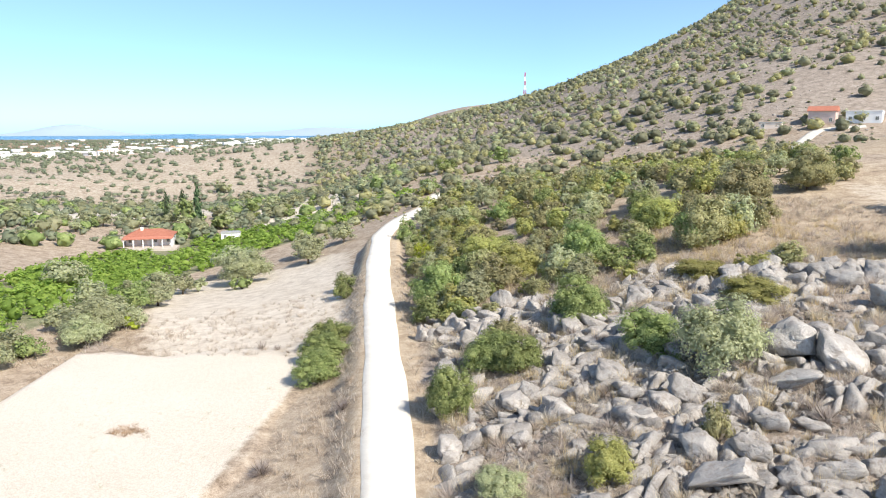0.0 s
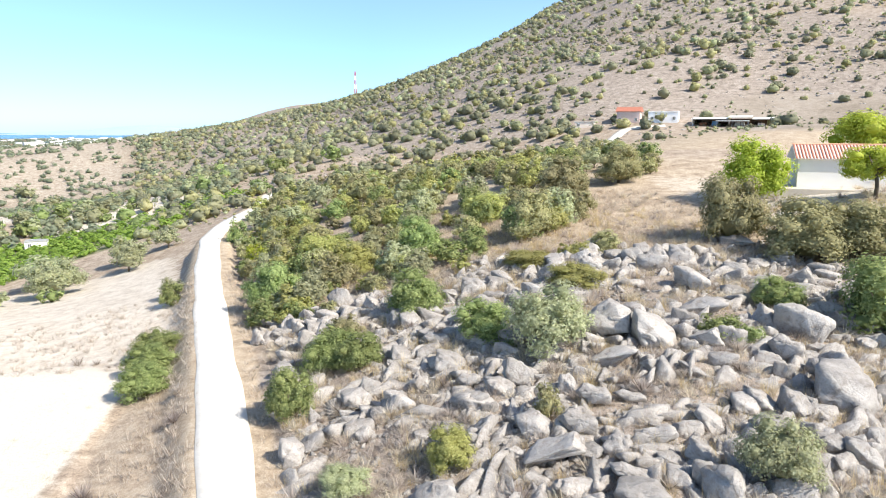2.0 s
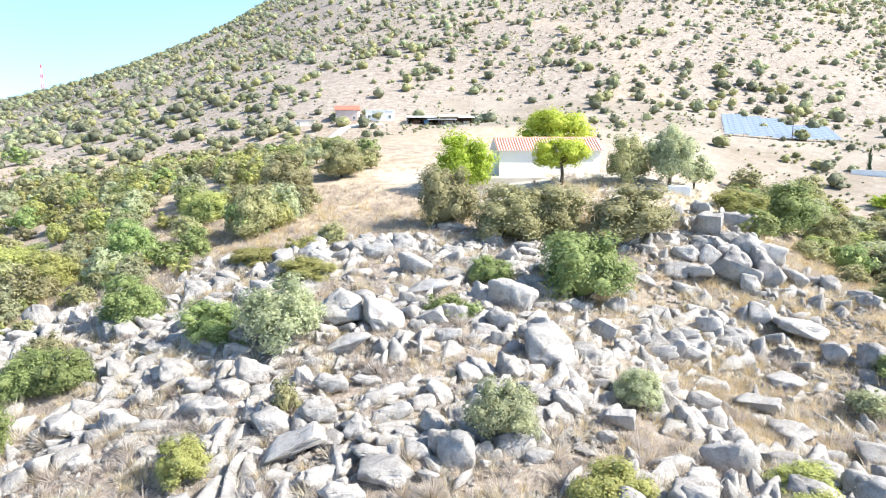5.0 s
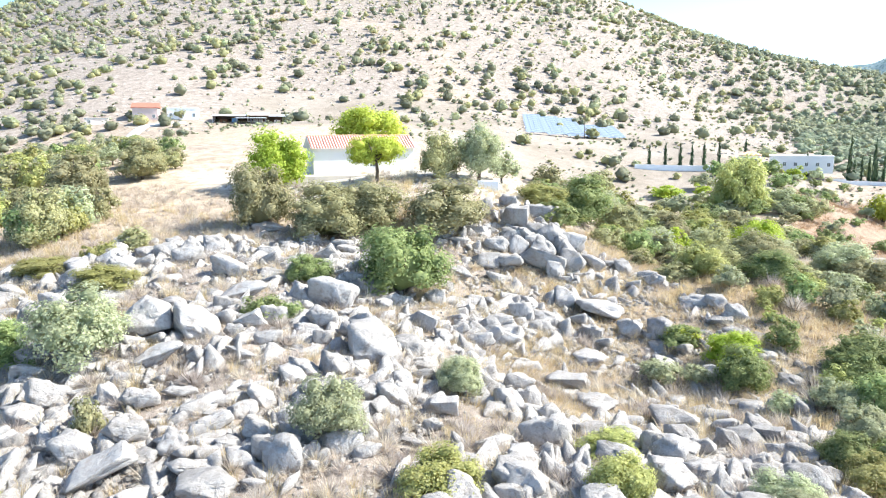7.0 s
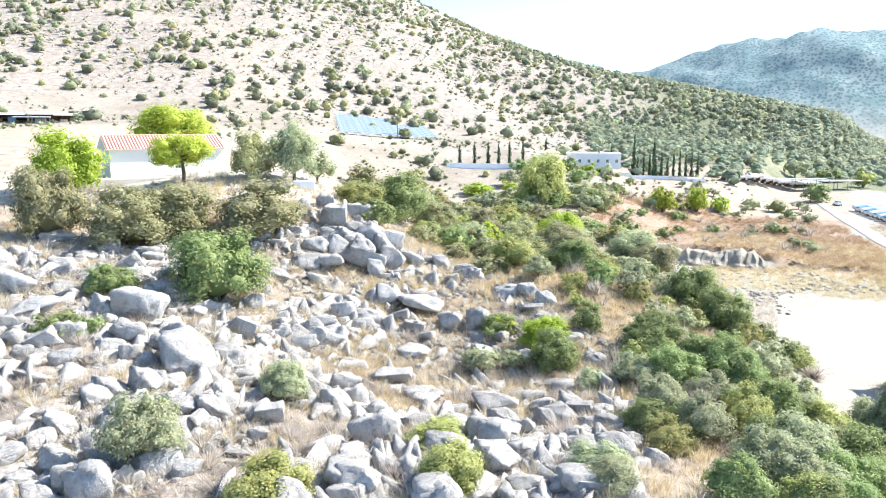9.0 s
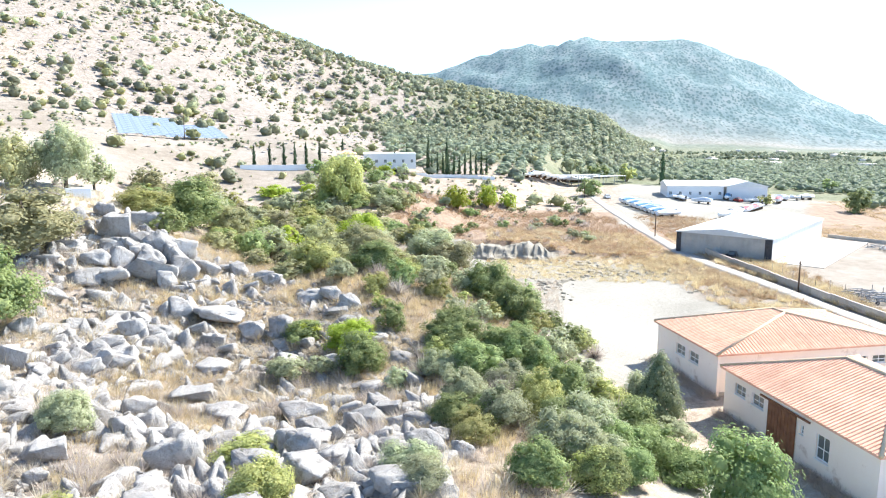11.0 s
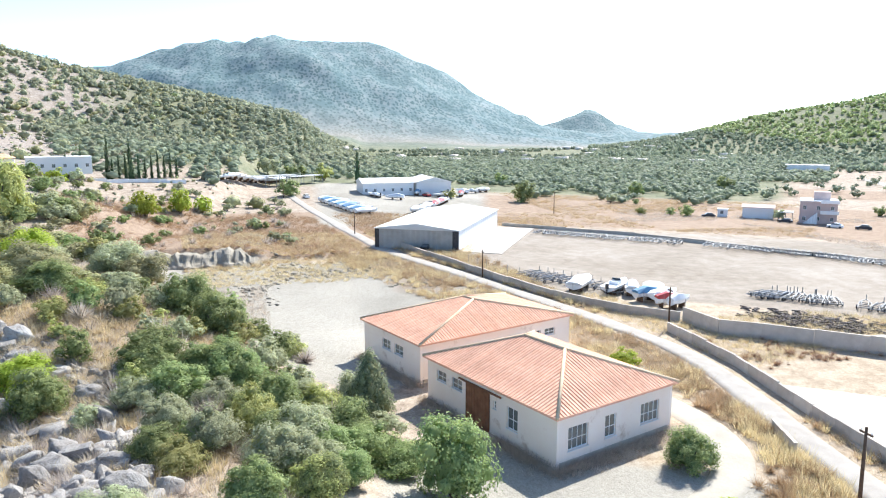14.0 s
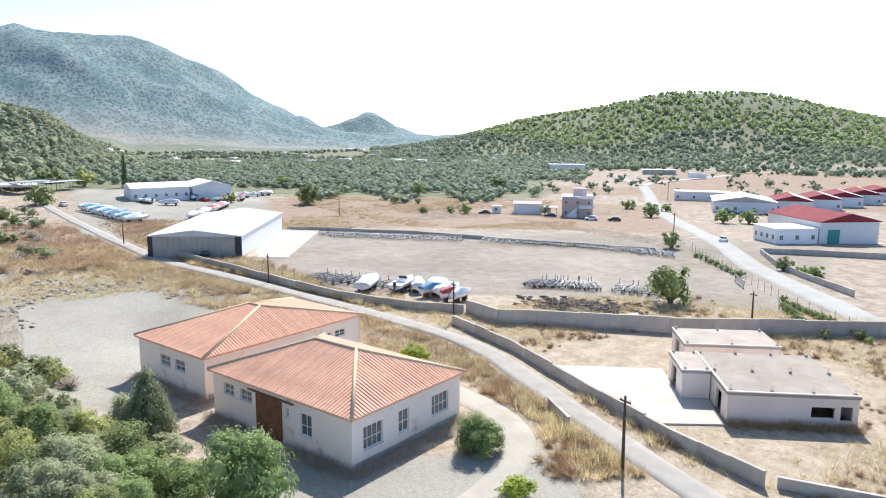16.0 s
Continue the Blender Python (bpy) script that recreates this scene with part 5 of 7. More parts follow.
# villa and shed by the valley road
b = simple_house("villa", "pale pink two-storey villa with balconies and outside stair", "villa", 181, -157, -132, 10, 9, 6.6, "flat", PINK, WHITE, wins=3, floors=2, side_wins=2)
part("penthouse", Geo().soft_box(3.5, 3, 6.9, 8, 7, 9.3, 0.04).mesh("penthouse", PINK), b)
for z in (3.2, 6.4):
    part("balcony", Geo().box(5.5, -1.4, z - 0.15, 10.4, -0.002, z).box(5.5, -1.4, z, 10.4, -1.32, z + 0.9).mesh("balcony", WHITE), b)
stair = part("stair", Geo().box(1.2, -1.42, -0.2, 4.8, -1.305, 0.2).mesh("stair", WHITE), b)
for k in range(12):
    part("step", Geo().box(1.2 + 0.3 * k, -1.3, -0.2, 1.498 + 0.3 * k, -0.05, 0.28 * (k + 1)).mesh("step", WHITE), stair)
simple_house("shed", "white block shed with faded red sheet roof", "shed", 196, -148.5, -130, 9, 7, 3.6, "gable", WHITE, PINK, 0.7, 0, 1, 0)
canopy("low white carport beside the shed", 188.5, -155.5, -131, 4.5, 5, 2.4, SHEET_W)
simple_house("kiosk", "small white site hut", "hut", 201, -143, -128, 3, 2.5, 2.3, "flat", WHITE, WHITE, wins=1, side_wins=0)
# row of warehouses; sun glare on one roof slope is given as white sheet
for k, (x, y) in enumerate(((167.5, -216.5), (158, -238), (156.5, -254), (158, -271), (160, -289), (162.5, -309))):
    simple_house("warehouse", ("white warehouse with brown-grey sheet roof, its sunlit slope coloured white" if k == 0 else "white warehouse with maroon sheet roof, its sunlit slope coloured white"), "warehouse", x, y, -140, 21 if k == 0 else 13, 21.2 if k == 0 else 17, 4.0, "gable", WHITE, SHEET if k == 0 else TILE_RED, 1.9, 4 if k == 0 else 2, 1, 0, "row of warehouses", sunlit_top=SHEET_W)
b = simple_house("showroom", "white showroom with red gable roof and teal door", "showroom", 100, -169, -114, 16, 22, 5.4, "gable", WHITE, TILE_RED, 2.0, 0, 1, 0)
part("door", Geo().box(2.2, -0.08, -0.1, 5.4, -0.02, 3.4).mesh("door", TEAL), b, "teal roller door")
simple_house("showroom_annexe", "flat white glazed annexe of the showroom", "annexe", 104.6, -158.6, -114, 11, 10, 3.4, "flat", WHITE, WHITE, wins=3, side_wins=4)
simple_house("workshop_hut", "long low white building beyond the road", "building", 205, -240, -140, 22, 9, 3.4, "flat", WHITE, SHEET_W, wins=4)
simple_house("farmhouse", "flat white farm building at the grove's edge", "building", 400, -335, -131, 26, 12, 5, "flat", WHITE, SHEET_W, wins=5)
simple_house("barn", "long low farm shed under the wooded hill", "barn", 345, -372, -137, 22, 8, 3, "flat", SHEET, SHEET, wins=0, side_wins=0)
thing("lorry_box", "white lorry box parked by the far road", "lorry", at(287, -365, 20, 0.6), data=Geo().soft_box(0, 0, 0, 11, 2.5, 3.2, 0.1).mesh("lorry_box", WHITE))
# boat yard
simple_house("boat_office", "low white boat yard office with pale roof", "office", 272, -38, -88, 20, 14, 4.2, "gable", WHITE, SHEET_W, 1.6, 6)
simple_house("boat_hall", "white gabled boat hall beside the office", "hall", 272, -59, -88, 14, 18, 5.0, "gable", WHITE, SHEET_W, 1.8, 2)
canopy("flat steel canopy of the boat yard", 289, 2, -60, 20, 6, 3.2)
canopy("flat steel canopy sheltering stored boats", 300, -12, -55, 18, 6, 3.2)
# walled garden and its house
boundary("wall_garden", "long white garden wall", [(210, 99), (216, 89), (222, 77), (229, 70)], 1.7, 0.25, 7.0, WHITE)
boundary("wall_terrace", "white retaining wall under the cypress row", [(249, 54), (255, 42), (256, 24)], 1.2, 0.25, 7.0, WHITE)
simple_house("garden_house", "white flat-roofed house with blue shutters", "house", 241, 68, -74, 18, 9, 3.9, "flat", WHITE, WHITE, wins=6, floors=1)
simple_house("garden_house", "small cream house with tiled roof in the garden", "house", 230, 74, -75, 6, 6, 3.2, "hip", RENDER_W, TILE, 1.2, 2)
# houses on the hill
simple_house("hill_house", "pink hill house with red tile roof", "house", 119, 236.5, -35, 8, 7, 4.4, "gable", PINK, TILE_DEEP, 1.6, 2)
simple_house("hill_house", "small white hill house with blue trim", "house", 128, 230.5, -35, 10, 7, 3.6, "flat", WHITE, WHITE, wins=3)
def farm_shed(x, y, rz):
    """A long shed on posts, open to the front, roofed with sheets of two heights."""
    b = thing("farm_shed", "long open farm shed with white sheet roofs and a dark interior", "shed", at(x, y, rz))
    part("back_wall", Geo().box(0, 6.6, -1.5, 24, 6.85, 2.5).mesh("back_wall", WOOD), b)
    part("end_wall", Geo().box(-0.2, 0.4, -1.5, -0.002, 6.8, 2.6).mesh("end_wall", WHITE), b)
    part("partition", Geo().box(11.0, 1.5, -1.5, 11.2, 6.55, 2.4).mesh("partition", RENDER_2), b)
    for x0, x1, z in ((-0.6, 10.8, 2.7), (10.9, 18.2, 3.2), (18.3, 24.8, 2.6)):
        part("roof_sheet", Geo().add([(x0, -0.8, z - 0.35), (x1, -0.8, z - 0.35), (x1, 7.2, z + 0.35), (x0, 7.2, z + 0.35), (x0, -0.8, z - 0.45), (x1, -0.8, z - 0.45), (x1, 7.2, z + 0.25), (x0, 7.2, z + 0.25)],
                                     [(0, 1, 2, 3), (7, 6, 5, 4), (0, 4, 5, 1), (1, 5, 6, 2), (2, 6, 7, 3), (3, 7, 4, 0)]).mesh("roof_sheet", SHEET_W), b)
    for k in range(9):
        part("post", Geo().box(0.1 + 2.95 * k, -0.3, -1.5, 0.25 + 2.95 * k, -0.15, 2.2).mesh("post", WOOD), b)
    for k, (u, w, h) in enumerate(((2, 2.4, 1.2), (6, 1.8, 1.6), (13, 3, 1.3), (20, 2, 1.0))):
        part("crate", Geo().soft_box(u, 1.2, -0.6, u + w, 3.0, h, 0.04).mesh("crate", (RUST, BLUEP, SHEET, RENDER_2)[k]), b)
    return b


farm_shed(137, 217, -40)
canopy("lean-to of white sheets beside the farm shed", 141, 210, -40, 10, 4, 2.0, SHEET_W)
simple_house("hill_hut", "low stone hut by the dirt track", "hut", 106, 243, -30, 7, 4, 2.4, "flat", RENDER_2, SHEET, wins=1)
thing("water_trough", "white plastered water tank on the plateau edge", "water tank", at(89.8, 66.8, -50), data=Geo().soft_box(-1.6, -0.8, -0.6, 1.6, 0.8, 1.1, 0.05).mesh("water_trough", WHITE))
# farmhouse in the orchard
b = simple_house("orchard_house", "low orchard house with wide orange tile roof and veranda", "house", -100, 222, 12, 14, 8, 3.0, "hip", WHITE, TILE_DEEP, 1.8, 4)
part("veranda_roof", Geo().add([(-0.5, -3.4, 2.5), (14.5, -3.4, 2.5), (14.5, -0.4, 2.95), (-0.5, -0.4, 2.95), (-0.5, -3.4, 2.38), (14.5, -3.4, 2.38), (14.5, -0.4, 2.83), (-0.5, -0.4, 2.83)],
                               [(0, 1, 2, 3), (7, 6, 5, 4), (0, 4, 5, 1), (1, 5, 6, 2), (3, 7, 4, 0), (2, 6, 7, 3)]).mesh("veranda_roof", TILE_DEEP), b)
for k in range(6):
    part("column", Geo().box(-0.2 + 2.85 * k, -3.2, -1, 0.1 + 2.85 * k, -2.9, 2.4).mesh("column", WHITE), b)
part("terrace", Geo().soft_box(-3, -7, -2, 16, -0.05, -0.1, 0.05).mesh("terrace", SLAB), b)
part("chimney", Geo().soft_box(4, 3, 3, 4.8, 3.8, 5.4, 0.05).mesh("chimney", WHITE), b)
simple_house("orchard_hut", "small white hut among the trees", "hut", -73, 232, 10, 6, 4, 2.6, "flat", WHITE, SHEET, wins=1)

# solar park: tilted tables in rows
tab = thing("solar_table", "blue tilted solar table on steel posts", "solar table", None, "solar tables")
for k in range(4):
    part("panel", Geo().box(-3.9 + 1.98 * k, -0.9, 0, -1.98 + 1.98 * k, 0.9, 0.05).mesh("panel", PANEL), tab, "", pose(0, 0, 1.1, 28, 0, 0))
part("post", Geo().tube([(-2.6, 0, -0.8), (-2.6, 0, 1.08)], 0.06, 5).mesh("post", STEEL), tab)
part("post", Geo().tube([(2.6, 0, -0.8), (2.6, 0, 1.08)], 0.06, 5).mesh("post", STEEL), tab)
tab.matrix_world = at(214, 138, -30)
for i in range(9):
    for j in range(5 if i < 6 else 3):
        if i or j:
            x, y = 214 + 4.6 * i + 7.0 * j, 138 + 3.3 * i - 4.05 * j
            copy_thing(tab, at(x, y, -30))

# the coastal town, white boxes far off
town = random.Random(9)
for k in range(34):
    a, r = radians(town.choice([-32, -30, -28, -26, -23, -19]) + town.gauss(0, 1.2)), town.uniform(760, 1000)
    w = town.uniform(7, 13)
    simple_house("town_house", town.choice(["white town house with flat roof", "white town house with red tile roof", "cream town block with flat roof"]), "house", r * math.sin(a), r * math.cos(a), town.uniform(-40, 40), w, town.uniform(6, 9), town.uniform(2.6, 3.6),
                 town.choice(["flat", "flat", "gable"]), town.choice([WHITE, WHITE, RENDER_W]), town.choice([WHITE, TILE, SHEET_W]), 1.6, 2, 1, 0, "houses of the coastal plain")
vs, ts, n = [], [], 0
unit = Geo().box(-0.5, -0.5, 0, 0.5, 0.5, 1)
uv, ut = np.array(unit.v), np.array([(f[0], f[1], f[2]) for f in unit.f] + [(f[0], f[2], f[3]) for f in unit.f])
for k in range(300):
    if k < 170:
        a, r = radians(town.gauss(-9, 3.0)), town.uniform(1700, 2650)
    else:
        a, r = radians(town.uniform(-33, -6)), town.uniform(800, 2500)
    x, y = r * math.sin(a), r * math.cos(a)
    vs.append(spin(uv, town.uniform(0, 3), town.uniform(8, 17), town.uniform(7, 12), town.uniform(3, 5.5), x, y, gz(x, y)))
    ts.append(ut + n)
    n += len(uv)
thing("coastal_town", "white houses of the distant coastal town", "town", kind="stuff", data=fast_mesh("coastal_town", np.concatenate(vs), np.concatenate(ts), WHITE))
vs, ts, n = [], [], 0
for k in range(46):
    a, r = radians(town.uniform(96, 126)), town.uniform(620, 1050)
    x, y = r * math.sin(a), r * math.cos(a)
    vs.append(spin(uv, town.uniform(0, 3), town.uniform(6, 13), town.uniform(6, 9), town.uniform(2.4, 4), x, y, gz(x, y)))
    ts.append(ut + n)
    n += len(uv)
thing("valley_village", "pale houses of the village up the valley", "village", kind="stuff", data=fast_mesh("valley_village", np.concatenate(vs), np.concatenate(ts), RENDER_W))


# ---- boats, trailers, cars ----
def loft(rings, close=True):
    """Skin over rings of equal length."""
    n = len(rings[0])
    v = [q for r in rings for q in r]
    f = [(i * n + k, i * n + (k + 1) % n, (i + 1) * n + (k + 1) % n, (i + 1) * n + k) for i in range(len(rings) - 1) for k in range(n if close else n - 1)]
    return v, f + ([tuple(range(n - 1, -1, -1)), tuple(range((len(rings) - 1) * n, len(rings) * n))] if close else [])


def boat(label, L, x, y, rz, cover=None, lift=0.5):
    """A small motor boat on chocks: hull, deck, windscreen, engine."""
    b = thing("boat", label, "boat", at(x, y, rz, lift), "laid-up boats")
    w = L * 0.18
    rings = []
    for s, k, zk in ((0, 0.92, 0.0), (0.35, 1.0, 0.0), (0.65, 0.92, 0.03), (0.85, 0.6, 0.12), (1.0, 0.06, 0.34)):
        X = s * L
        rings.append([(X, -w * k, 0.95 + zk), (X, -w * k * 0.86, 0.45 + zk), (X, 0, 0.05 + zk), (X, w * k * 0.86, 0.45 + zk), (X, w * k, 0.95 + zk), (X, w * k * 0.8, 0.9 + zk), (X, -w * k * 0.8, 0.9 + zk)])
    part("hull", mesh_of("hull", *loft(rings), HULL, False), b)
    if cover:
        rings = [[(s * L, -w * k, 0.97 + zk), (s * L, -w * k * 0.5, 0.97 + zk + h), (s * L, w * k * 0.5, 0.97 + zk + h), (s * L, w * k, 0.97 + zk)] for s, k, zk, h in ((0.0, 0.95, 0.01, 0.35), (0.35, 1.0, 0.01, 0.85), (0.6, 0.95, 0.03, 0.6), (0.88, 0.55, 0.14, 0.2))]
        part("cover", mesh_of("cover", *loft(rings), cover), b)
    else:
        part("console", Geo().soft_box(L * 0.3, -w * 0.55, 0.9, L * 0.52, w * 0.55, 1.45, 0.06).mesh("console", HULL), b)
        part("windscreen", Geo().add([(L * 0.5, -w * 0.6, 1.45), (L * 0.5, w * 0.6, 1.45), (L * 0.43, w * 0.5, 1.85), (L * 0.43, -w * 0.5, 1.85), (L * 0.49, -w * 0.6, 1.45), (L * 0.49, w * 0.6, 1.45), (L * 0.42, w * 0.5, 1.85), (L * 0.42, -w * 0.5, 1.85)],
                                     [(0, 1, 2, 3), (7, 6, 5, 4), (0, 4, 5, 1), (1, 5, 6, 2), (2, 6, 7, 3), (3, 7, 4, 0)]).mesh("windscreen", GLASS), b)
        part("engine", Geo().soft_box(-0.45, -0.25, 0.7, -0.02, 0.25, 1.5, 0.06).box(-0.35, -0.08, 0.0, -0.15, 0.08, 0.7).mesh("engine", DARK), b)
    part("chock", Geo().box(L * 0.15, -w * 0.7, -lift - 0.1, L * 0.2, w * 0.7, 0.4).mesh("chock", WOOD), b)
    part("chock", Geo().box(L * 0.6, -w * 0.6, -lift - 0.1, L * 0.65, w * 0.6, 0.4).mesh("chock", WOOD), b)
    return b


def trailer_first():
    t = thing("boat_trailer", "galvanised boat trailer with drawbar", "trailer", None, "empty boat trailers")
    g = Geo()
    for s in (-1, 1):
        g.tube([(0, s * 0.85, 0.55), (3.6, s * 0.8, 0.55), (5.6, s * 0.08, 0.6)], 0.07, 5)
        g.tube([(0.2, s * 0.45, 0.95), (3.4, s * 0.45, 0.95)], 0.06, 5)
    for x in (0.1, 1.3, 2.6, 3.6):
        g.tube([(x, -0.85, 0.55), (x, 0, 0.5), (x, 0.85, 0.55)], 0.06, 5)
        g.tube([(x, -0.45, 0.55), (x, -0.45, 0.95)], 0.04, 4)
        g.tube([(x, 0.45, 0.55), (x, 0.45, 0.95)], 0.04, 4)
    g.tube([(5.0, 0, 0.6), (5.0, 0, 1.5)], 0.06, 5)
    part("frame", g.mesh("frame", STEEL), t)
    for s in (-1, 1):
        w = part("wheel", None, t)
        part("tyre", Geo().tube([(1.4, s * 1.0 - 0.1, 0.32), (1.4, s * 1.0 - 0.07, 0.32), (1.4, s * 1.0 + 0.07, 0.32), (1.4, s * 1.0 + 0.1, 0.32)], [0.26, 0.32, 0.32, 0.26], 12).mesh("tyre", DARK), w)
        part("rim", Geo().tube([(1.4, s * 1.0 - 0.11, 0.32), (1.4, s * 1.0 + 0.11, 0.32)], 0.16, 8).mesh("rim", STEEL), w)
    return t


trailer = trailer_first()
trailer.matrix_world = at(112, -44.0, -75)
tr = random.Random(4)
for k in range(1, 13):
    copy_thing(trailer, at(119 - 1.55 * k, -42.6 - 0.82 * k, -62 + tr.uniform(-8, 8)))
far_line = [(170, -71), (157, -85), (142, -102), (124, -117), (106, -124)]
for k in range(62):
    s = k / 61 * 4
    i = min(3, int(s))
    f = s - i
    if 1.7 < s < 1.95:
        continue
    x, y = (far_line[i][0] * (1 - f) + far_line[i + 1][0] * f), (far_line[i][1] * (1 - f) + far_line[i + 1][1] * f)
    copy_thing(trailer, at(x + tr.uniform(-0.4, 0.4), y + 1.6, 140 + tr.uniform(-14, 14)))
for k in range(13):
    copy_thing(trailer, at(94 - 0.75 * k + tr.uniform(-0.5, 0.5), -72.5 - 0.7 * k, -72 + 3 * k + tr.uniform(-8, 8)))
for k in range(5):
    copy_thing(trailer, at(82.5 - 1.2 * k, -83.0 - 0.6 * k, -60 + tr.uniform(-20, 20)))
for x, y, L, rz, c in ((103, -47, 8.5, -42, HULL), (100.2, -51.5, 7.5, -50, None), (98.2, -54.6, 6.0, -30, HULL), (95.5, -53.6, 5.5, -85, TARP), (93.5, -56.4, 5.0, -62, HULL), (91.5, -54.8, 4.6, -100, REDP), (89.7, -55.9, 4.4, -70, HULL), (101, -60, 9.5, 150, HULL)):
    boat("white motor boat laid up in the yard" if c is None else "motor boat under a coloured cover", L, x, y, rz, c)
for k in range(11):
    boat("motor boat laid up under a blue cover" if k % 2 else "white motor boat laid up by the lane", 6.5 + (k % 3), 250 - 3.4 * k, -19.5 - 0.8 * k, -75 + tr.uniform(-8, 8), TARP if k % 2 else HULL)
for k in range(12):
    boat("red-covered motor boat laid up by the hall" if k in (2, 3, 5) else "white motor boat laid up by the hall", 6.5 + (k % 2), 252 - 2.6 * k, -66 + 1.5 * k, 150 + tr.uniform(-10, 10), REDP if k in (2, 3, 5) else (HULL if k % 3 else None))
for k in range(12):
    boat("white motor boat stored on the upper yard", 7.5, 268 + 4.2 * k, 14 - 1.9 * k, -60 + tr.uniform(-15, 15), HULL if k % 3 else None)


def car(label, x, y, rz, paint):
    c = thing("car", label, "car", at(x, y, rz), "parked cars")
    pr = [(-2.1, 0.45, 0.62), (-2.05, 0.85, 0.82), (-1.2, 0.95, 0.86), (0.9, 0.92, 0.86), (1.95, 0.75, 0.8), (2.1, 0.45, 0.66)]
    rings = [[(x_, -w, 0.25), (x_, -w, z), (x_, -w * 0.9, z + 0.05), (x_, w * 0.9, z + 0.05), (x_, w, z), (x_, w, 0.25)] for x_, z, w in pr]
    part("body", mesh_of("body", *loft(rings), paint), c)
    rings = [[(x_, -w, 0.93), (x_ * 0.92 + 0.0, -w * 0.85, h), (x_ * 0.92, w * 0.85, h), (x_, w, 0.93)] for x_, w, h in ((-1.7, 0.74, 0.98), (-1.1, 0.78, 1.42), (0.35, 0.78, 1.42), (1.1, 0.74, 0.98))]
    part("cabin", mesh_of("cabin", *loft(rings), GLASS), c)
    part("roof", Geo().soft_box(-1.05, -0.66, 1.4, 0.35, 0.66, 1.46, 0.03).mesh("roof", paint), c)
    for wx in (-1.35, 1.3):
        for s in (-1, 1):
            part("wheel", Geo().tube([(wx, s * 0.8 - 0.1, 0.31), (wx, s * 0.8 + 0.1, 0.31)], 0.31, 12).mesh("wheel", DARK), c)
    return c


for x, y, rz, paint, lab in ((151, -34.5, -40, DARK, "dark car parked before the storage hall"), (168, -158, 40, WHITE, "white car parked before the villa"), (163, -163, 45, DARK, "black car parked before the villa"), (182, -153, 40, DARK, "dark car in the shade of the shed"),
                             (113, -150, -60, WHITE, "white car before the showroom"), (160, -216, 40, DARK, "dark car before the warehouses"), (157, -219, 40, BLUEP, "blue car before the warehouses"), (154, -222, 40, WHITE, "white car before the warehouses"), (150, -225, 40, DARK, "dark car before the warehouses"),
                             (200, -139, 60, DARK, "dark pick-up on the dry field"), (262, -16, 10, WHITE, "white car on the boat yard"), (268, -62, 20, REDP, "red car beside the boat hall")):
    car(lab, x, y, rz, paint)

# yard heap of scrap timber and steel
scrap = []
for k in range(420):
    u = tr.uniform(0, 1)
    scrap.append((83 - 9 * u + tr.gauss(0, 2.2), -67.5 - 9 * u + tr.gauss(0, 1.8), tr.uniform(0.5, 1.5), tr.uniform(0.3, 0.9)))
stick = Geo().box(-0.5, -0.06, 0.1, 0.5, 0.06, 0.3).box(-0.1, -0.4, 0.3, 0.02, 0.4, 0.5)
sv, st = np.array(stick.v), np.array([(f[0], f[1], f[2]) for f in stick.f] + [(f[0], f[2], f[3]) for f in stick.f])
stuff("scrap_heap", "heap of dark scrap timber and steel on the yard", "scrap", [(sv, st)], scrap, plain("scrap_metal", (0.07, 0.06, 0.058), (0.24, 0.205, 0.19), 0.8, 0.85, relief=0.2))
thing("tarpaulin", "crumpled white sheet lying by the scrap heap", "tarpaulin", at(70.8, -74, 20), data=mesh_of("tarpaulin", [(math.cos(k * 0.9) * (0.9 + 0.3 * (k % 2)), math.sin(k * 0.9) * 0.8, 0.05 + 0.12 * (k % 3)) for k in range(7)] + [(0, 0, 0.4)], [(k, (k + 1) % 7, 7) for k in range(7)], WHITE))

# wire fence of the yard, post by post
fence = thing("yard_fence", "thin wire fence on the yard wall", "fence")
pts = [(166, -26.8), (147, -32.5), (120, -39.8), (100, -48), (86, -56)]
for p, q in zip(pts, pts[1:]):
    n = int(math.hypot(q[0] - p[0], q[1] - p[1]) / 3)
    prev = None
    for k in range(n + 1):
        x, y = p[0] + (q[0] - p[0]) * k / n, p[1] + (q[1] - p[1]) * k / n
        z = gz(x, y)
        part("post", Geo().tube([(x, y, z + 1.0), (x, y, z + 2.5)], 0.035, 4).mesh("post", STEEL), fence)
gate = thing("yard_gate", "grey steel sliding gate of the yard", "gate", at(79.3, -108.3, 140))
part("gate_frame", Geo().box(0, 0, 0.1, 6, 0.08, 0.2).box(0, 0, 1.4, 6, 0.08, 1.5).box(0, 0, 0.2, 0.1, 0.08, 1.4).box(5.9, 0, 0.2, 6, 0.08, 1.4).mesh("gate_frame", STEEL), gate)
for k in range(14):
    part("bar", Geo().box(0.4 + 0.4 * k, 0.02, 0.2, 0.44 + 0.4 * k, 0.06, 1.4).mesh("bar", STEEL), gate)
for k, (x, y, L, c) in enumerate(((262, -43, 9, None), (257, -51, 7, HULL), (268, -71, 8, None), (272, -77, 7, REDP), (277, -81, 7.5, HULL), (281, -87, 7, None), (287, -93, 7, HULL), (274, -60, 6.5, TARP), (286, -70, 7, HULL), (292, -62, 7, None), (297, -74, 6.5, HULL), (280, -48, 7, HULL))):
    boat("white motor boat parked on the bright sales lot" if c is None or c == HULL else "motor boat under a coloured cover on the sales lot", L, x, y, 20 + 47 * (k % 4), c)
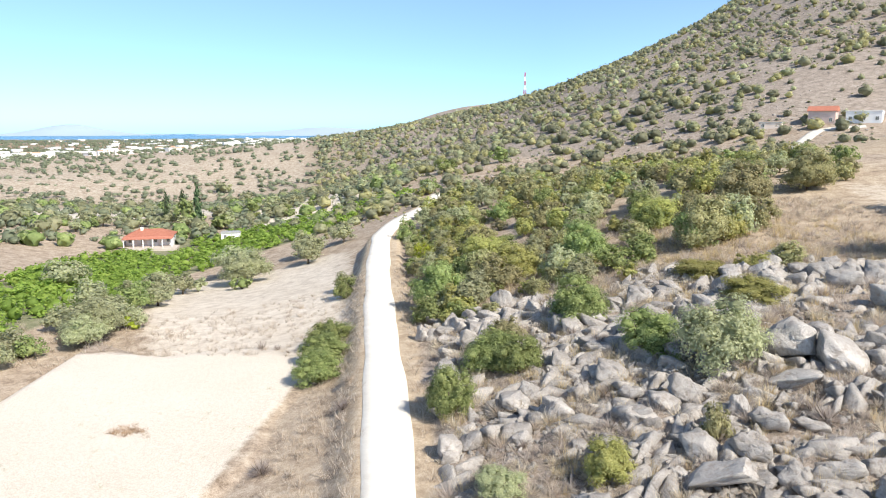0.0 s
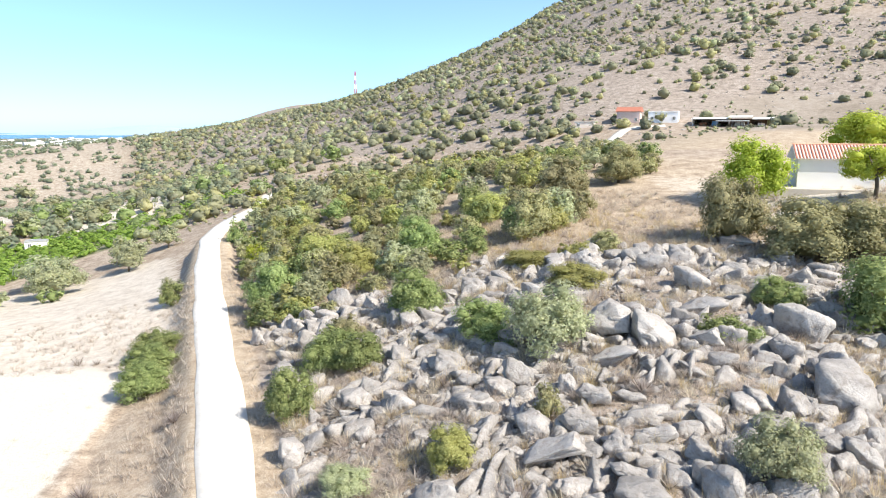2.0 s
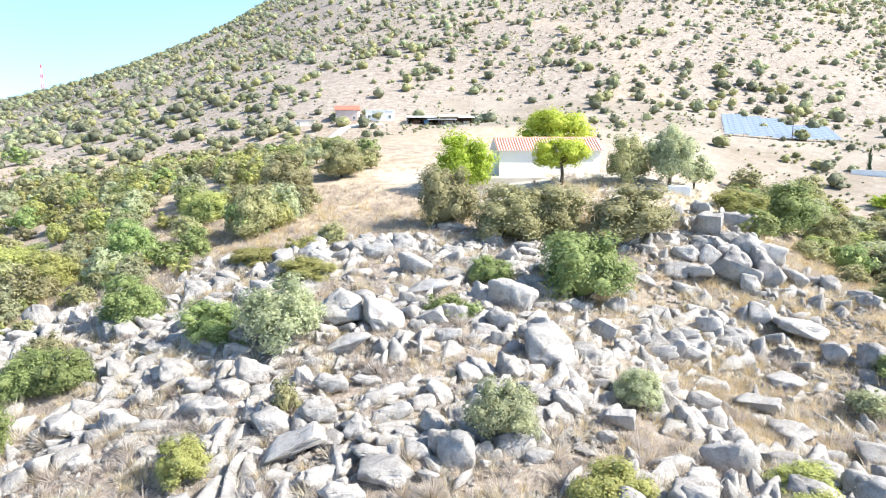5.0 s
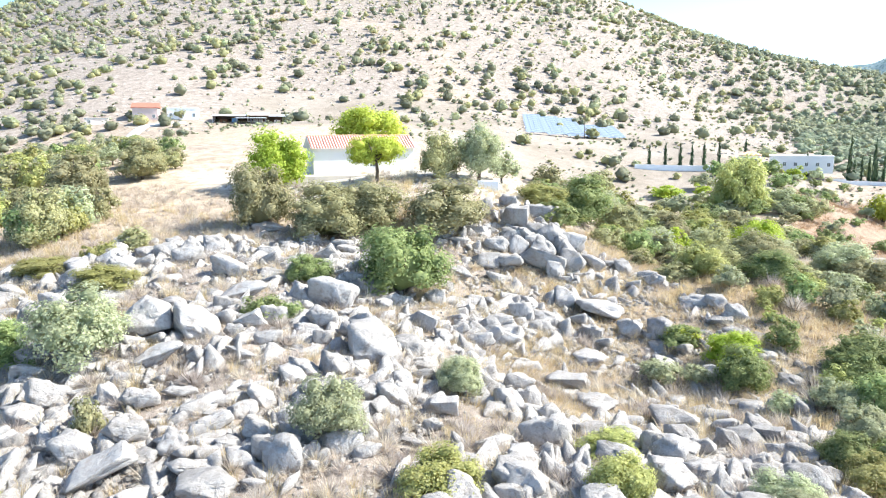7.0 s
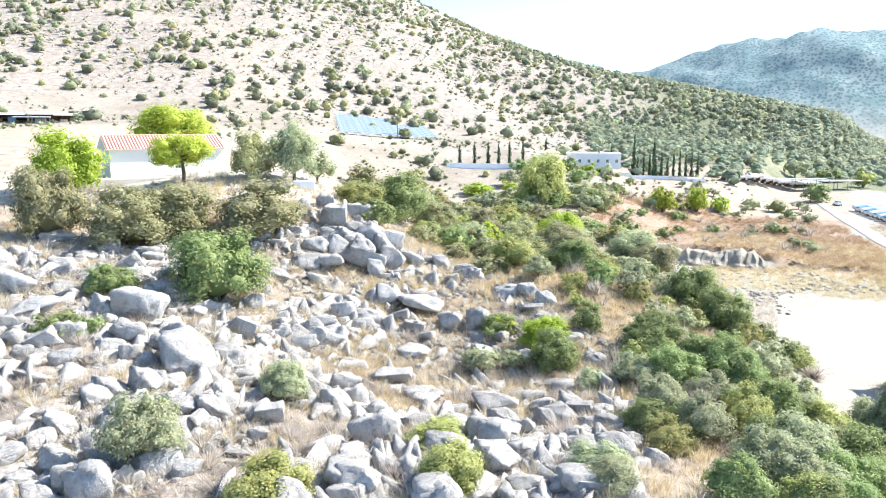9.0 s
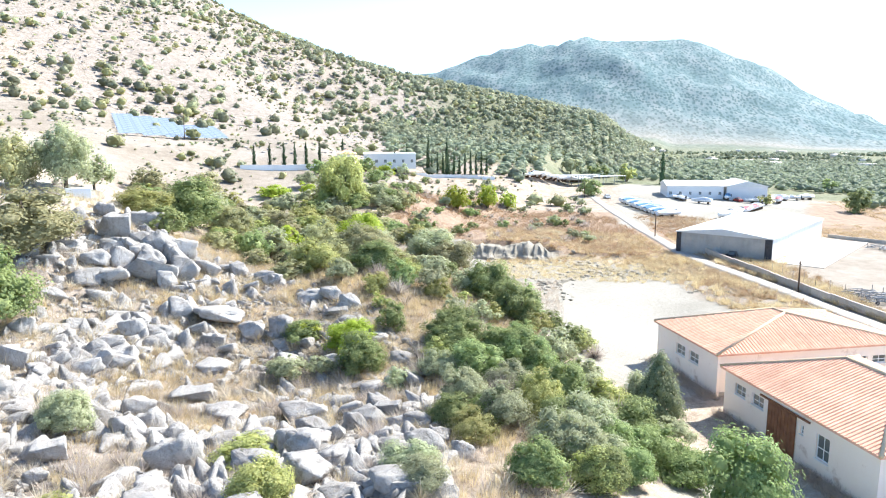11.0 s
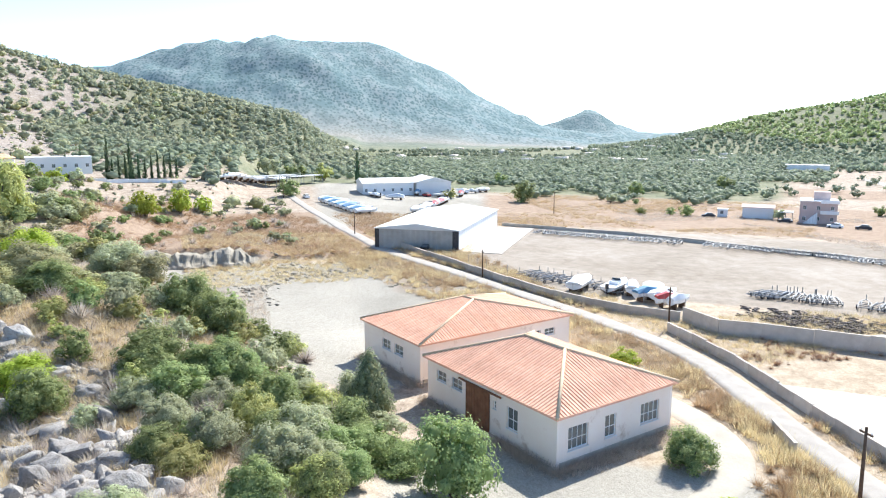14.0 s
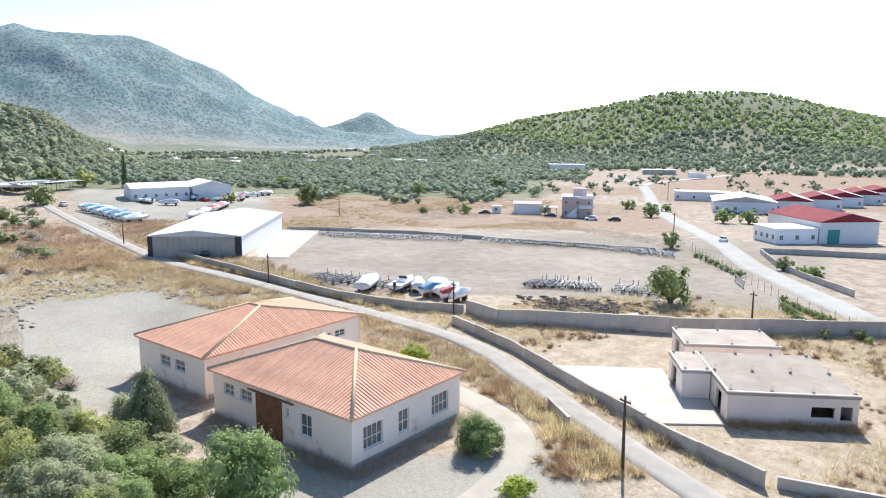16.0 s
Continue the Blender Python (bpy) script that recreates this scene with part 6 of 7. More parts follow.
# ---- plants in their places: x, y, width, height ----
LENTISK_A = [(18.9, 62.7, 5.9, 4.2), (19.5, 58.0, 2.2, 1.6), (4.2, 67.1, 5.4, 3.6), (0.6, 58.8, 4.5, 4.5), (14.4, 74.7, 6.4, 5.2), (-1.8, 88.6, 4.4, 3.4), (-0.5, 94.3, 7.6, 6.6), (-14.0, 76.0, 5.6, 3.6),
             (-14.3, 82.5, 6.0, 3.8), (-14.6, 89.5, 5.8, 3.6), (-16.4, 115.5, 4.2, 4.0), (-42.7, 147.9, 4.3, 3.1), (-8.2, 157.2, 5.0, 5.8), (19.5, 98.3, 7.0, 6.0), (22.4, 90.5, 5.3, 3.3)]
LENTISK_B = [(12.0, 149.0, 5.4, 4.2), (54.7, 52.0, 10.2, 7.8), (47.4, 58.8, 5.3, 3.0), (37.6, 53.7, 3.7, 2.2), (39.1, 51.8, 2.7, 1.9), (104.0, 58.6, 11.5, 8.0), (102.0, 47.0, 6.1, 5.0), (69.5, 27.4, 4.6, 2.3),
             (63.0, 19.1, 4.7, 4.0), (69.1, 11.2, 6.0, 3.9), (88.6, 9.8, 6.2, 5.4), (96.2, 5.1, 6.0, 5.6), (60.8, 8.1, 5.5, 3.5), (64.9, 4.3, 5.6, 4.2), (50.0, 0.3, 3.7, 3.3)]
LENTISK_C = [(45.4, -11.4, 5.8, 6.2), (49.1, -2.9, 3.7, 2.9), (42.6, -2.1, 3.9, 2.9), (40.1, 1.8, 3.7, 3.0), (66.3, 10.9, 4.9, 3.2), (67.2, 6.6, 4.9, 3.3), (46.4, -30.6, 4.2, 3.2), (50.0, 5.3, 3.7, 2.5),
             (48.8, 8.4, 3.6, 2.4), (83.0, 5.9, 6.6, 5.0), (93.7, 7.4, 7.0, 5.0), (1.4, 293.6, 10.0, 6.5), (23.4, 293.4, 8.3, 6.5), (-94.8, 261.3, 7.5, 10.0), (-4.8, 252.8, 8.0, 5.0)]
OLIVE = [(22.9, 56.3, 7.0, 6.0), (3.8, 44.6, 3.4, 2.3), (33.7, 122.2, 6.0, 5.2), (-32.8, 170.4, 7.1, 5.5), (-44.9, 157.3, 11.0, 7.4), (-50.9, 98.3, 7.4, 4.4), (-51.8, 126.2, 6.2, 3.7), (-57.8, 91.7, 4.8, 3.8),
         (-55.3, 114.0, 8.0, 4.1), (28.5, 33.6, 4.6, 4.4), (41.5, 33.6, 3.7, 3.2), (42.6, 34.7, 3.8, 2.6), (61.5, 26.0, 3.9, 2.6), (62.5, 22.8, 2.7, 2.1), (59.7, 10.7, 3.9, 2.7), (44.8, -1.1, 3.4, 3.0),
         (83.4, 27.3, 4.0, 2.7), (37.6, 8.3, 3.1, 1.9), (39.1, 9.3, 3.6, 2.0), (57.2, 4.6, 4.0, 2.8), (46.6, -2.6, 3.5, 2.1)]
JUNIPER = [(18.7, 46.2, 2.3, 3.0), (34.4, 93.8, 8.2, 7.0), (59.4, 116.1, 8.5, 6.9), (70.1, 124.2, 4.5, 3.2), (46.8, 111.9, 10.0, 7.4), (44.5, 99.3, 4.9, 4.8), (43.7, 127.9, 8.3, 5.1), (16.0, 112.9, 4.7, 3.6),
           (55.8, 78.5, 8.6, 8.8), (59.3, 69.6, 10.4, 7.0), (64.6, 67.4, 9.5, 6.8), (71.5, 60.4, 12.5, 7.2), (164.1, 101.9, 10.0, 6.0), (179.1, 94.7, 9.0, 6.0), (113.4, 56.6, 8.4, 5.7), (123.7, 51.8, 9.0, 6.0),
           (108.0, 37.5, 8.1, 6.0), (102.2, 29.7, 8.4, 5.5), (99.2, 15.8, 6.8, 4.8), (92.4, 35.9, 4.4, 4.0)]
OCHRE = [(11.0, 44.4, 3.6, 3.0), (32.0, 71.4, 6.4, 2.6), (2.6, 87.3, 4.4, 3.0), (6.8, 111.2, 8.0, 6.0), (32.6, 108.5, 7.4, 5.2), (10.3, 100.6, 7.0, 4.9), (1.4, 111.9, 7.0, 5.2), (29.2, 25.1, 5.0, 2.8),
         (34.7, 16.6, 4.1, 3.1), (29.9, 81.2, 6.2, 2.2), (41.0, 20.5, 4.4, 2.0)]
LIME = [(-3.4, 126.4, 4.3, 4.6), (-49.2, 107.4, 3.7, 3.0), (114.5, 47.3, 6.8, 5.5), (111.7, 32.1, 7.4, 7.0), (64.0, 19.7, 3.6, 3.0), (70.5, 27.0, 3.5, 1.7), (68.0, 21.5, 5.2, 3.2), (116.7, 34.7, 7.2, 6.8),
        (186.6, 78.9, 10.0, 3.5), (193.9, 28.6, 7.6, 7.3), (208.6, 21.7, 6.6, 7.4), (219.0, 16.7, 5.2, 5.5), (125.6, 27.9, 2.2, 2.0), (68.7, -37.2, 3.5, 2.3), (39.0, -28.9, 2.8, 1.4)]
for kind, spots in (("lentisk", LENTISK_A + LENTISK_B + LENTISK_C), ("olive", OLIVE), ("juniper", JUNIPER), ("ochre", OCHRE), ("lime", LIME)):
    for q in spots:
        plant(kind, *q)
for q in ((78.8, 80.2, 8.6, 6.7), (92.8, 96.7, 13.0, 10.3)):
    plant("pine", *q)
plant("lime", 70.3, 94.2, 10.6, 9.8, "dense sunlit yellow-green pine beside the white house")
for q in ((86.5, 73.5, 7.5, 7.4), (91, 69.5, 8.5, 8.8), (98, 70, 6, 5)):
    plant("juniper" if q[0] < 90 else "olive", *q)
plant("fir", 60.8, -7.9, 4.4, 5.6)
plant("ochre", 163, 52, 12.5, 13.5, "tall pale green eucalyptus with drooping crown")
plant("lentisk", 73.2, -84.6, 6.6, 6.6, "round dark green tree standing in the yard")

# low scrub before the workshop doors
FORE = [(58.5, 0.3, 4.9, 3.7), (50.3, -1.1, 4.7, 3.6), (58.7, -3.4, 4.7, 3.0), (54.8, -5.0, 4.9, 3.3), (61.7, -7.0, 4.2, 4.2), (50.3, -6.3, 4.6, 3.1), (68.8, 1.6, 4.3, 3.8), (52.6, 1.9, 4.0, 4.0), (49.2, -8.3, 4.3, 2.3), (67.1, -2.0, 3.4, 2.4), (77.5, -0.3, 4.3, 3.2), (57.3, -8.7, 3.5, 1.8), (52.1, -10.1, 3.3, 1.7), (48.9, -3.8, 4.0, 2.9), (49.4, 4.5, 3.9, 3.1), (54.4, 2.3, 3.9, 3.0), (45.7, 0.1, 4.4, 3.3), (42.6, -1.8, 3.8, 2.8), (64.3, 3.4, 5.0, 4.0), (52.4, 7.8, 4.0, 3.2), (45.2, -4.2, 3.4, 2.6), (50.9, -2.5, 3.7, 2.5)]
for k, q in enumerate(FORE):
    plant(("lentisk", "olive", "ochre", "lentisk", "olive")[k % 5], *q)
# trees screening the walled garden
for k, q in enumerate(((222, 70, 6, 5), (228, 64, 7, 5.5), (233, 58, 6, 4.5), (240, 54, 5, 4), (216, 76, 6, 4.5), (206, 66, 6, 4), (199, 74, 7, 4.5), (210, 56, 7, 4.5), (190, 70, 6, 4))):
    plant(("olive", "lentisk", "lime")[k % 3], *q)

rnd = random.Random(5)


def scatter(n, a0, a1, r0, r1, keep, low=0.0):
    """Random places between two bearings and distances, where keep(x, y) allows."""
    out = []
    while len(out) < n:
        a, r = radians(rnd.uniform(a0, a1)), math.sqrt(rnd.uniform(r0 * r0, r1 * r1))
        x, y = r * math.sin(a), r * math.cos(a)
        if keep(x, y):
            out.append((x, y))
    return out


def clear_track(x, y, w=4.0):
    return abs(x - float(track_x(y)) - 0.4) > w or y > 245


# scrub belt between the track and the hill, each its own plant
for x, y in scatter(430, -3, 33, 88, 250, lambda x, y: clear_track(x, y, 7) and not (x > 40 and y < 118) and x < 75):
    s = rnd.uniform(2.4, 6.2)
    plant(rnd.choice(["juniper", "ochre", "lentisk", "juniper", "ochre", "olive"]), x, y, s, s * rnd.uniform(0.65, 0.95))
# thicket under the rocks towards the workshops
for x, y in scatter(88, 66, 112, 44, 104, lambda x, y: not (x < 56 and y > 9) and y > -14 + 0.30 * (x - 40) - 1 and x > 34 and not (x > 44 and y < -6) and y < 30 + 0.1 * x and float(rocky(x, y)) < 0.75 and (x > 3.3 * y + 6 or rnd.random() < 0.2)):
    s = rnd.uniform(1.8, 4.0)
    plant(rnd.choice(["lentisk", "olive", "olive", "ochre", "ochre", "dead", "dead", "dead"]), x, y, s, s * rnd.uniform(0.6, 0.85))
for x, y in scatter(175, 57, 82, 92, 192, lambda x, y: y > max(16, hollow_edge(min(x, 150)) + 2) and float(rocky(x, y)) < 0.5 and rnd.random() < 1.1 - 0.7 * float(smooth(150, 205, math.hypot(x, y)))):
    s = rnd.uniform(4.0, 8.0)
    plant(rnd.choice(["juniper", "juniper", "ochre", "lentisk", "olive"]), x, y, s, s * rnd.uniform(0.45, 0.68))
# bushes crowding the upper side of the track
for k in range(46):
    y = rnd.uniform(62, 165)
    x, s = float(track_x(y)) + 0.4 + rnd.uniform(5.2, 13), rnd.uniform(2.2, 4.8)
    plant(rnd.choice(["lentisk", "ochre", "olive", "lentisk", "juniper"]), x, y, s, s * rnd.uniform(0.6, 0.9))
# dry cushions among the rocks
for x, y in scatter(110, -16, 88, 38, 100, lambda x, y: (float(rocky(x, y)) > 0.2 or x < 0) and clear_track(x, y, 3.5) and not (x < -16.5 and y < 88)):
    s = rnd.uniform(1.2, 3.0)
    plant("dead", x, y, s, s * 0.6)

# olives and scrub round the orchard, and grey scrub over the quarry
for x, y in scatter(60, -40, -9, 92, 300, lambda x, y: x < -22 - 0.1 * (y - 90) and float(orchard(x, y)) < 0.6 and (x < -50 and y < 165 or y > 235)):
    s = rnd.uniform(4, 7.5)
    plant("olive" if rnd.random() < 0.7 else "lentisk", x, y, s, s * 0.72)
for x, y in scatter(95, 76, 97, 156, 250, lambda x, y: y > -8):
    s = rnd.uniform(2.2, 5.0)
    plant(rnd.choice(["dead", "lentisk", "olive", "dead"]), x, y, s, s * 0.6)
for x, y in scatter(7, 106, 131, 215, 300, lambda x, y: True):
    s = rnd.uniform(2.5, 6.5)
    plant(rnd.choice(["lentisk", "olive"]), x, y, s, s * 0.8)

plain_far = []
for x, y in scatter(240, -34, -3, 235, 430, lambda x, y: clear_track(x, y, 6)):
    s = rnd.uniform(3, 8)
    plain_far.append((x, y, s, s * rnd.uniform(0.6, 0.9)))
stuff("far_scrub", "grey-green trees scattered on the terraces", "scrub", BUSH, plain_far[::2], LEAF["olive"])
stuff("far_scrub", "green trees scattered on the terraces", "scrub", BUSH, plain_far[1::2], LEAF["lentisk"])

# cypress rows by the walled garden
for k in range(11):
    plant("cypress", 260 + 0.75 * k, 47.5 - 1.95 * k, 1.7, 6.2 + (k * 37 % 5) * 0.4)
for x, y, h in ((258, 48.5, 13), (260.5, 42, 12), (245, 58, 7), (251, 55, 8), (216, 97, 6), (219, 93, 6.5), (221, 89, 7), (223, 86, 6), (225, 83, 6.5), (227, 79, 6.5), (233, 73, 7), (316.6, -42.1, 12.5)):
    plant("cypress", x, y, (1.6 + h * 0.05) * (1.7 if y < 0 else 1.0), h)

# tall trees behind the orchard house, and olives along the edge of the orchard
for x, y, w, h in ((-91, 263, 5.5, 13), (-99, 270, 5, 11), (-106, 272, 5, 10)):
    plant("cypress", x, y, w, h, "tall dark conifer behind the orchard house")
for x, y, w in ((-49.8, 170, 11), (-46, 168, 8), (-35.3, 182.6, 9), (-26.4, 187, 7), (-51.5, 101, 8), (-48.6, 108, 5), (-54.4, 132, 7), (-77, 143, 9), (-17, 122, 4.5), (-113, 411, 9), (-142, 460, 12), (-32.4, 290, 7), (-23.4, 292, 7), (-70, 292, 8)):
    plant("olive", x, y, w, w * 0.72)

# hillside scrub, too many to count
def hill_keep(x, y):
    az_ = math.degrees(math.atan2(x, y))
    thin = max(0.8 * float(zone(x, y, 24, 86, 165, 310, 4, 30)), 0.85 * float(zone(x, y, 64, 92, 215, 390, 4, 25)), 0.3 * float(zone(x, y, 40, 90, 310, 430, 4, 40)))
    dense = float(np.interp(az_, [-10, 14, 26, 45, 62, 76, 90], [1.0, 0.95, 0.72, 0.62, 0.72, 0.85, 1.0]))
    clump = 0.75 + 0.5 * noise.noise((x * 0.012, y * 0.012, 3.3)) + 0.6 * noise.noise((x * 0.04, y * 0.04, 9.3))
    return rnd.random() > thin and rnd.random() < clump * dense


hill = [(x, y, s, s * rnd.uniform(0.62, 0.9)) for x, y in scatter(14500, -10, 90, 215, 900, hill_keep) for s in [2.0 + 4.6 * rnd.random() ** 1.5]]
hill += [(x, y, s, s * rnd.uniform(0.45, 0.8)) for x, y in scatter(6500, -10, 88, 190, 560, lambda x, y: rnd.random() < 0.55 + 0.8 * noise.noise((x * 0.03, y * 0.03, 4.4))) for s in [rnd.uniform(0.7, 2.0)]]
for k, kind in enumerate(("juniper", "hill", "hill", "olive")):
    part_ = [q for i, q in enumerate(hill) if (i % 7) % 4 == k]
    tone_ = ("brown-green", "dark green", "olive-green", "grey-green")[k]
    stuff("hillside_scrub", "low " + tone_ + " scrub high on the dry mountain slope", "scrub", HUMP, [q for q in part_ if math.hypot(q[0], q[1]) > 370 or q[2] <= 2], LEAF[kind])
    stuff("hillside_scrub", "scattered " + tone_ + " scrub dotting the dry mountain slope", "scrub", BUSH, [q for q in part_ if math.hypot(q[0], q[1]) <= 370 and q[2] > 2], LEAF[kind])

# citrus orchard in rows, olive groves of the valley
rows = []
for i in range(44):
    for j in range(46):
        x, y = -150 + 4.4 * i + 0.8 * j, 70 + 4.6 * j + 0.5 * i
        if float(orchard(x, y)) > 0.5 and not (-116 < x < -80 and 208 < y < 236) and rnd.random() < 0.93:
            rows.append((x + rnd.uniform(-0.6, 0.6), y + rnd.uniform(-0.6, 0.6), rnd.uniform(4.8, 6.4), rnd.uniform(2.6, 3.8)))
stuff("citrus_orchard", "dense glossy green citrus orchard in rows", "orchard", [leaf_cloud(q + 40, 84, 0.078, 8, shape="dome") for q in range(4)], rows, LEAF["citrus"])
grove = []
for i in range(110):
    for j in range(110):
        x, y = 120 + 6.0 * i, -560 + 6.4 * j
        a, r = math.degrees(math.atan2(x, y)), math.hypot(x, y)
        if 76 < a < 133 and (280 if a < 89 else 300) + 25 * math.sin(a) < r < (480 if a < 89 else 720) and not (a > 128 and r < 420) and not (89 < a < 111 and r < 335) and rnd.random() < 0.93:
            grove.append((x + rnd.uniform(-1, 1), y + rnd.uniform(-1, 1), rnd.uniform(5.4, 7.2), rnd.uniform(3.0, 4.2)))
stuff("olive_grove", "grey-green olive grove planted in rows across the valley", "olive grove", HUMP, grove, LEAF["far_olive"])
wood = [(x, y, s, s * 0.9) for x, y in scatter(10500, 116, 165, 540, 1250, lambda x, y: rnd.random() < 0.75 + 1.2 * noise.noise((x * 0.008, y * 0.008, 5.0)) - 0.5 * float(smooth(720, 560, math.hypot(x, y)))) for s in [rnd.uniform(3.8, 6.8)]]
# paler yellow-green leaves on higher ground, grey-green below, parted by height and noise
upper_wood = [q for q in wood if gz(q[0], q[1]) + 26 * noise.noise((q[0] * 0.006, q[1] * 0.006, 7.7)) > 20]
stuff("far_wood", "yellow-green pine wood high on the hill across the valley", "wood", HUMP, upper_wood, LEAF["far_pine"])
picked = set(upper_wood)
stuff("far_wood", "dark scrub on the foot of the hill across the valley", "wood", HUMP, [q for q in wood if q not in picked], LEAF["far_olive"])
wood = [(x, y, s, s * 0.85) for x, y in scatter(3600, 66, 99, 400, 900, lambda x, y: rnd.random() < float(smooth(66, 82, math.degrees(math.atan2(x, y))))) for s in [rnd.uniform(4, 7.5)]]
stuff("ridge_wood", "dark maquis on the shoulder of the mountain", "wood", HUMP, wood, LEAF["hill"])
wood = [(x, y, s, s * 0.7) for x, y in scatter(6500, -40, -3, 240, 2500, lambda x, y: rnd.random() < (300 / math.hypot(x, y)) ** 1.6 + 0.12) for s in [rnd.uniform(2.6, 6.0) + 0.001 * y]]
wood += [(x, y, s, s * 0.6) for x, y in scatter(2000, -40, -4, 640, 2600, lambda x, y: noise.noise((x * 0.004, y * 0.004, 1.0)) > -0.15) for s in [rnd.uniform(4, 9)]]
stuff("plain_trees", "olive and scrub trees over the coastal plain", "trees", HUMP, wood, LEAF["far_olive"])

# the cut bank of the hollow: grey marl with upright ribs
v, f = [], []
for i in range(177):
    y = 44 * i / 176
    top = 1.1 + 1.0 * noise.noise((y * 0.2, 5.0, 1.0)) + 0.5 * noise.noise((y * 0.9, 5.0, 1.0)) - 2.2 * (float(smooth(5, 0, y)) + float(smooth(36, 44, y)))
    for j in range(12):
        k = j / 11
        face = 2.6 * noise.noise((y * 0.17, 0.0, 2.0)) + 1.5 * noise.noise((y * 0.5, k * 1.2, 4.0)) + 0.8 * noise.noise((y * 1.5, k * 2.5, 7.0))
        step_ = 0.35 * noise.noise((y * 0.7, k * 5.0, 9.0))
        v.append((145.4 + 4.6 * k ** 1.5 + face * (0.35 + 0.65 * min(1, 2 * k)), y + 0.4 * noise.noise((y, k * 4, 3.0)), -1.75 + (top + 1.75) * (k + 0.1 * math.sin(9 * k)) + step_))
    v.append((156.5, y, top - 0.4))
    if i:
        f += [((i - 1) * 13 + j, i * 13 + j, i * 13 + j + 1, (i - 1) * 13 + j + 1) for j in range(12)]
tagged(new("cut_bank", mesh_of("cut_bank", v, f, CUT)), "steep grey marl bank cut at the edge of the hollow", "earth bank", kind="structure")

# rocks: the largest each on its own, the rest as loose stone
ROCKS = [rock_cloud(s, 2, 20) for s in range(12)]
ROCK_ME = [fast_mesh("boulder", *q, ROCK, False) for q in ROCKS]
BLOCKS = [rock_cloud(s + 60, 0, 12) for s in range(14)]
SMALL = [rock_cloud(s + 30, -1, 9) for s in range(8)]
# ledges and boulders that stand out, nearest first: x, y, width, height to width, dip
LEDGE_A = [(36.1, 12.7, 2.6, 0.43, 0), (32.0, 23.6, 1.5, 0.83, 0), (38.1, 11.6, 1.6, 0.84, 0), (22.6, 33.7, 1.6, 0.83, 0), (39.6, 9.8, 2.2, 1.24, 0), (33.7, 23.0, 2.4, 1.02, 0), (20.6, 35.3, 4.2, 0.51, 5), (38.0, 15.1, 3.7, 0.78, 0), (16.7, 38.1, 1.4, 1.32, 20), (25.0, 33.9, 2.9, 1.00, -15), (29.0, 31.0, 2.3, 0.73, 0), (26.5, 33.4, 1.9, 0.96, -10), (23.2, 36.0, 2.3, 0.74, -20), (20.8, 37.5, 3.3, 0.56, 15), (42.8, 6.6, 2.1, 0.84, -20), (32.5, 30.2, 2.2, 0.40, 0), (17.1, 41.4, 5.3, 0.40, 30), (24.0, 38.3, 2.4, 0.44, 0), (19.7, 41.1, 2.6, 0.47, 20), (45.0, 8.4, 2.2, 0.84, -20)]
LEDGE_B = [(15.3, 43.1, 1.6, 0.84, 0), (21.5, 40.4, 2.2, 0.84, 35), (34.9, 30.7, 1.8, 0.84, -10), (40.1, 24.8, 4.4, 0.79, -10), (23.7, 41.2, 1.6, 0.63, 0), (45.5, 16.1, 2.3, 0.84, -20), (26.7, 40.5, 2.5, 0.75, 15), (25.1, 41.7, 1.8, 0.71, 0), (37.2, 31.9, 3.0, 0.76, 0), (10.0, 48.8, 1.9, 0.57, 0), (28.5, 41.0, 3.0, 0.52, -25), (34.7, 36.6, 2.8, 0.76, -15), (48.1, 15.2, 2.4, 0.96, -15), (45.8, 21.7, 2.9, 0.57, 0), (6.0, 51.1, 1.7, 1.00, 30), (15.4, 49.4, 1.7, 1.00, 0), (2.1, 52.2, 3.0, 0.57, 35), (25.2, 46.1, 2.9, 0.41, 0), (17.7, 49.5, 1.5, 0.85, 0), (44.3, 28.9, 2.5, 0.85, 0)]
LEDGE_C = [(51.0, 13.7, 3.0, 0.67, 0), (32.2, 42.3, 3.0, 0.59, 5), (38.4, 36.8, 2.0, 1.12, 0), (52.0, 12.0, 2.7, 0.56, -15), (21.6, 49.2, 2.0, 1.26, 0), (7.4, 53.6, 1.5, 1.03, 0), (41.4, 37.3, 2.3, 0.62, 15), (18.9, 52.8, 4.4, 0.61, 38), (52.5, 20.9, 4.7, 0.49, -8), (15.1, 54.6, 2.4, 0.74, 0), (9.4, 56.2, 2.1, 0.53, 0), (31.8, 48.1, 3.2, 0.40, 10), (1.7, 57.7, 1.6, 0.49, 0), (40.3, 42.1, 6.6, 0.69, 15), (17.5, 56.0, 1.6, 1.22, 0), (52.0, 27.2, 4.6, 0.47, -10), (26.9, 52.3, 5.3, 0.40, 25), (49.5, 33.0, 2.2, 0.72, 0), (34.6, 48.5, 3.0, 0.68, 10), (38.3, 46.0, 2.2, 1.00, 10)]
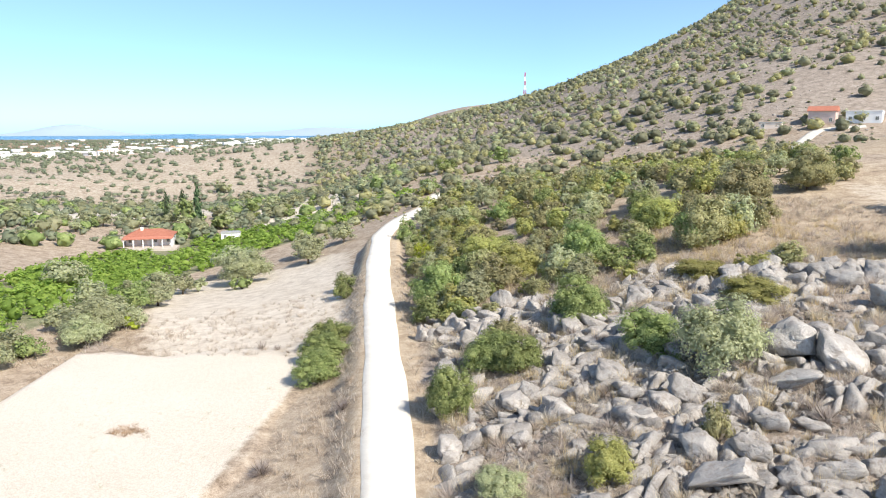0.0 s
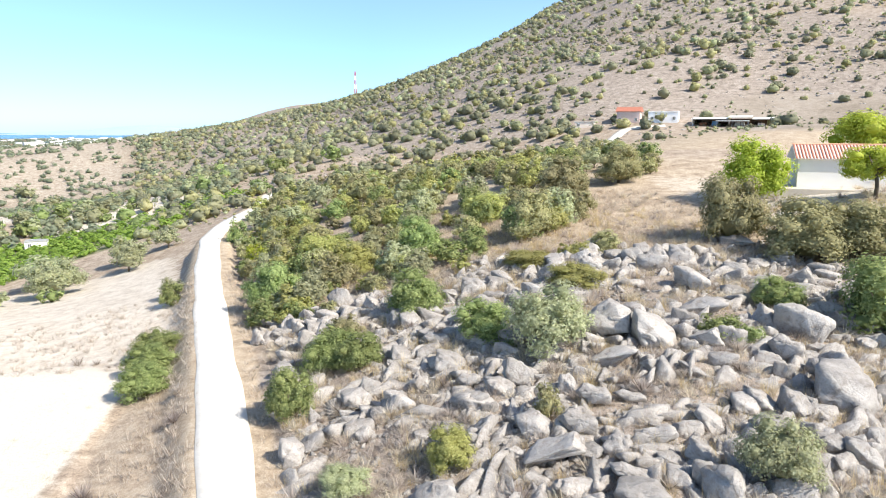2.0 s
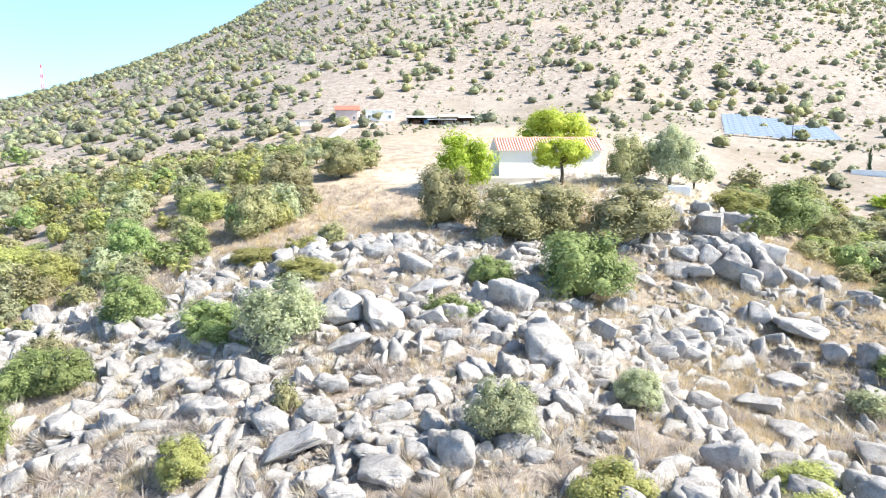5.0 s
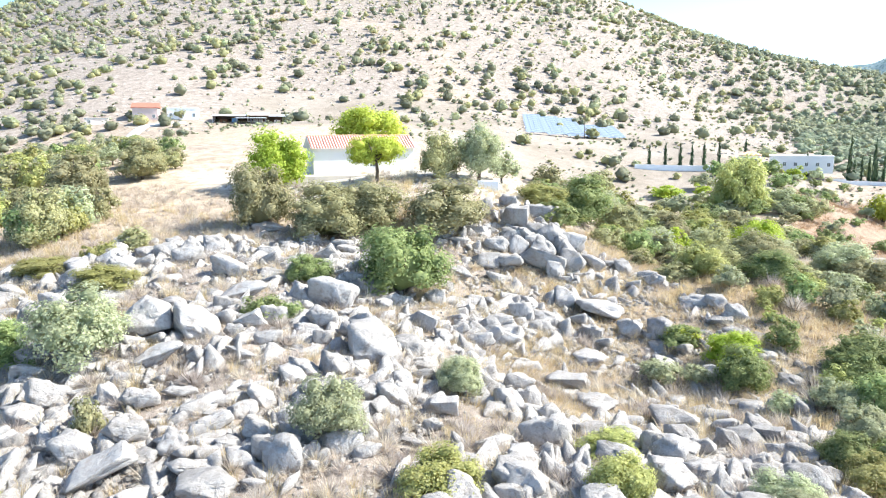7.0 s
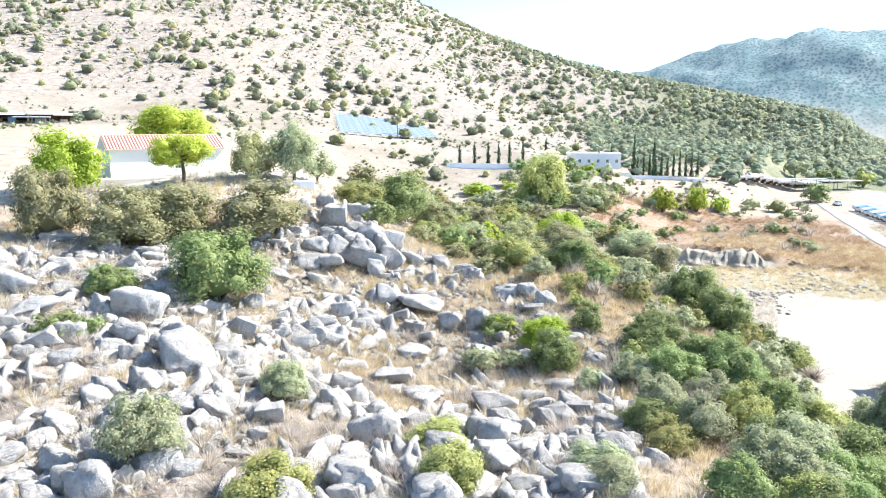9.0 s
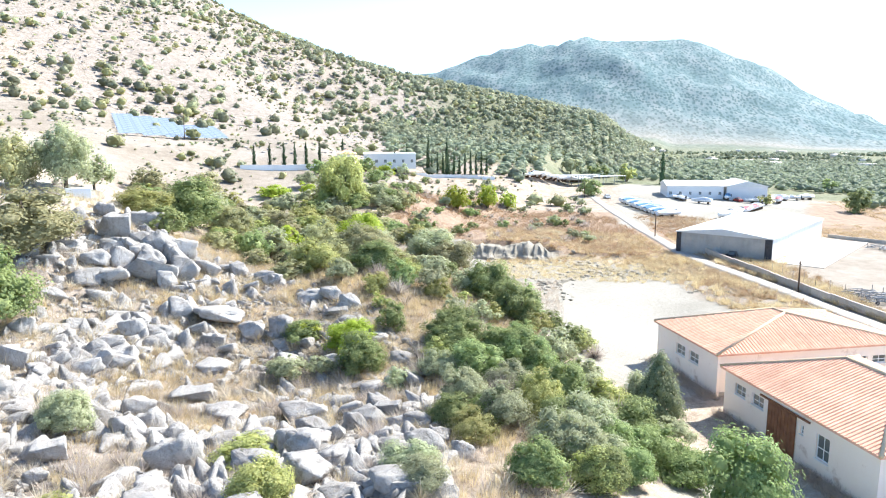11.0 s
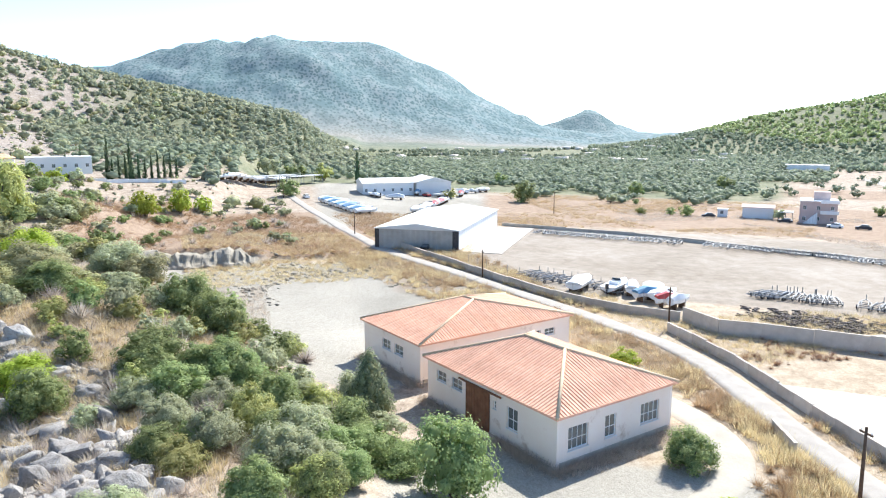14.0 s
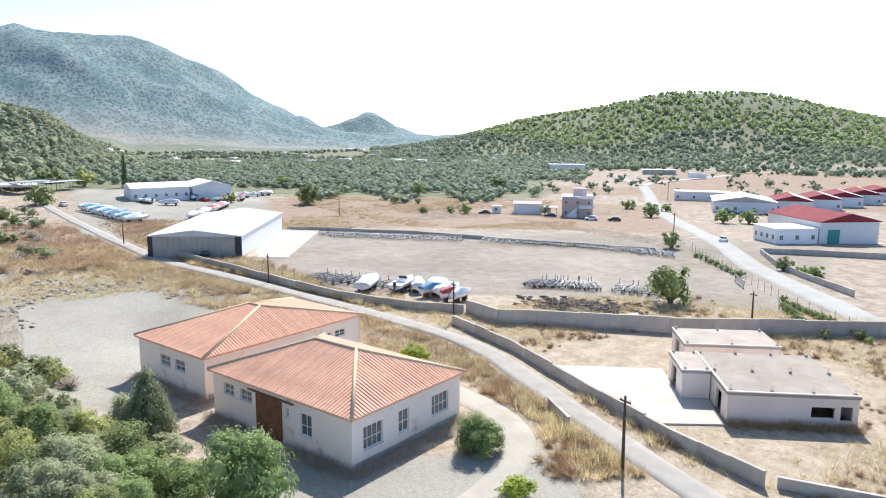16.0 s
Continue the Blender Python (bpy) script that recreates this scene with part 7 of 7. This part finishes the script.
LEDGE_D = [(13.5, 59.8, 2.0, 0.86, 15), (33.5, 51.7, 2.0, 0.88, 0), (38.5, 48.2, 2.8, 0.66, 0), (59.5, 17.7, 3.4, 0.40, -10), (53.8, 31.6, 4.9, 0.42, 0), (31.9, 54.8, 6.8, 0.48, 25), (29.3, 57.6, 5.5, 0.82, 35), (49.7, 42.1, 2.4, 1.00, 0), (44.4, 49.3, 2.7, 0.65, 10), (64.6, 15.4, 2.7, 0.52, 0), (53.2, 40.4, 3.1, 0.76, 10), (64.6, 19.8, 3.4, 0.40, -15), (64.2, 21.9, 2.5, 0.87, 0), (52.9, 42.8, 2.5, 0.74, -15), (18.6, 65.9, 3.1, 0.67, 25), (45.0, 52.3, 5.9, 0.88, 5), (0.3, 69.3, 2.6, 0.73, 10), (61.5, 33.3, 4.4, 0.40, -10), (64.9, 26.7, 3.2, 0.45, -20), (49.6, 49.7, 2.2, 1.03, -20)]
LEDGE_E = [(39.4, 58.8, 5.7, 0.43, 25), (69.3, 19.2, 3.3, 0.40, 0), (18.2, 71.9, 2.7, 0.50, 10), (3.1, 74.5, 4.1, 0.70, 35), (56.5, 48.9, 2.7, 0.89, 20), (22.8, 72.6, 3.4, 0.48, 0), (60.8, 47.0, 2.8, 0.63, 0), (42.2, 65.3, 4.8, 0.76, 15), (74.5, 25.1, 3.2, 0.43, 0), (4.0, 78.8, 3.6, 0.57, 20), (70.7, 37.0, 6.7, 0.40, -12), (-2.2, 81.6, 2.6, 1.03, 20), (64.3, 52.0, 3.7, 0.59, 0), (77.9, 29.1, 3.7, 0.48, -15), (41.5, 72.3, 4.4, 0.66, 10), (49.4, 68.1, 3.4, 0.57, 0), (7.5, 85.2, 3.1, 1.28, 30), (71.3, 50.0, 4.7, 0.56, 0), (69.9, 51.9, 4.6, 0.57, 5), (-1.0, 87.7, 3.2, 0.49, 10)]
LEDGE_F = [(74.5, 47.2, 7.0, 0.51, -20), (77.9, 45.1, 4.0, 0.91, -20), (73.7, 53.3, 4.0, 0.71, 0), (78.6, 51.9, 3.3, 1.30, -10), (55.5, 76.8, 5.0, 0.42, 5), (78.1, 53.8, 3.8, 0.69, 0), (82.3, 57.3, 4.0, 0.82, 10), (89.5, 56.4, 6.5, 0.58, 5)]
LEDGES = LEDGE_A + LEDGE_B + LEDGE_C + LEDGE_D + LEDGE_E + LEDGE_F


def boulder(k, x, y, s, tall, dip, label, sink=0.27):
    """A block set into the slope, its bed dipping across the hill."""
    m = pose(x, y, gz(x, y) + s * tall * sink - 0.1, rnd.uniform(-14, 8), -dip + rnd.uniform(-6, 6), -math.degrees(math.atan2(x, y)) + rnd.uniform(-14, 14) + 180 * (k % 2)) @ Matrix.Diagonal((s * (1 - 2 * (k % 2)) * 0.8, s * 0.74 * (1 - 2 * (k % 2)), s * tall * 1.1, 1))
    thing("boulder", label, "boulder", m, "limestone boulders", data=ROCK_ME[k % len(ROCK_ME)])


for k, (x, y, s, tall, dip) in enumerate(LEDGES):
    boulder(k, x, y, s, tall, dip, "large pale grey limestone outcrop with worn cracked faces" if s > 3.4 else "pale grey limestone boulder with worn cracked faces")


def free_of_ledges(x, y, gap=0.42):
    return all(abs(x - q[0]) > gap * q[2] or abs(y - q[1]) > gap * q[2] for q in LEDGES)


# the crag under the terrace: blocks piled on one another
for k in range(13):
    a, d = k * 2.4, 1.2 + 0.42 * k
    s = rnd.uniform(2.6, 4.6)
    boulder(k + 5, 79.0 + 0.8 * d * math.cos(a), 49.0 + 1.15 * d * math.sin(a), s, rnd.uniform(0.8, 1.15), rnd.gauss(-10, 16), "tall pale limestone block of the crag below the terrace", 0.45 if k < 6 else 0.3)


def stony(x, y):
    """How thickly blocks lie: thick on the ribs of rock, thin on the grassy slope to the east."""
    return (0.62 + 1.25 * noise.noise((x * 0.085, y * 0.085, 1.0))) * (1 - 0.5 * float(zone(x, y, 56, 90, 56, 112, 3, 6)))


spots = []
for x, y in scatter(5400, 0, 84, 34, 110, lambda x, y: float(rocky(x, y)) > 0.3 and clear_track(x, y, 3.4) and rnd.random() < stony(x, y) and free_of_ledges(x, y)):
    spots.append((x, y, 0.5 + 2.4 * rnd.random() ** 2.2))
spots.sort(key=lambda q: -q[2])
for k, (x, y, s) in enumerate(spots[:190]):
    boulder(k, x, y, s * 1.15, rnd.uniform(0.5, 0.95), rnd.gauss(12 if x < y else -8, 14), "weathered grey limestone boulder with cracked worn faces")
rest = [(x, y, s * 1.2, s * rnd.uniform(0.8, 1.35)) for x, y, s in spots[190:]]
for x, y, w, tall, dip in LEDGES:
    for k in range(2 + int(w)):
        a, d, s = rnd.uniform(0, math.tau), rnd.uniform(0.42, 0.68) * w, w * rnd.uniform(0.16, 0.4)
        rest.append((x + d * math.cos(a), y + d * math.sin(a), s * 1.2, s * rnd.uniform(1.0, 1.7)))
stuff("limestone_blocks", "grey limestone blocks strewn over the slope", "rocks", BLOCKS, rest, ROCK, beds=0.45)
pebbles = [(x, y, s, s) for x, y in scatter(11000, 3, 86, 34, 112, lambda x, y: float(rocky(x, y)) > 0.2 and clear_track(x, y, 4) and rnd.random() < 0.35 + stony(x, y)) for s in [0.2 + 0.8 * rnd.random() ** 1.5]]
pebbles += [(x, y, s, s * 0.8) for x, y in scatter(3500, 2, 60, 36, 92, lambda x, y: float(rocky(x, y)) > 0.2 and clear_track(x, y, 3.2)) for s in [0.3 + 0.7 * rnd.random()]]
pebbles += [(x, y, s, s * 0.9) for x, y in scatter(1500, 58, 86, 46, 104, lambda x, y: float(rocky(x, y)) > 0.1 and noise.noise((x * 0.16, y * 0.16, 41.0)) > 0.0) for s in [0.35 + 1.0 * rnd.random() ** 1.6]]
stuff("loose_stones", "broken grey limestone between the boulders", "stones", SMALL, pebbles, ROCK)
# dry thorn cushions and bent straw between the stones
TWIGS = [twig_cloud(s + 300, 96) for s in range(5)]
brush = [(x, y, s, s * rnd.uniform(0.5, 0.75)) for x, y in scatter(3300, -1, 92, 34, 122, lambda x, y: (float(rocky(x, y)) > 0.15 or rnd.random() < 0.35) and clear_track(x, y, 3.6) and y > -10 + 0.3 * (x - 40) and rnd.random() < 0.6 + 0.8 * noise.noise((x * 0.09, y * 0.09, 12.0)) and free_of_ledges(x, y, 0.36)) for s in [1.0 + 2.6 * rnd.random() ** 1.4]]
stuff("dry_brush", "leafless mauve-brown thorn cushions between the stones", "dry brush", TWIGS, brush[::2], LEAF["dead"])
stuff("dry_brush", "dry straw-grey thorn cushions between the stones", "dry brush", TWIGS, brush[1::2], LEAF["straw"])
SHEAF = [grass_cloud(s + 50, 34, 0.55, 0.42) for s in range(4)]
sheaves = [(x, y, s * 0.85, s) for x, y in scatter(3400, 0, 90, 34, 112, lambda x, y: clear_track(x, y, 3.2) and y > -8 + 0.3 * (x - 40) and rnd.random() < 0.45 + 0.9 * noise.noise((x * 0.11, y * 0.11, 21.0)) + 0.25 * float(zone(x, y, 56, 90, 50, 112, 3, 6)) and free_of_ledges(x, y, 0.36)) for s in [rnd.uniform(0.7, 1.7)]]
stuff("tall_grass", "upright bleached dry grass clumps among the boulders", "dry grass", SHEAF, sheaves, LEAF["blonde"])

# trees and hedges along the fields and the valley road
wood = [(x, y, s, s * 0.8) for x, y in scatter(150, 108, 152, 310, 560, lambda x, y: not (x < 176 and y > -150) and not (90 < x < 172 and -330 < y < -140) and rnd.random() < 0.4 + noise.noise((x * 0.015, y * 0.015, 8.0)) and abs(x + y * 0.86 + 16) > 12) for s in [rnd.uniform(3.5, 7.5)]]
stuff("field_trees", "olive trees and bushes scattered along the fields", "trees", LIGHT, wood, LEAF["far_olive"])
for x, y, w in ((176, -202, 4), (167, -184, 6), (190, -197, 5), (144, -191, 6), (139, -197, 6), (112, -130, 5), (82.5, -127.5, 3.4), (77, -125.5, 3.0), (74, -124.5, 3.2)):
    plant("lentisk", x, y, w, w * 0.8, "rounded green roadside tree" if w > 4 else "clipped green bush by the roadside wall")
for (ax, ay), (bx, by), n in (((101, -125), (82, -113.5), 9), ((65, -100.5), (46, -89), 13), ((62, -96), (50, -86.5), 9)):
    for k in range(n):
        f = k / (n - 1)
        plant("lentisk", ax + (bx - ax) * f, ay + (by - ay) * f, rnd.uniform(1.1, 1.9), rnd.uniform(0.9, 1.5), "small round young tree planted in a row")
fence = thing("road_fence", "thin wire fence between the yard and the valley road", "fence")
pts = [(106.8, -130.8), (78.4, -110.2), (64.1, -99.8), (40.9, -89.0)]
for p, q in zip(pts, pts[1:]):
    n = int(math.hypot(q[0] - p[0], q[1] - p[1]) / 2.6)
    for k in range(n):
        x, y = p[0] + (q[0] - p[0]) * k / n, p[1] + (q[1] - p[1]) * k / n
        part("post", Geo().tube([(x, y, gz(x, y) - 0.3), (x, y, gz(x, y) + 1.8)], 0.04, 4).mesh("post", STEEL), fence)
for x, y, w, h, kind in ((267, -10, 9, 6.5, "lentisk"), (329, -4, 10, 8, "olive"), (323, -28, 9, 8, "ochre"), (340, -16, 9, 7, "lentisk"), (251.5, -95.5, 9, 8, "lentisk"), (268, -152, 6.5, 6, "lentisk"), (262, -70, 5, 4, "ochre"), (326, -112, 7, 6, "lentisk"), (285, -206, 9, 7, "lentisk")):
    plant(kind, x, y, w, h, "round dark green tree standing by the yards")
tufts = [(x, y, s * 1.2, s * 0.5) for x, y in scatter(2600, 118, 146, 118, 260, lambda x, y: abs(x + y * 0.86 + 16) > 12 and not (95 < x < 178 and -300 < y < -140) and not (76 < x < 190 and y > -118 - 0.1 * x) and noise.noise((x * 0.06, y * 0.06, 18.0)) > -0.15) for s in [rnd.uniform(0.6, 1.7)]]
stuff("dry_grass", "low dry grass on the plots along the valley road", "dry grass", [grass_cloud(s + 80, 12) for s in range(3)], tufts, LEAF["straw"])
# plain between the groves and the far mountain
wood = [(x, y, s, s * 0.8) for x, y in scatter(1500, 88, 124, 560, 1000, lambda x, y: noise.noise((x * 0.01, y * 0.01, 2.0)) > -0.1) for s in [rnd.uniform(4, 7)]]
stuff("valley_trees", "scattered trees and hedges on the red valley soil", "trees", HUMP, wood, LEAF["far_olive"])
chips = [(x, y, s, s) for x, y in scatter(5000, -6, 80, 230, 640, lambda x, y: noise.noise((x * 0.03, y * 0.03, 6.0)) > -0.05) for s in [rnd.uniform(0.7, 2.2)]]
stuff("hillside_stones", "pale limestone scattered over the mountain slope", "stones", [rock_cloud(s + 90, -1, 8, 0.6) for s in range(3)], chips, ROCK)

def lane_gap(x, y, way=LANE):
    """Metres to the middle of the lane, or of another way."""
    best = 99.0
    for (ax, ay), (bx, by) in zip(way, way[1:]):
        dx, dy = bx - ax, by - ay
        k = min(1, max(0, ((x - ax) * dx + (y - ay) * dy) / (dx * dx + dy * dy)))
        best = min(best, math.hypot(x - ax - k * dx, y - ay - k * dy))
    return best


# dry grass
TUFT = [grass_cloud(s, 21, 0.55, 0.6) for s in range(4)]
tufts = [(x, y, s, s * 0.8) for x, y in scatter(13500, -34, 90, 36, 125, lambda x, y: not (x < -16.5 + 0.1 * (y - 60) and y < 86) and not (x > 60 and y > 58 and math.hypot(x, y) > 97 and y < 118) and clear_track(x, y, 2.6) and rnd.random() < (1.0 if x > -14 else 0.3) and rnd.random() < 0.55 + 0.45 * (noise.noise((x * 0.1, y * 0.1, 2.0)) > 0)) for s in [rnd.uniform(0.6, 1.4)]]
stuff("dry_grass", "straw-coloured dry grass tufts among the stones", "dry grass", TUFT, tufts, LEAF["straw"])
tufts = [(x, y, s, s * 0.7) for x, y in scatter(9000, 84, 160, 46, 180, lambda x, y: max(float(zone(x, y, 104, 160, 56, 112, 3, 6)), float(zone(x, y, 84, 106, 128, 180, 2, 4))) > 0.3 and not (38 < x < 86 and -42 < y < -8) and lane_gap(x, y) > 2.5 and not (30 < x < 66 and -78 < y < -46) and not (x > 84 and y < -52)) for s in [rnd.uniform(0.5, 1.4)]]
stuff("dry_grass", "pale blonde dry grass on the banks of the lane", "dry grass", TUFT, tufts, LEAF["blonde"])
tufts = [(x, y, s, s * 0.6) for x, y in scatter(5200, 76, 103, 150, 222, lambda x, y: lane_gap(x, y) > 3 and rnd.random() < 0.5 + noise.noise((x * 0.08, y * 0.08, 4.0))) for s in [rnd.uniform(0.8, 2.0)]]
stuff("dry_grass", "russet dry grass on the field above the quarry", "dry grass", TUFT, tufts, LEAF["russet"])
tufts = [(x, y, s * 1.3, s * 0.5) for x, y in scatter(3000, 97, 132, 196, 300, lambda x, y: lane_gap(x, y) > 3 and not (x > 215 and y > -95) and not (y < -105 and x < 215 and x > 170) and abs(x + y * 0.86 + 16) > 14 and rnd.random() < 0.5 + noise.noise((x * 0.05, y * 0.05, 14.0))) for s in [rnd.uniform(0.9, 2.0)]]
stuff("dry_grass", "low brown dry grass on the field behind the yard", "dry grass", TUFT, tufts, LEAF["russet"])
tufts = [(x, y, s * 1.2, s * 0.8) for x, y in scatter(5000, 40, 88, 48, 104, lambda x, y: rnd.random() < 0.35 + float(zone(x, y, 55, 88, 56, 104, 3, 6)) and rnd.random() < 0.5 + noise.noise((x * 0.13, y * 0.13, 6.0))) for s in [rnd.uniform(0.6, 1.5)]]
stuff("dry_grass", "blonde dry grass covering the bare slope", "dry grass", TUFT, tufts, LEAF["blonde"])
tufts = []
while len(tufts) < 4200:
    x, y = rnd.uniform(38, 150), rnd.uniform(-50, -16)
    d = lane_gap(x, y)
    if 2.2 < d < 15 and y > -47 + 0.02 * x and rnd.random() < 1.15 - d / 15 + 0.8 * noise.noise((x * 0.15, y * 0.15, 1.0)) and not (47 < x < 84 and -35 < y) and not (38 < x < 64 and -38.6 < y):
        s = rnd.uniform(0.5, 1.5)
        tufts.append((x, y, s * 1.1, s * 0.75))
stuff("dry_grass", "golden dry grass clumps on the bank beside the lane", "dry grass", TUFT, tufts, LEAF["blonde"])
for k in range(2600):
    x, y = rnd.uniform(33, 58), rnd.uniform(-43, -30)
    if lane_gap(x, y) > 1.9 and lane_gap(x, y, DRIVE) > 1.7 and y > -43 + max(0, 40 - x) * 0.2 and y < -36.6 + 1.45 * max(0, 47 - x) * 0.5 and x > 62 + y * 0.62 - 2 and noise.noise((x * 0.25, y * 0.25, 8.0)) > -0.25:
        s = rnd.uniform(0.5, 1.3)
        tufts.append((x, y, s * 1.1, s * 0.75))
clumps = [(x, y, s, s * 0.85) for x, y, w, h in tufts[::3] for s in [rnd.uniform(0.8, 1.7)] if noise.noise((x * 0.2, y * 0.2, 33.0)) > -0.1]
stuff("tall_grass", "golden dry grass clumps standing on the bank", "dry grass", SHEAF, clumps, LEAF["blonde"])
bushes = [(x, y, s, s * rnd.uniform(0.5, 0.75)) for x, y, w, h in tufts[::4] for s in [rnd.uniform(0.9, 2.6)] if noise.noise((x * 0.12, y * 0.12, 14.0)) > -0.05]
stuff("dry_brush", "russet dry thistles and thorn on the bank beside the lane", "dry brush", TWIGS, bushes, LEAF["russet"])
bushes = [(x, y, s, s * rnd.uniform(0.4, 0.7)) for x, y in scatter(700, 84, 106, 112, 185, lambda x, y: lane_gap(x, y) > 3 and float(zone(x, y, 70, 104, 70, 142, 2, 5)) * (y < hollow_edge(x) - 2) < 0.5 and rnd.random() < 0.5 + 0.9 * noise.noise((x * 0.09, y * 0.09, 17.0))) for s in [rnd.uniform(1.0, 2.8)]]
stuff("dry_brush", "brown and golden dry brush on the rough ground by the quarry", "dry brush", TWIGS, bushes[::2], LEAF["russet"])
stuff("dry_brush", "pale dry brush on the rough ground by the quarry", "dry brush", TWIGS, bushes[1::2], LEAF["blonde"])
heaps = [(x, y, s, s * 0.6) for x, y in scatter(600, 88, 104, 118, 175, lambda x, y: lane_gap(x, y) > 4 and noise.noise((x * 0.1, y * 0.1, 27.0)) > 0.12) for s in [rnd.uniform(0.4, 1.5)]]
stuff("rubble", "dark earth and stone heaps on the rough ground", "rubble", SMALL, heaps, CUT)
stones = [(rnd.uniform(112, 150), rnd.uniform(-2, 24), s, s * 0.7) for k in range(420) for s in [rnd.uniform(0.2, 1.1)]]
stuff("rubble", "grey marl rubble fallen below the cut bank", "rubble", SMALL, stones, CUT)
tufts = []
for k in range(900):
    u = rnd.uniform(-0.8, 20)
    for px, py, ax, L in ((48.5, -20.4, 0, 17.9), (48.5, -20.4, 1, 13.6), (69.1, -14.4, 0, 11.9)):
        if u < L and rnd.random() < 0.45:
            o = 0.3 + abs(rnd.gauss(0, 0.7))
            lx, ly = (u, o) if ax == 0 else (-o, -u)
            if ax == 0 and px < 50 and 7.5 < u < 12:
                continue
            c_, s_ = math.cos(radians(20)), math.sin(radians(20))
            h = rnd.uniform(0.4, 1.1)
            tufts.append((px + lx * c_ - ly * s_, py + lx * s_ + ly * c_, h, h * 0.8))
stuff("weeds", "dry brown weeds along the foot of the workshop walls", "weeds", TUFT, tufts, LEAF["straw"])
tufts = [(x, y, s, s * 0.7) for x, y in [(rnd.uniform(26, 74), rnd.uniform(-82, -46)) for k in range(1500)] if lane_gap(x, y) > 3.5 and noise.noise((x * 0.2, y * 0.2, 3.0)) > 0.05 and not (32 < x < 64 and -74 < y < -50) for s in [rnd.uniform(0.4, 1.1)]]
stuff("dry_grass", "dry grass patches round the unfinished building", "dry grass", TUFT, tufts, LEAF["blonde"])
brush = [(x, y, s, s * rnd.uniform(0.45, 0.7)) for x, y in [(rnd.uniform(16, 76), rnd.uniform(-92, -44)) for k in range(1500)] if lane_gap(x, y) > 4.5 and noise.noise((x * 0.13, y * 0.13, 23.0)) > 0.0 and not (28 < x < 64 and -74 < y < -44 and not (x < 36 and y < -62)) for s in [rnd.uniform(0.7, 2.2)]]
stuff("dry_brush", "brown dry thistles on the plots beside the unfinished building", "dry brush", TWIGS, brush, LEAF["russet"])
skirt = [(39.6 + lx * -0.6115 + ly * 0.7912, -53.0 + lx * -0.7912 + ly * -0.6115, h, h * 0.9) for lx, ly in [(rnd.uniform(0, 11.4), -0.35 - abs(rnd.gauss(0, 0.5))) for k in range(150)] for h in [rnd.uniform(0.5, 1.2)]]
stuff("weeds", "dark dry weeds along the foot of the unfinished building", "weeds", TUFT, skirt, LEAF["russet"])
# weeds and debris on the levelled lot
tufts = [(x, y, s, s * 0.4) for x, y in scatter(46, -40, -14, 50, 84, lambda x, y: x < -18) for s in [rnd.uniform(0.35, 0.8)]]
stuff("weeds", "small flat weeds dotted over the levelled lot", "weeds", TUFT, tufts, LEAF["olive"])
pile = [(-29.8 + rnd.gauss(0, 0.9), 63.2 + rnd.gauss(0, 0.6), rnd.uniform(0.3, 0.8), rnd.uniform(0.2, 0.5)) for k in range(70)]
stuff("brush_heap", "heap of dry brown brushwood on the lot", "brush heap", TUFT, pile, LEAF["russet"])
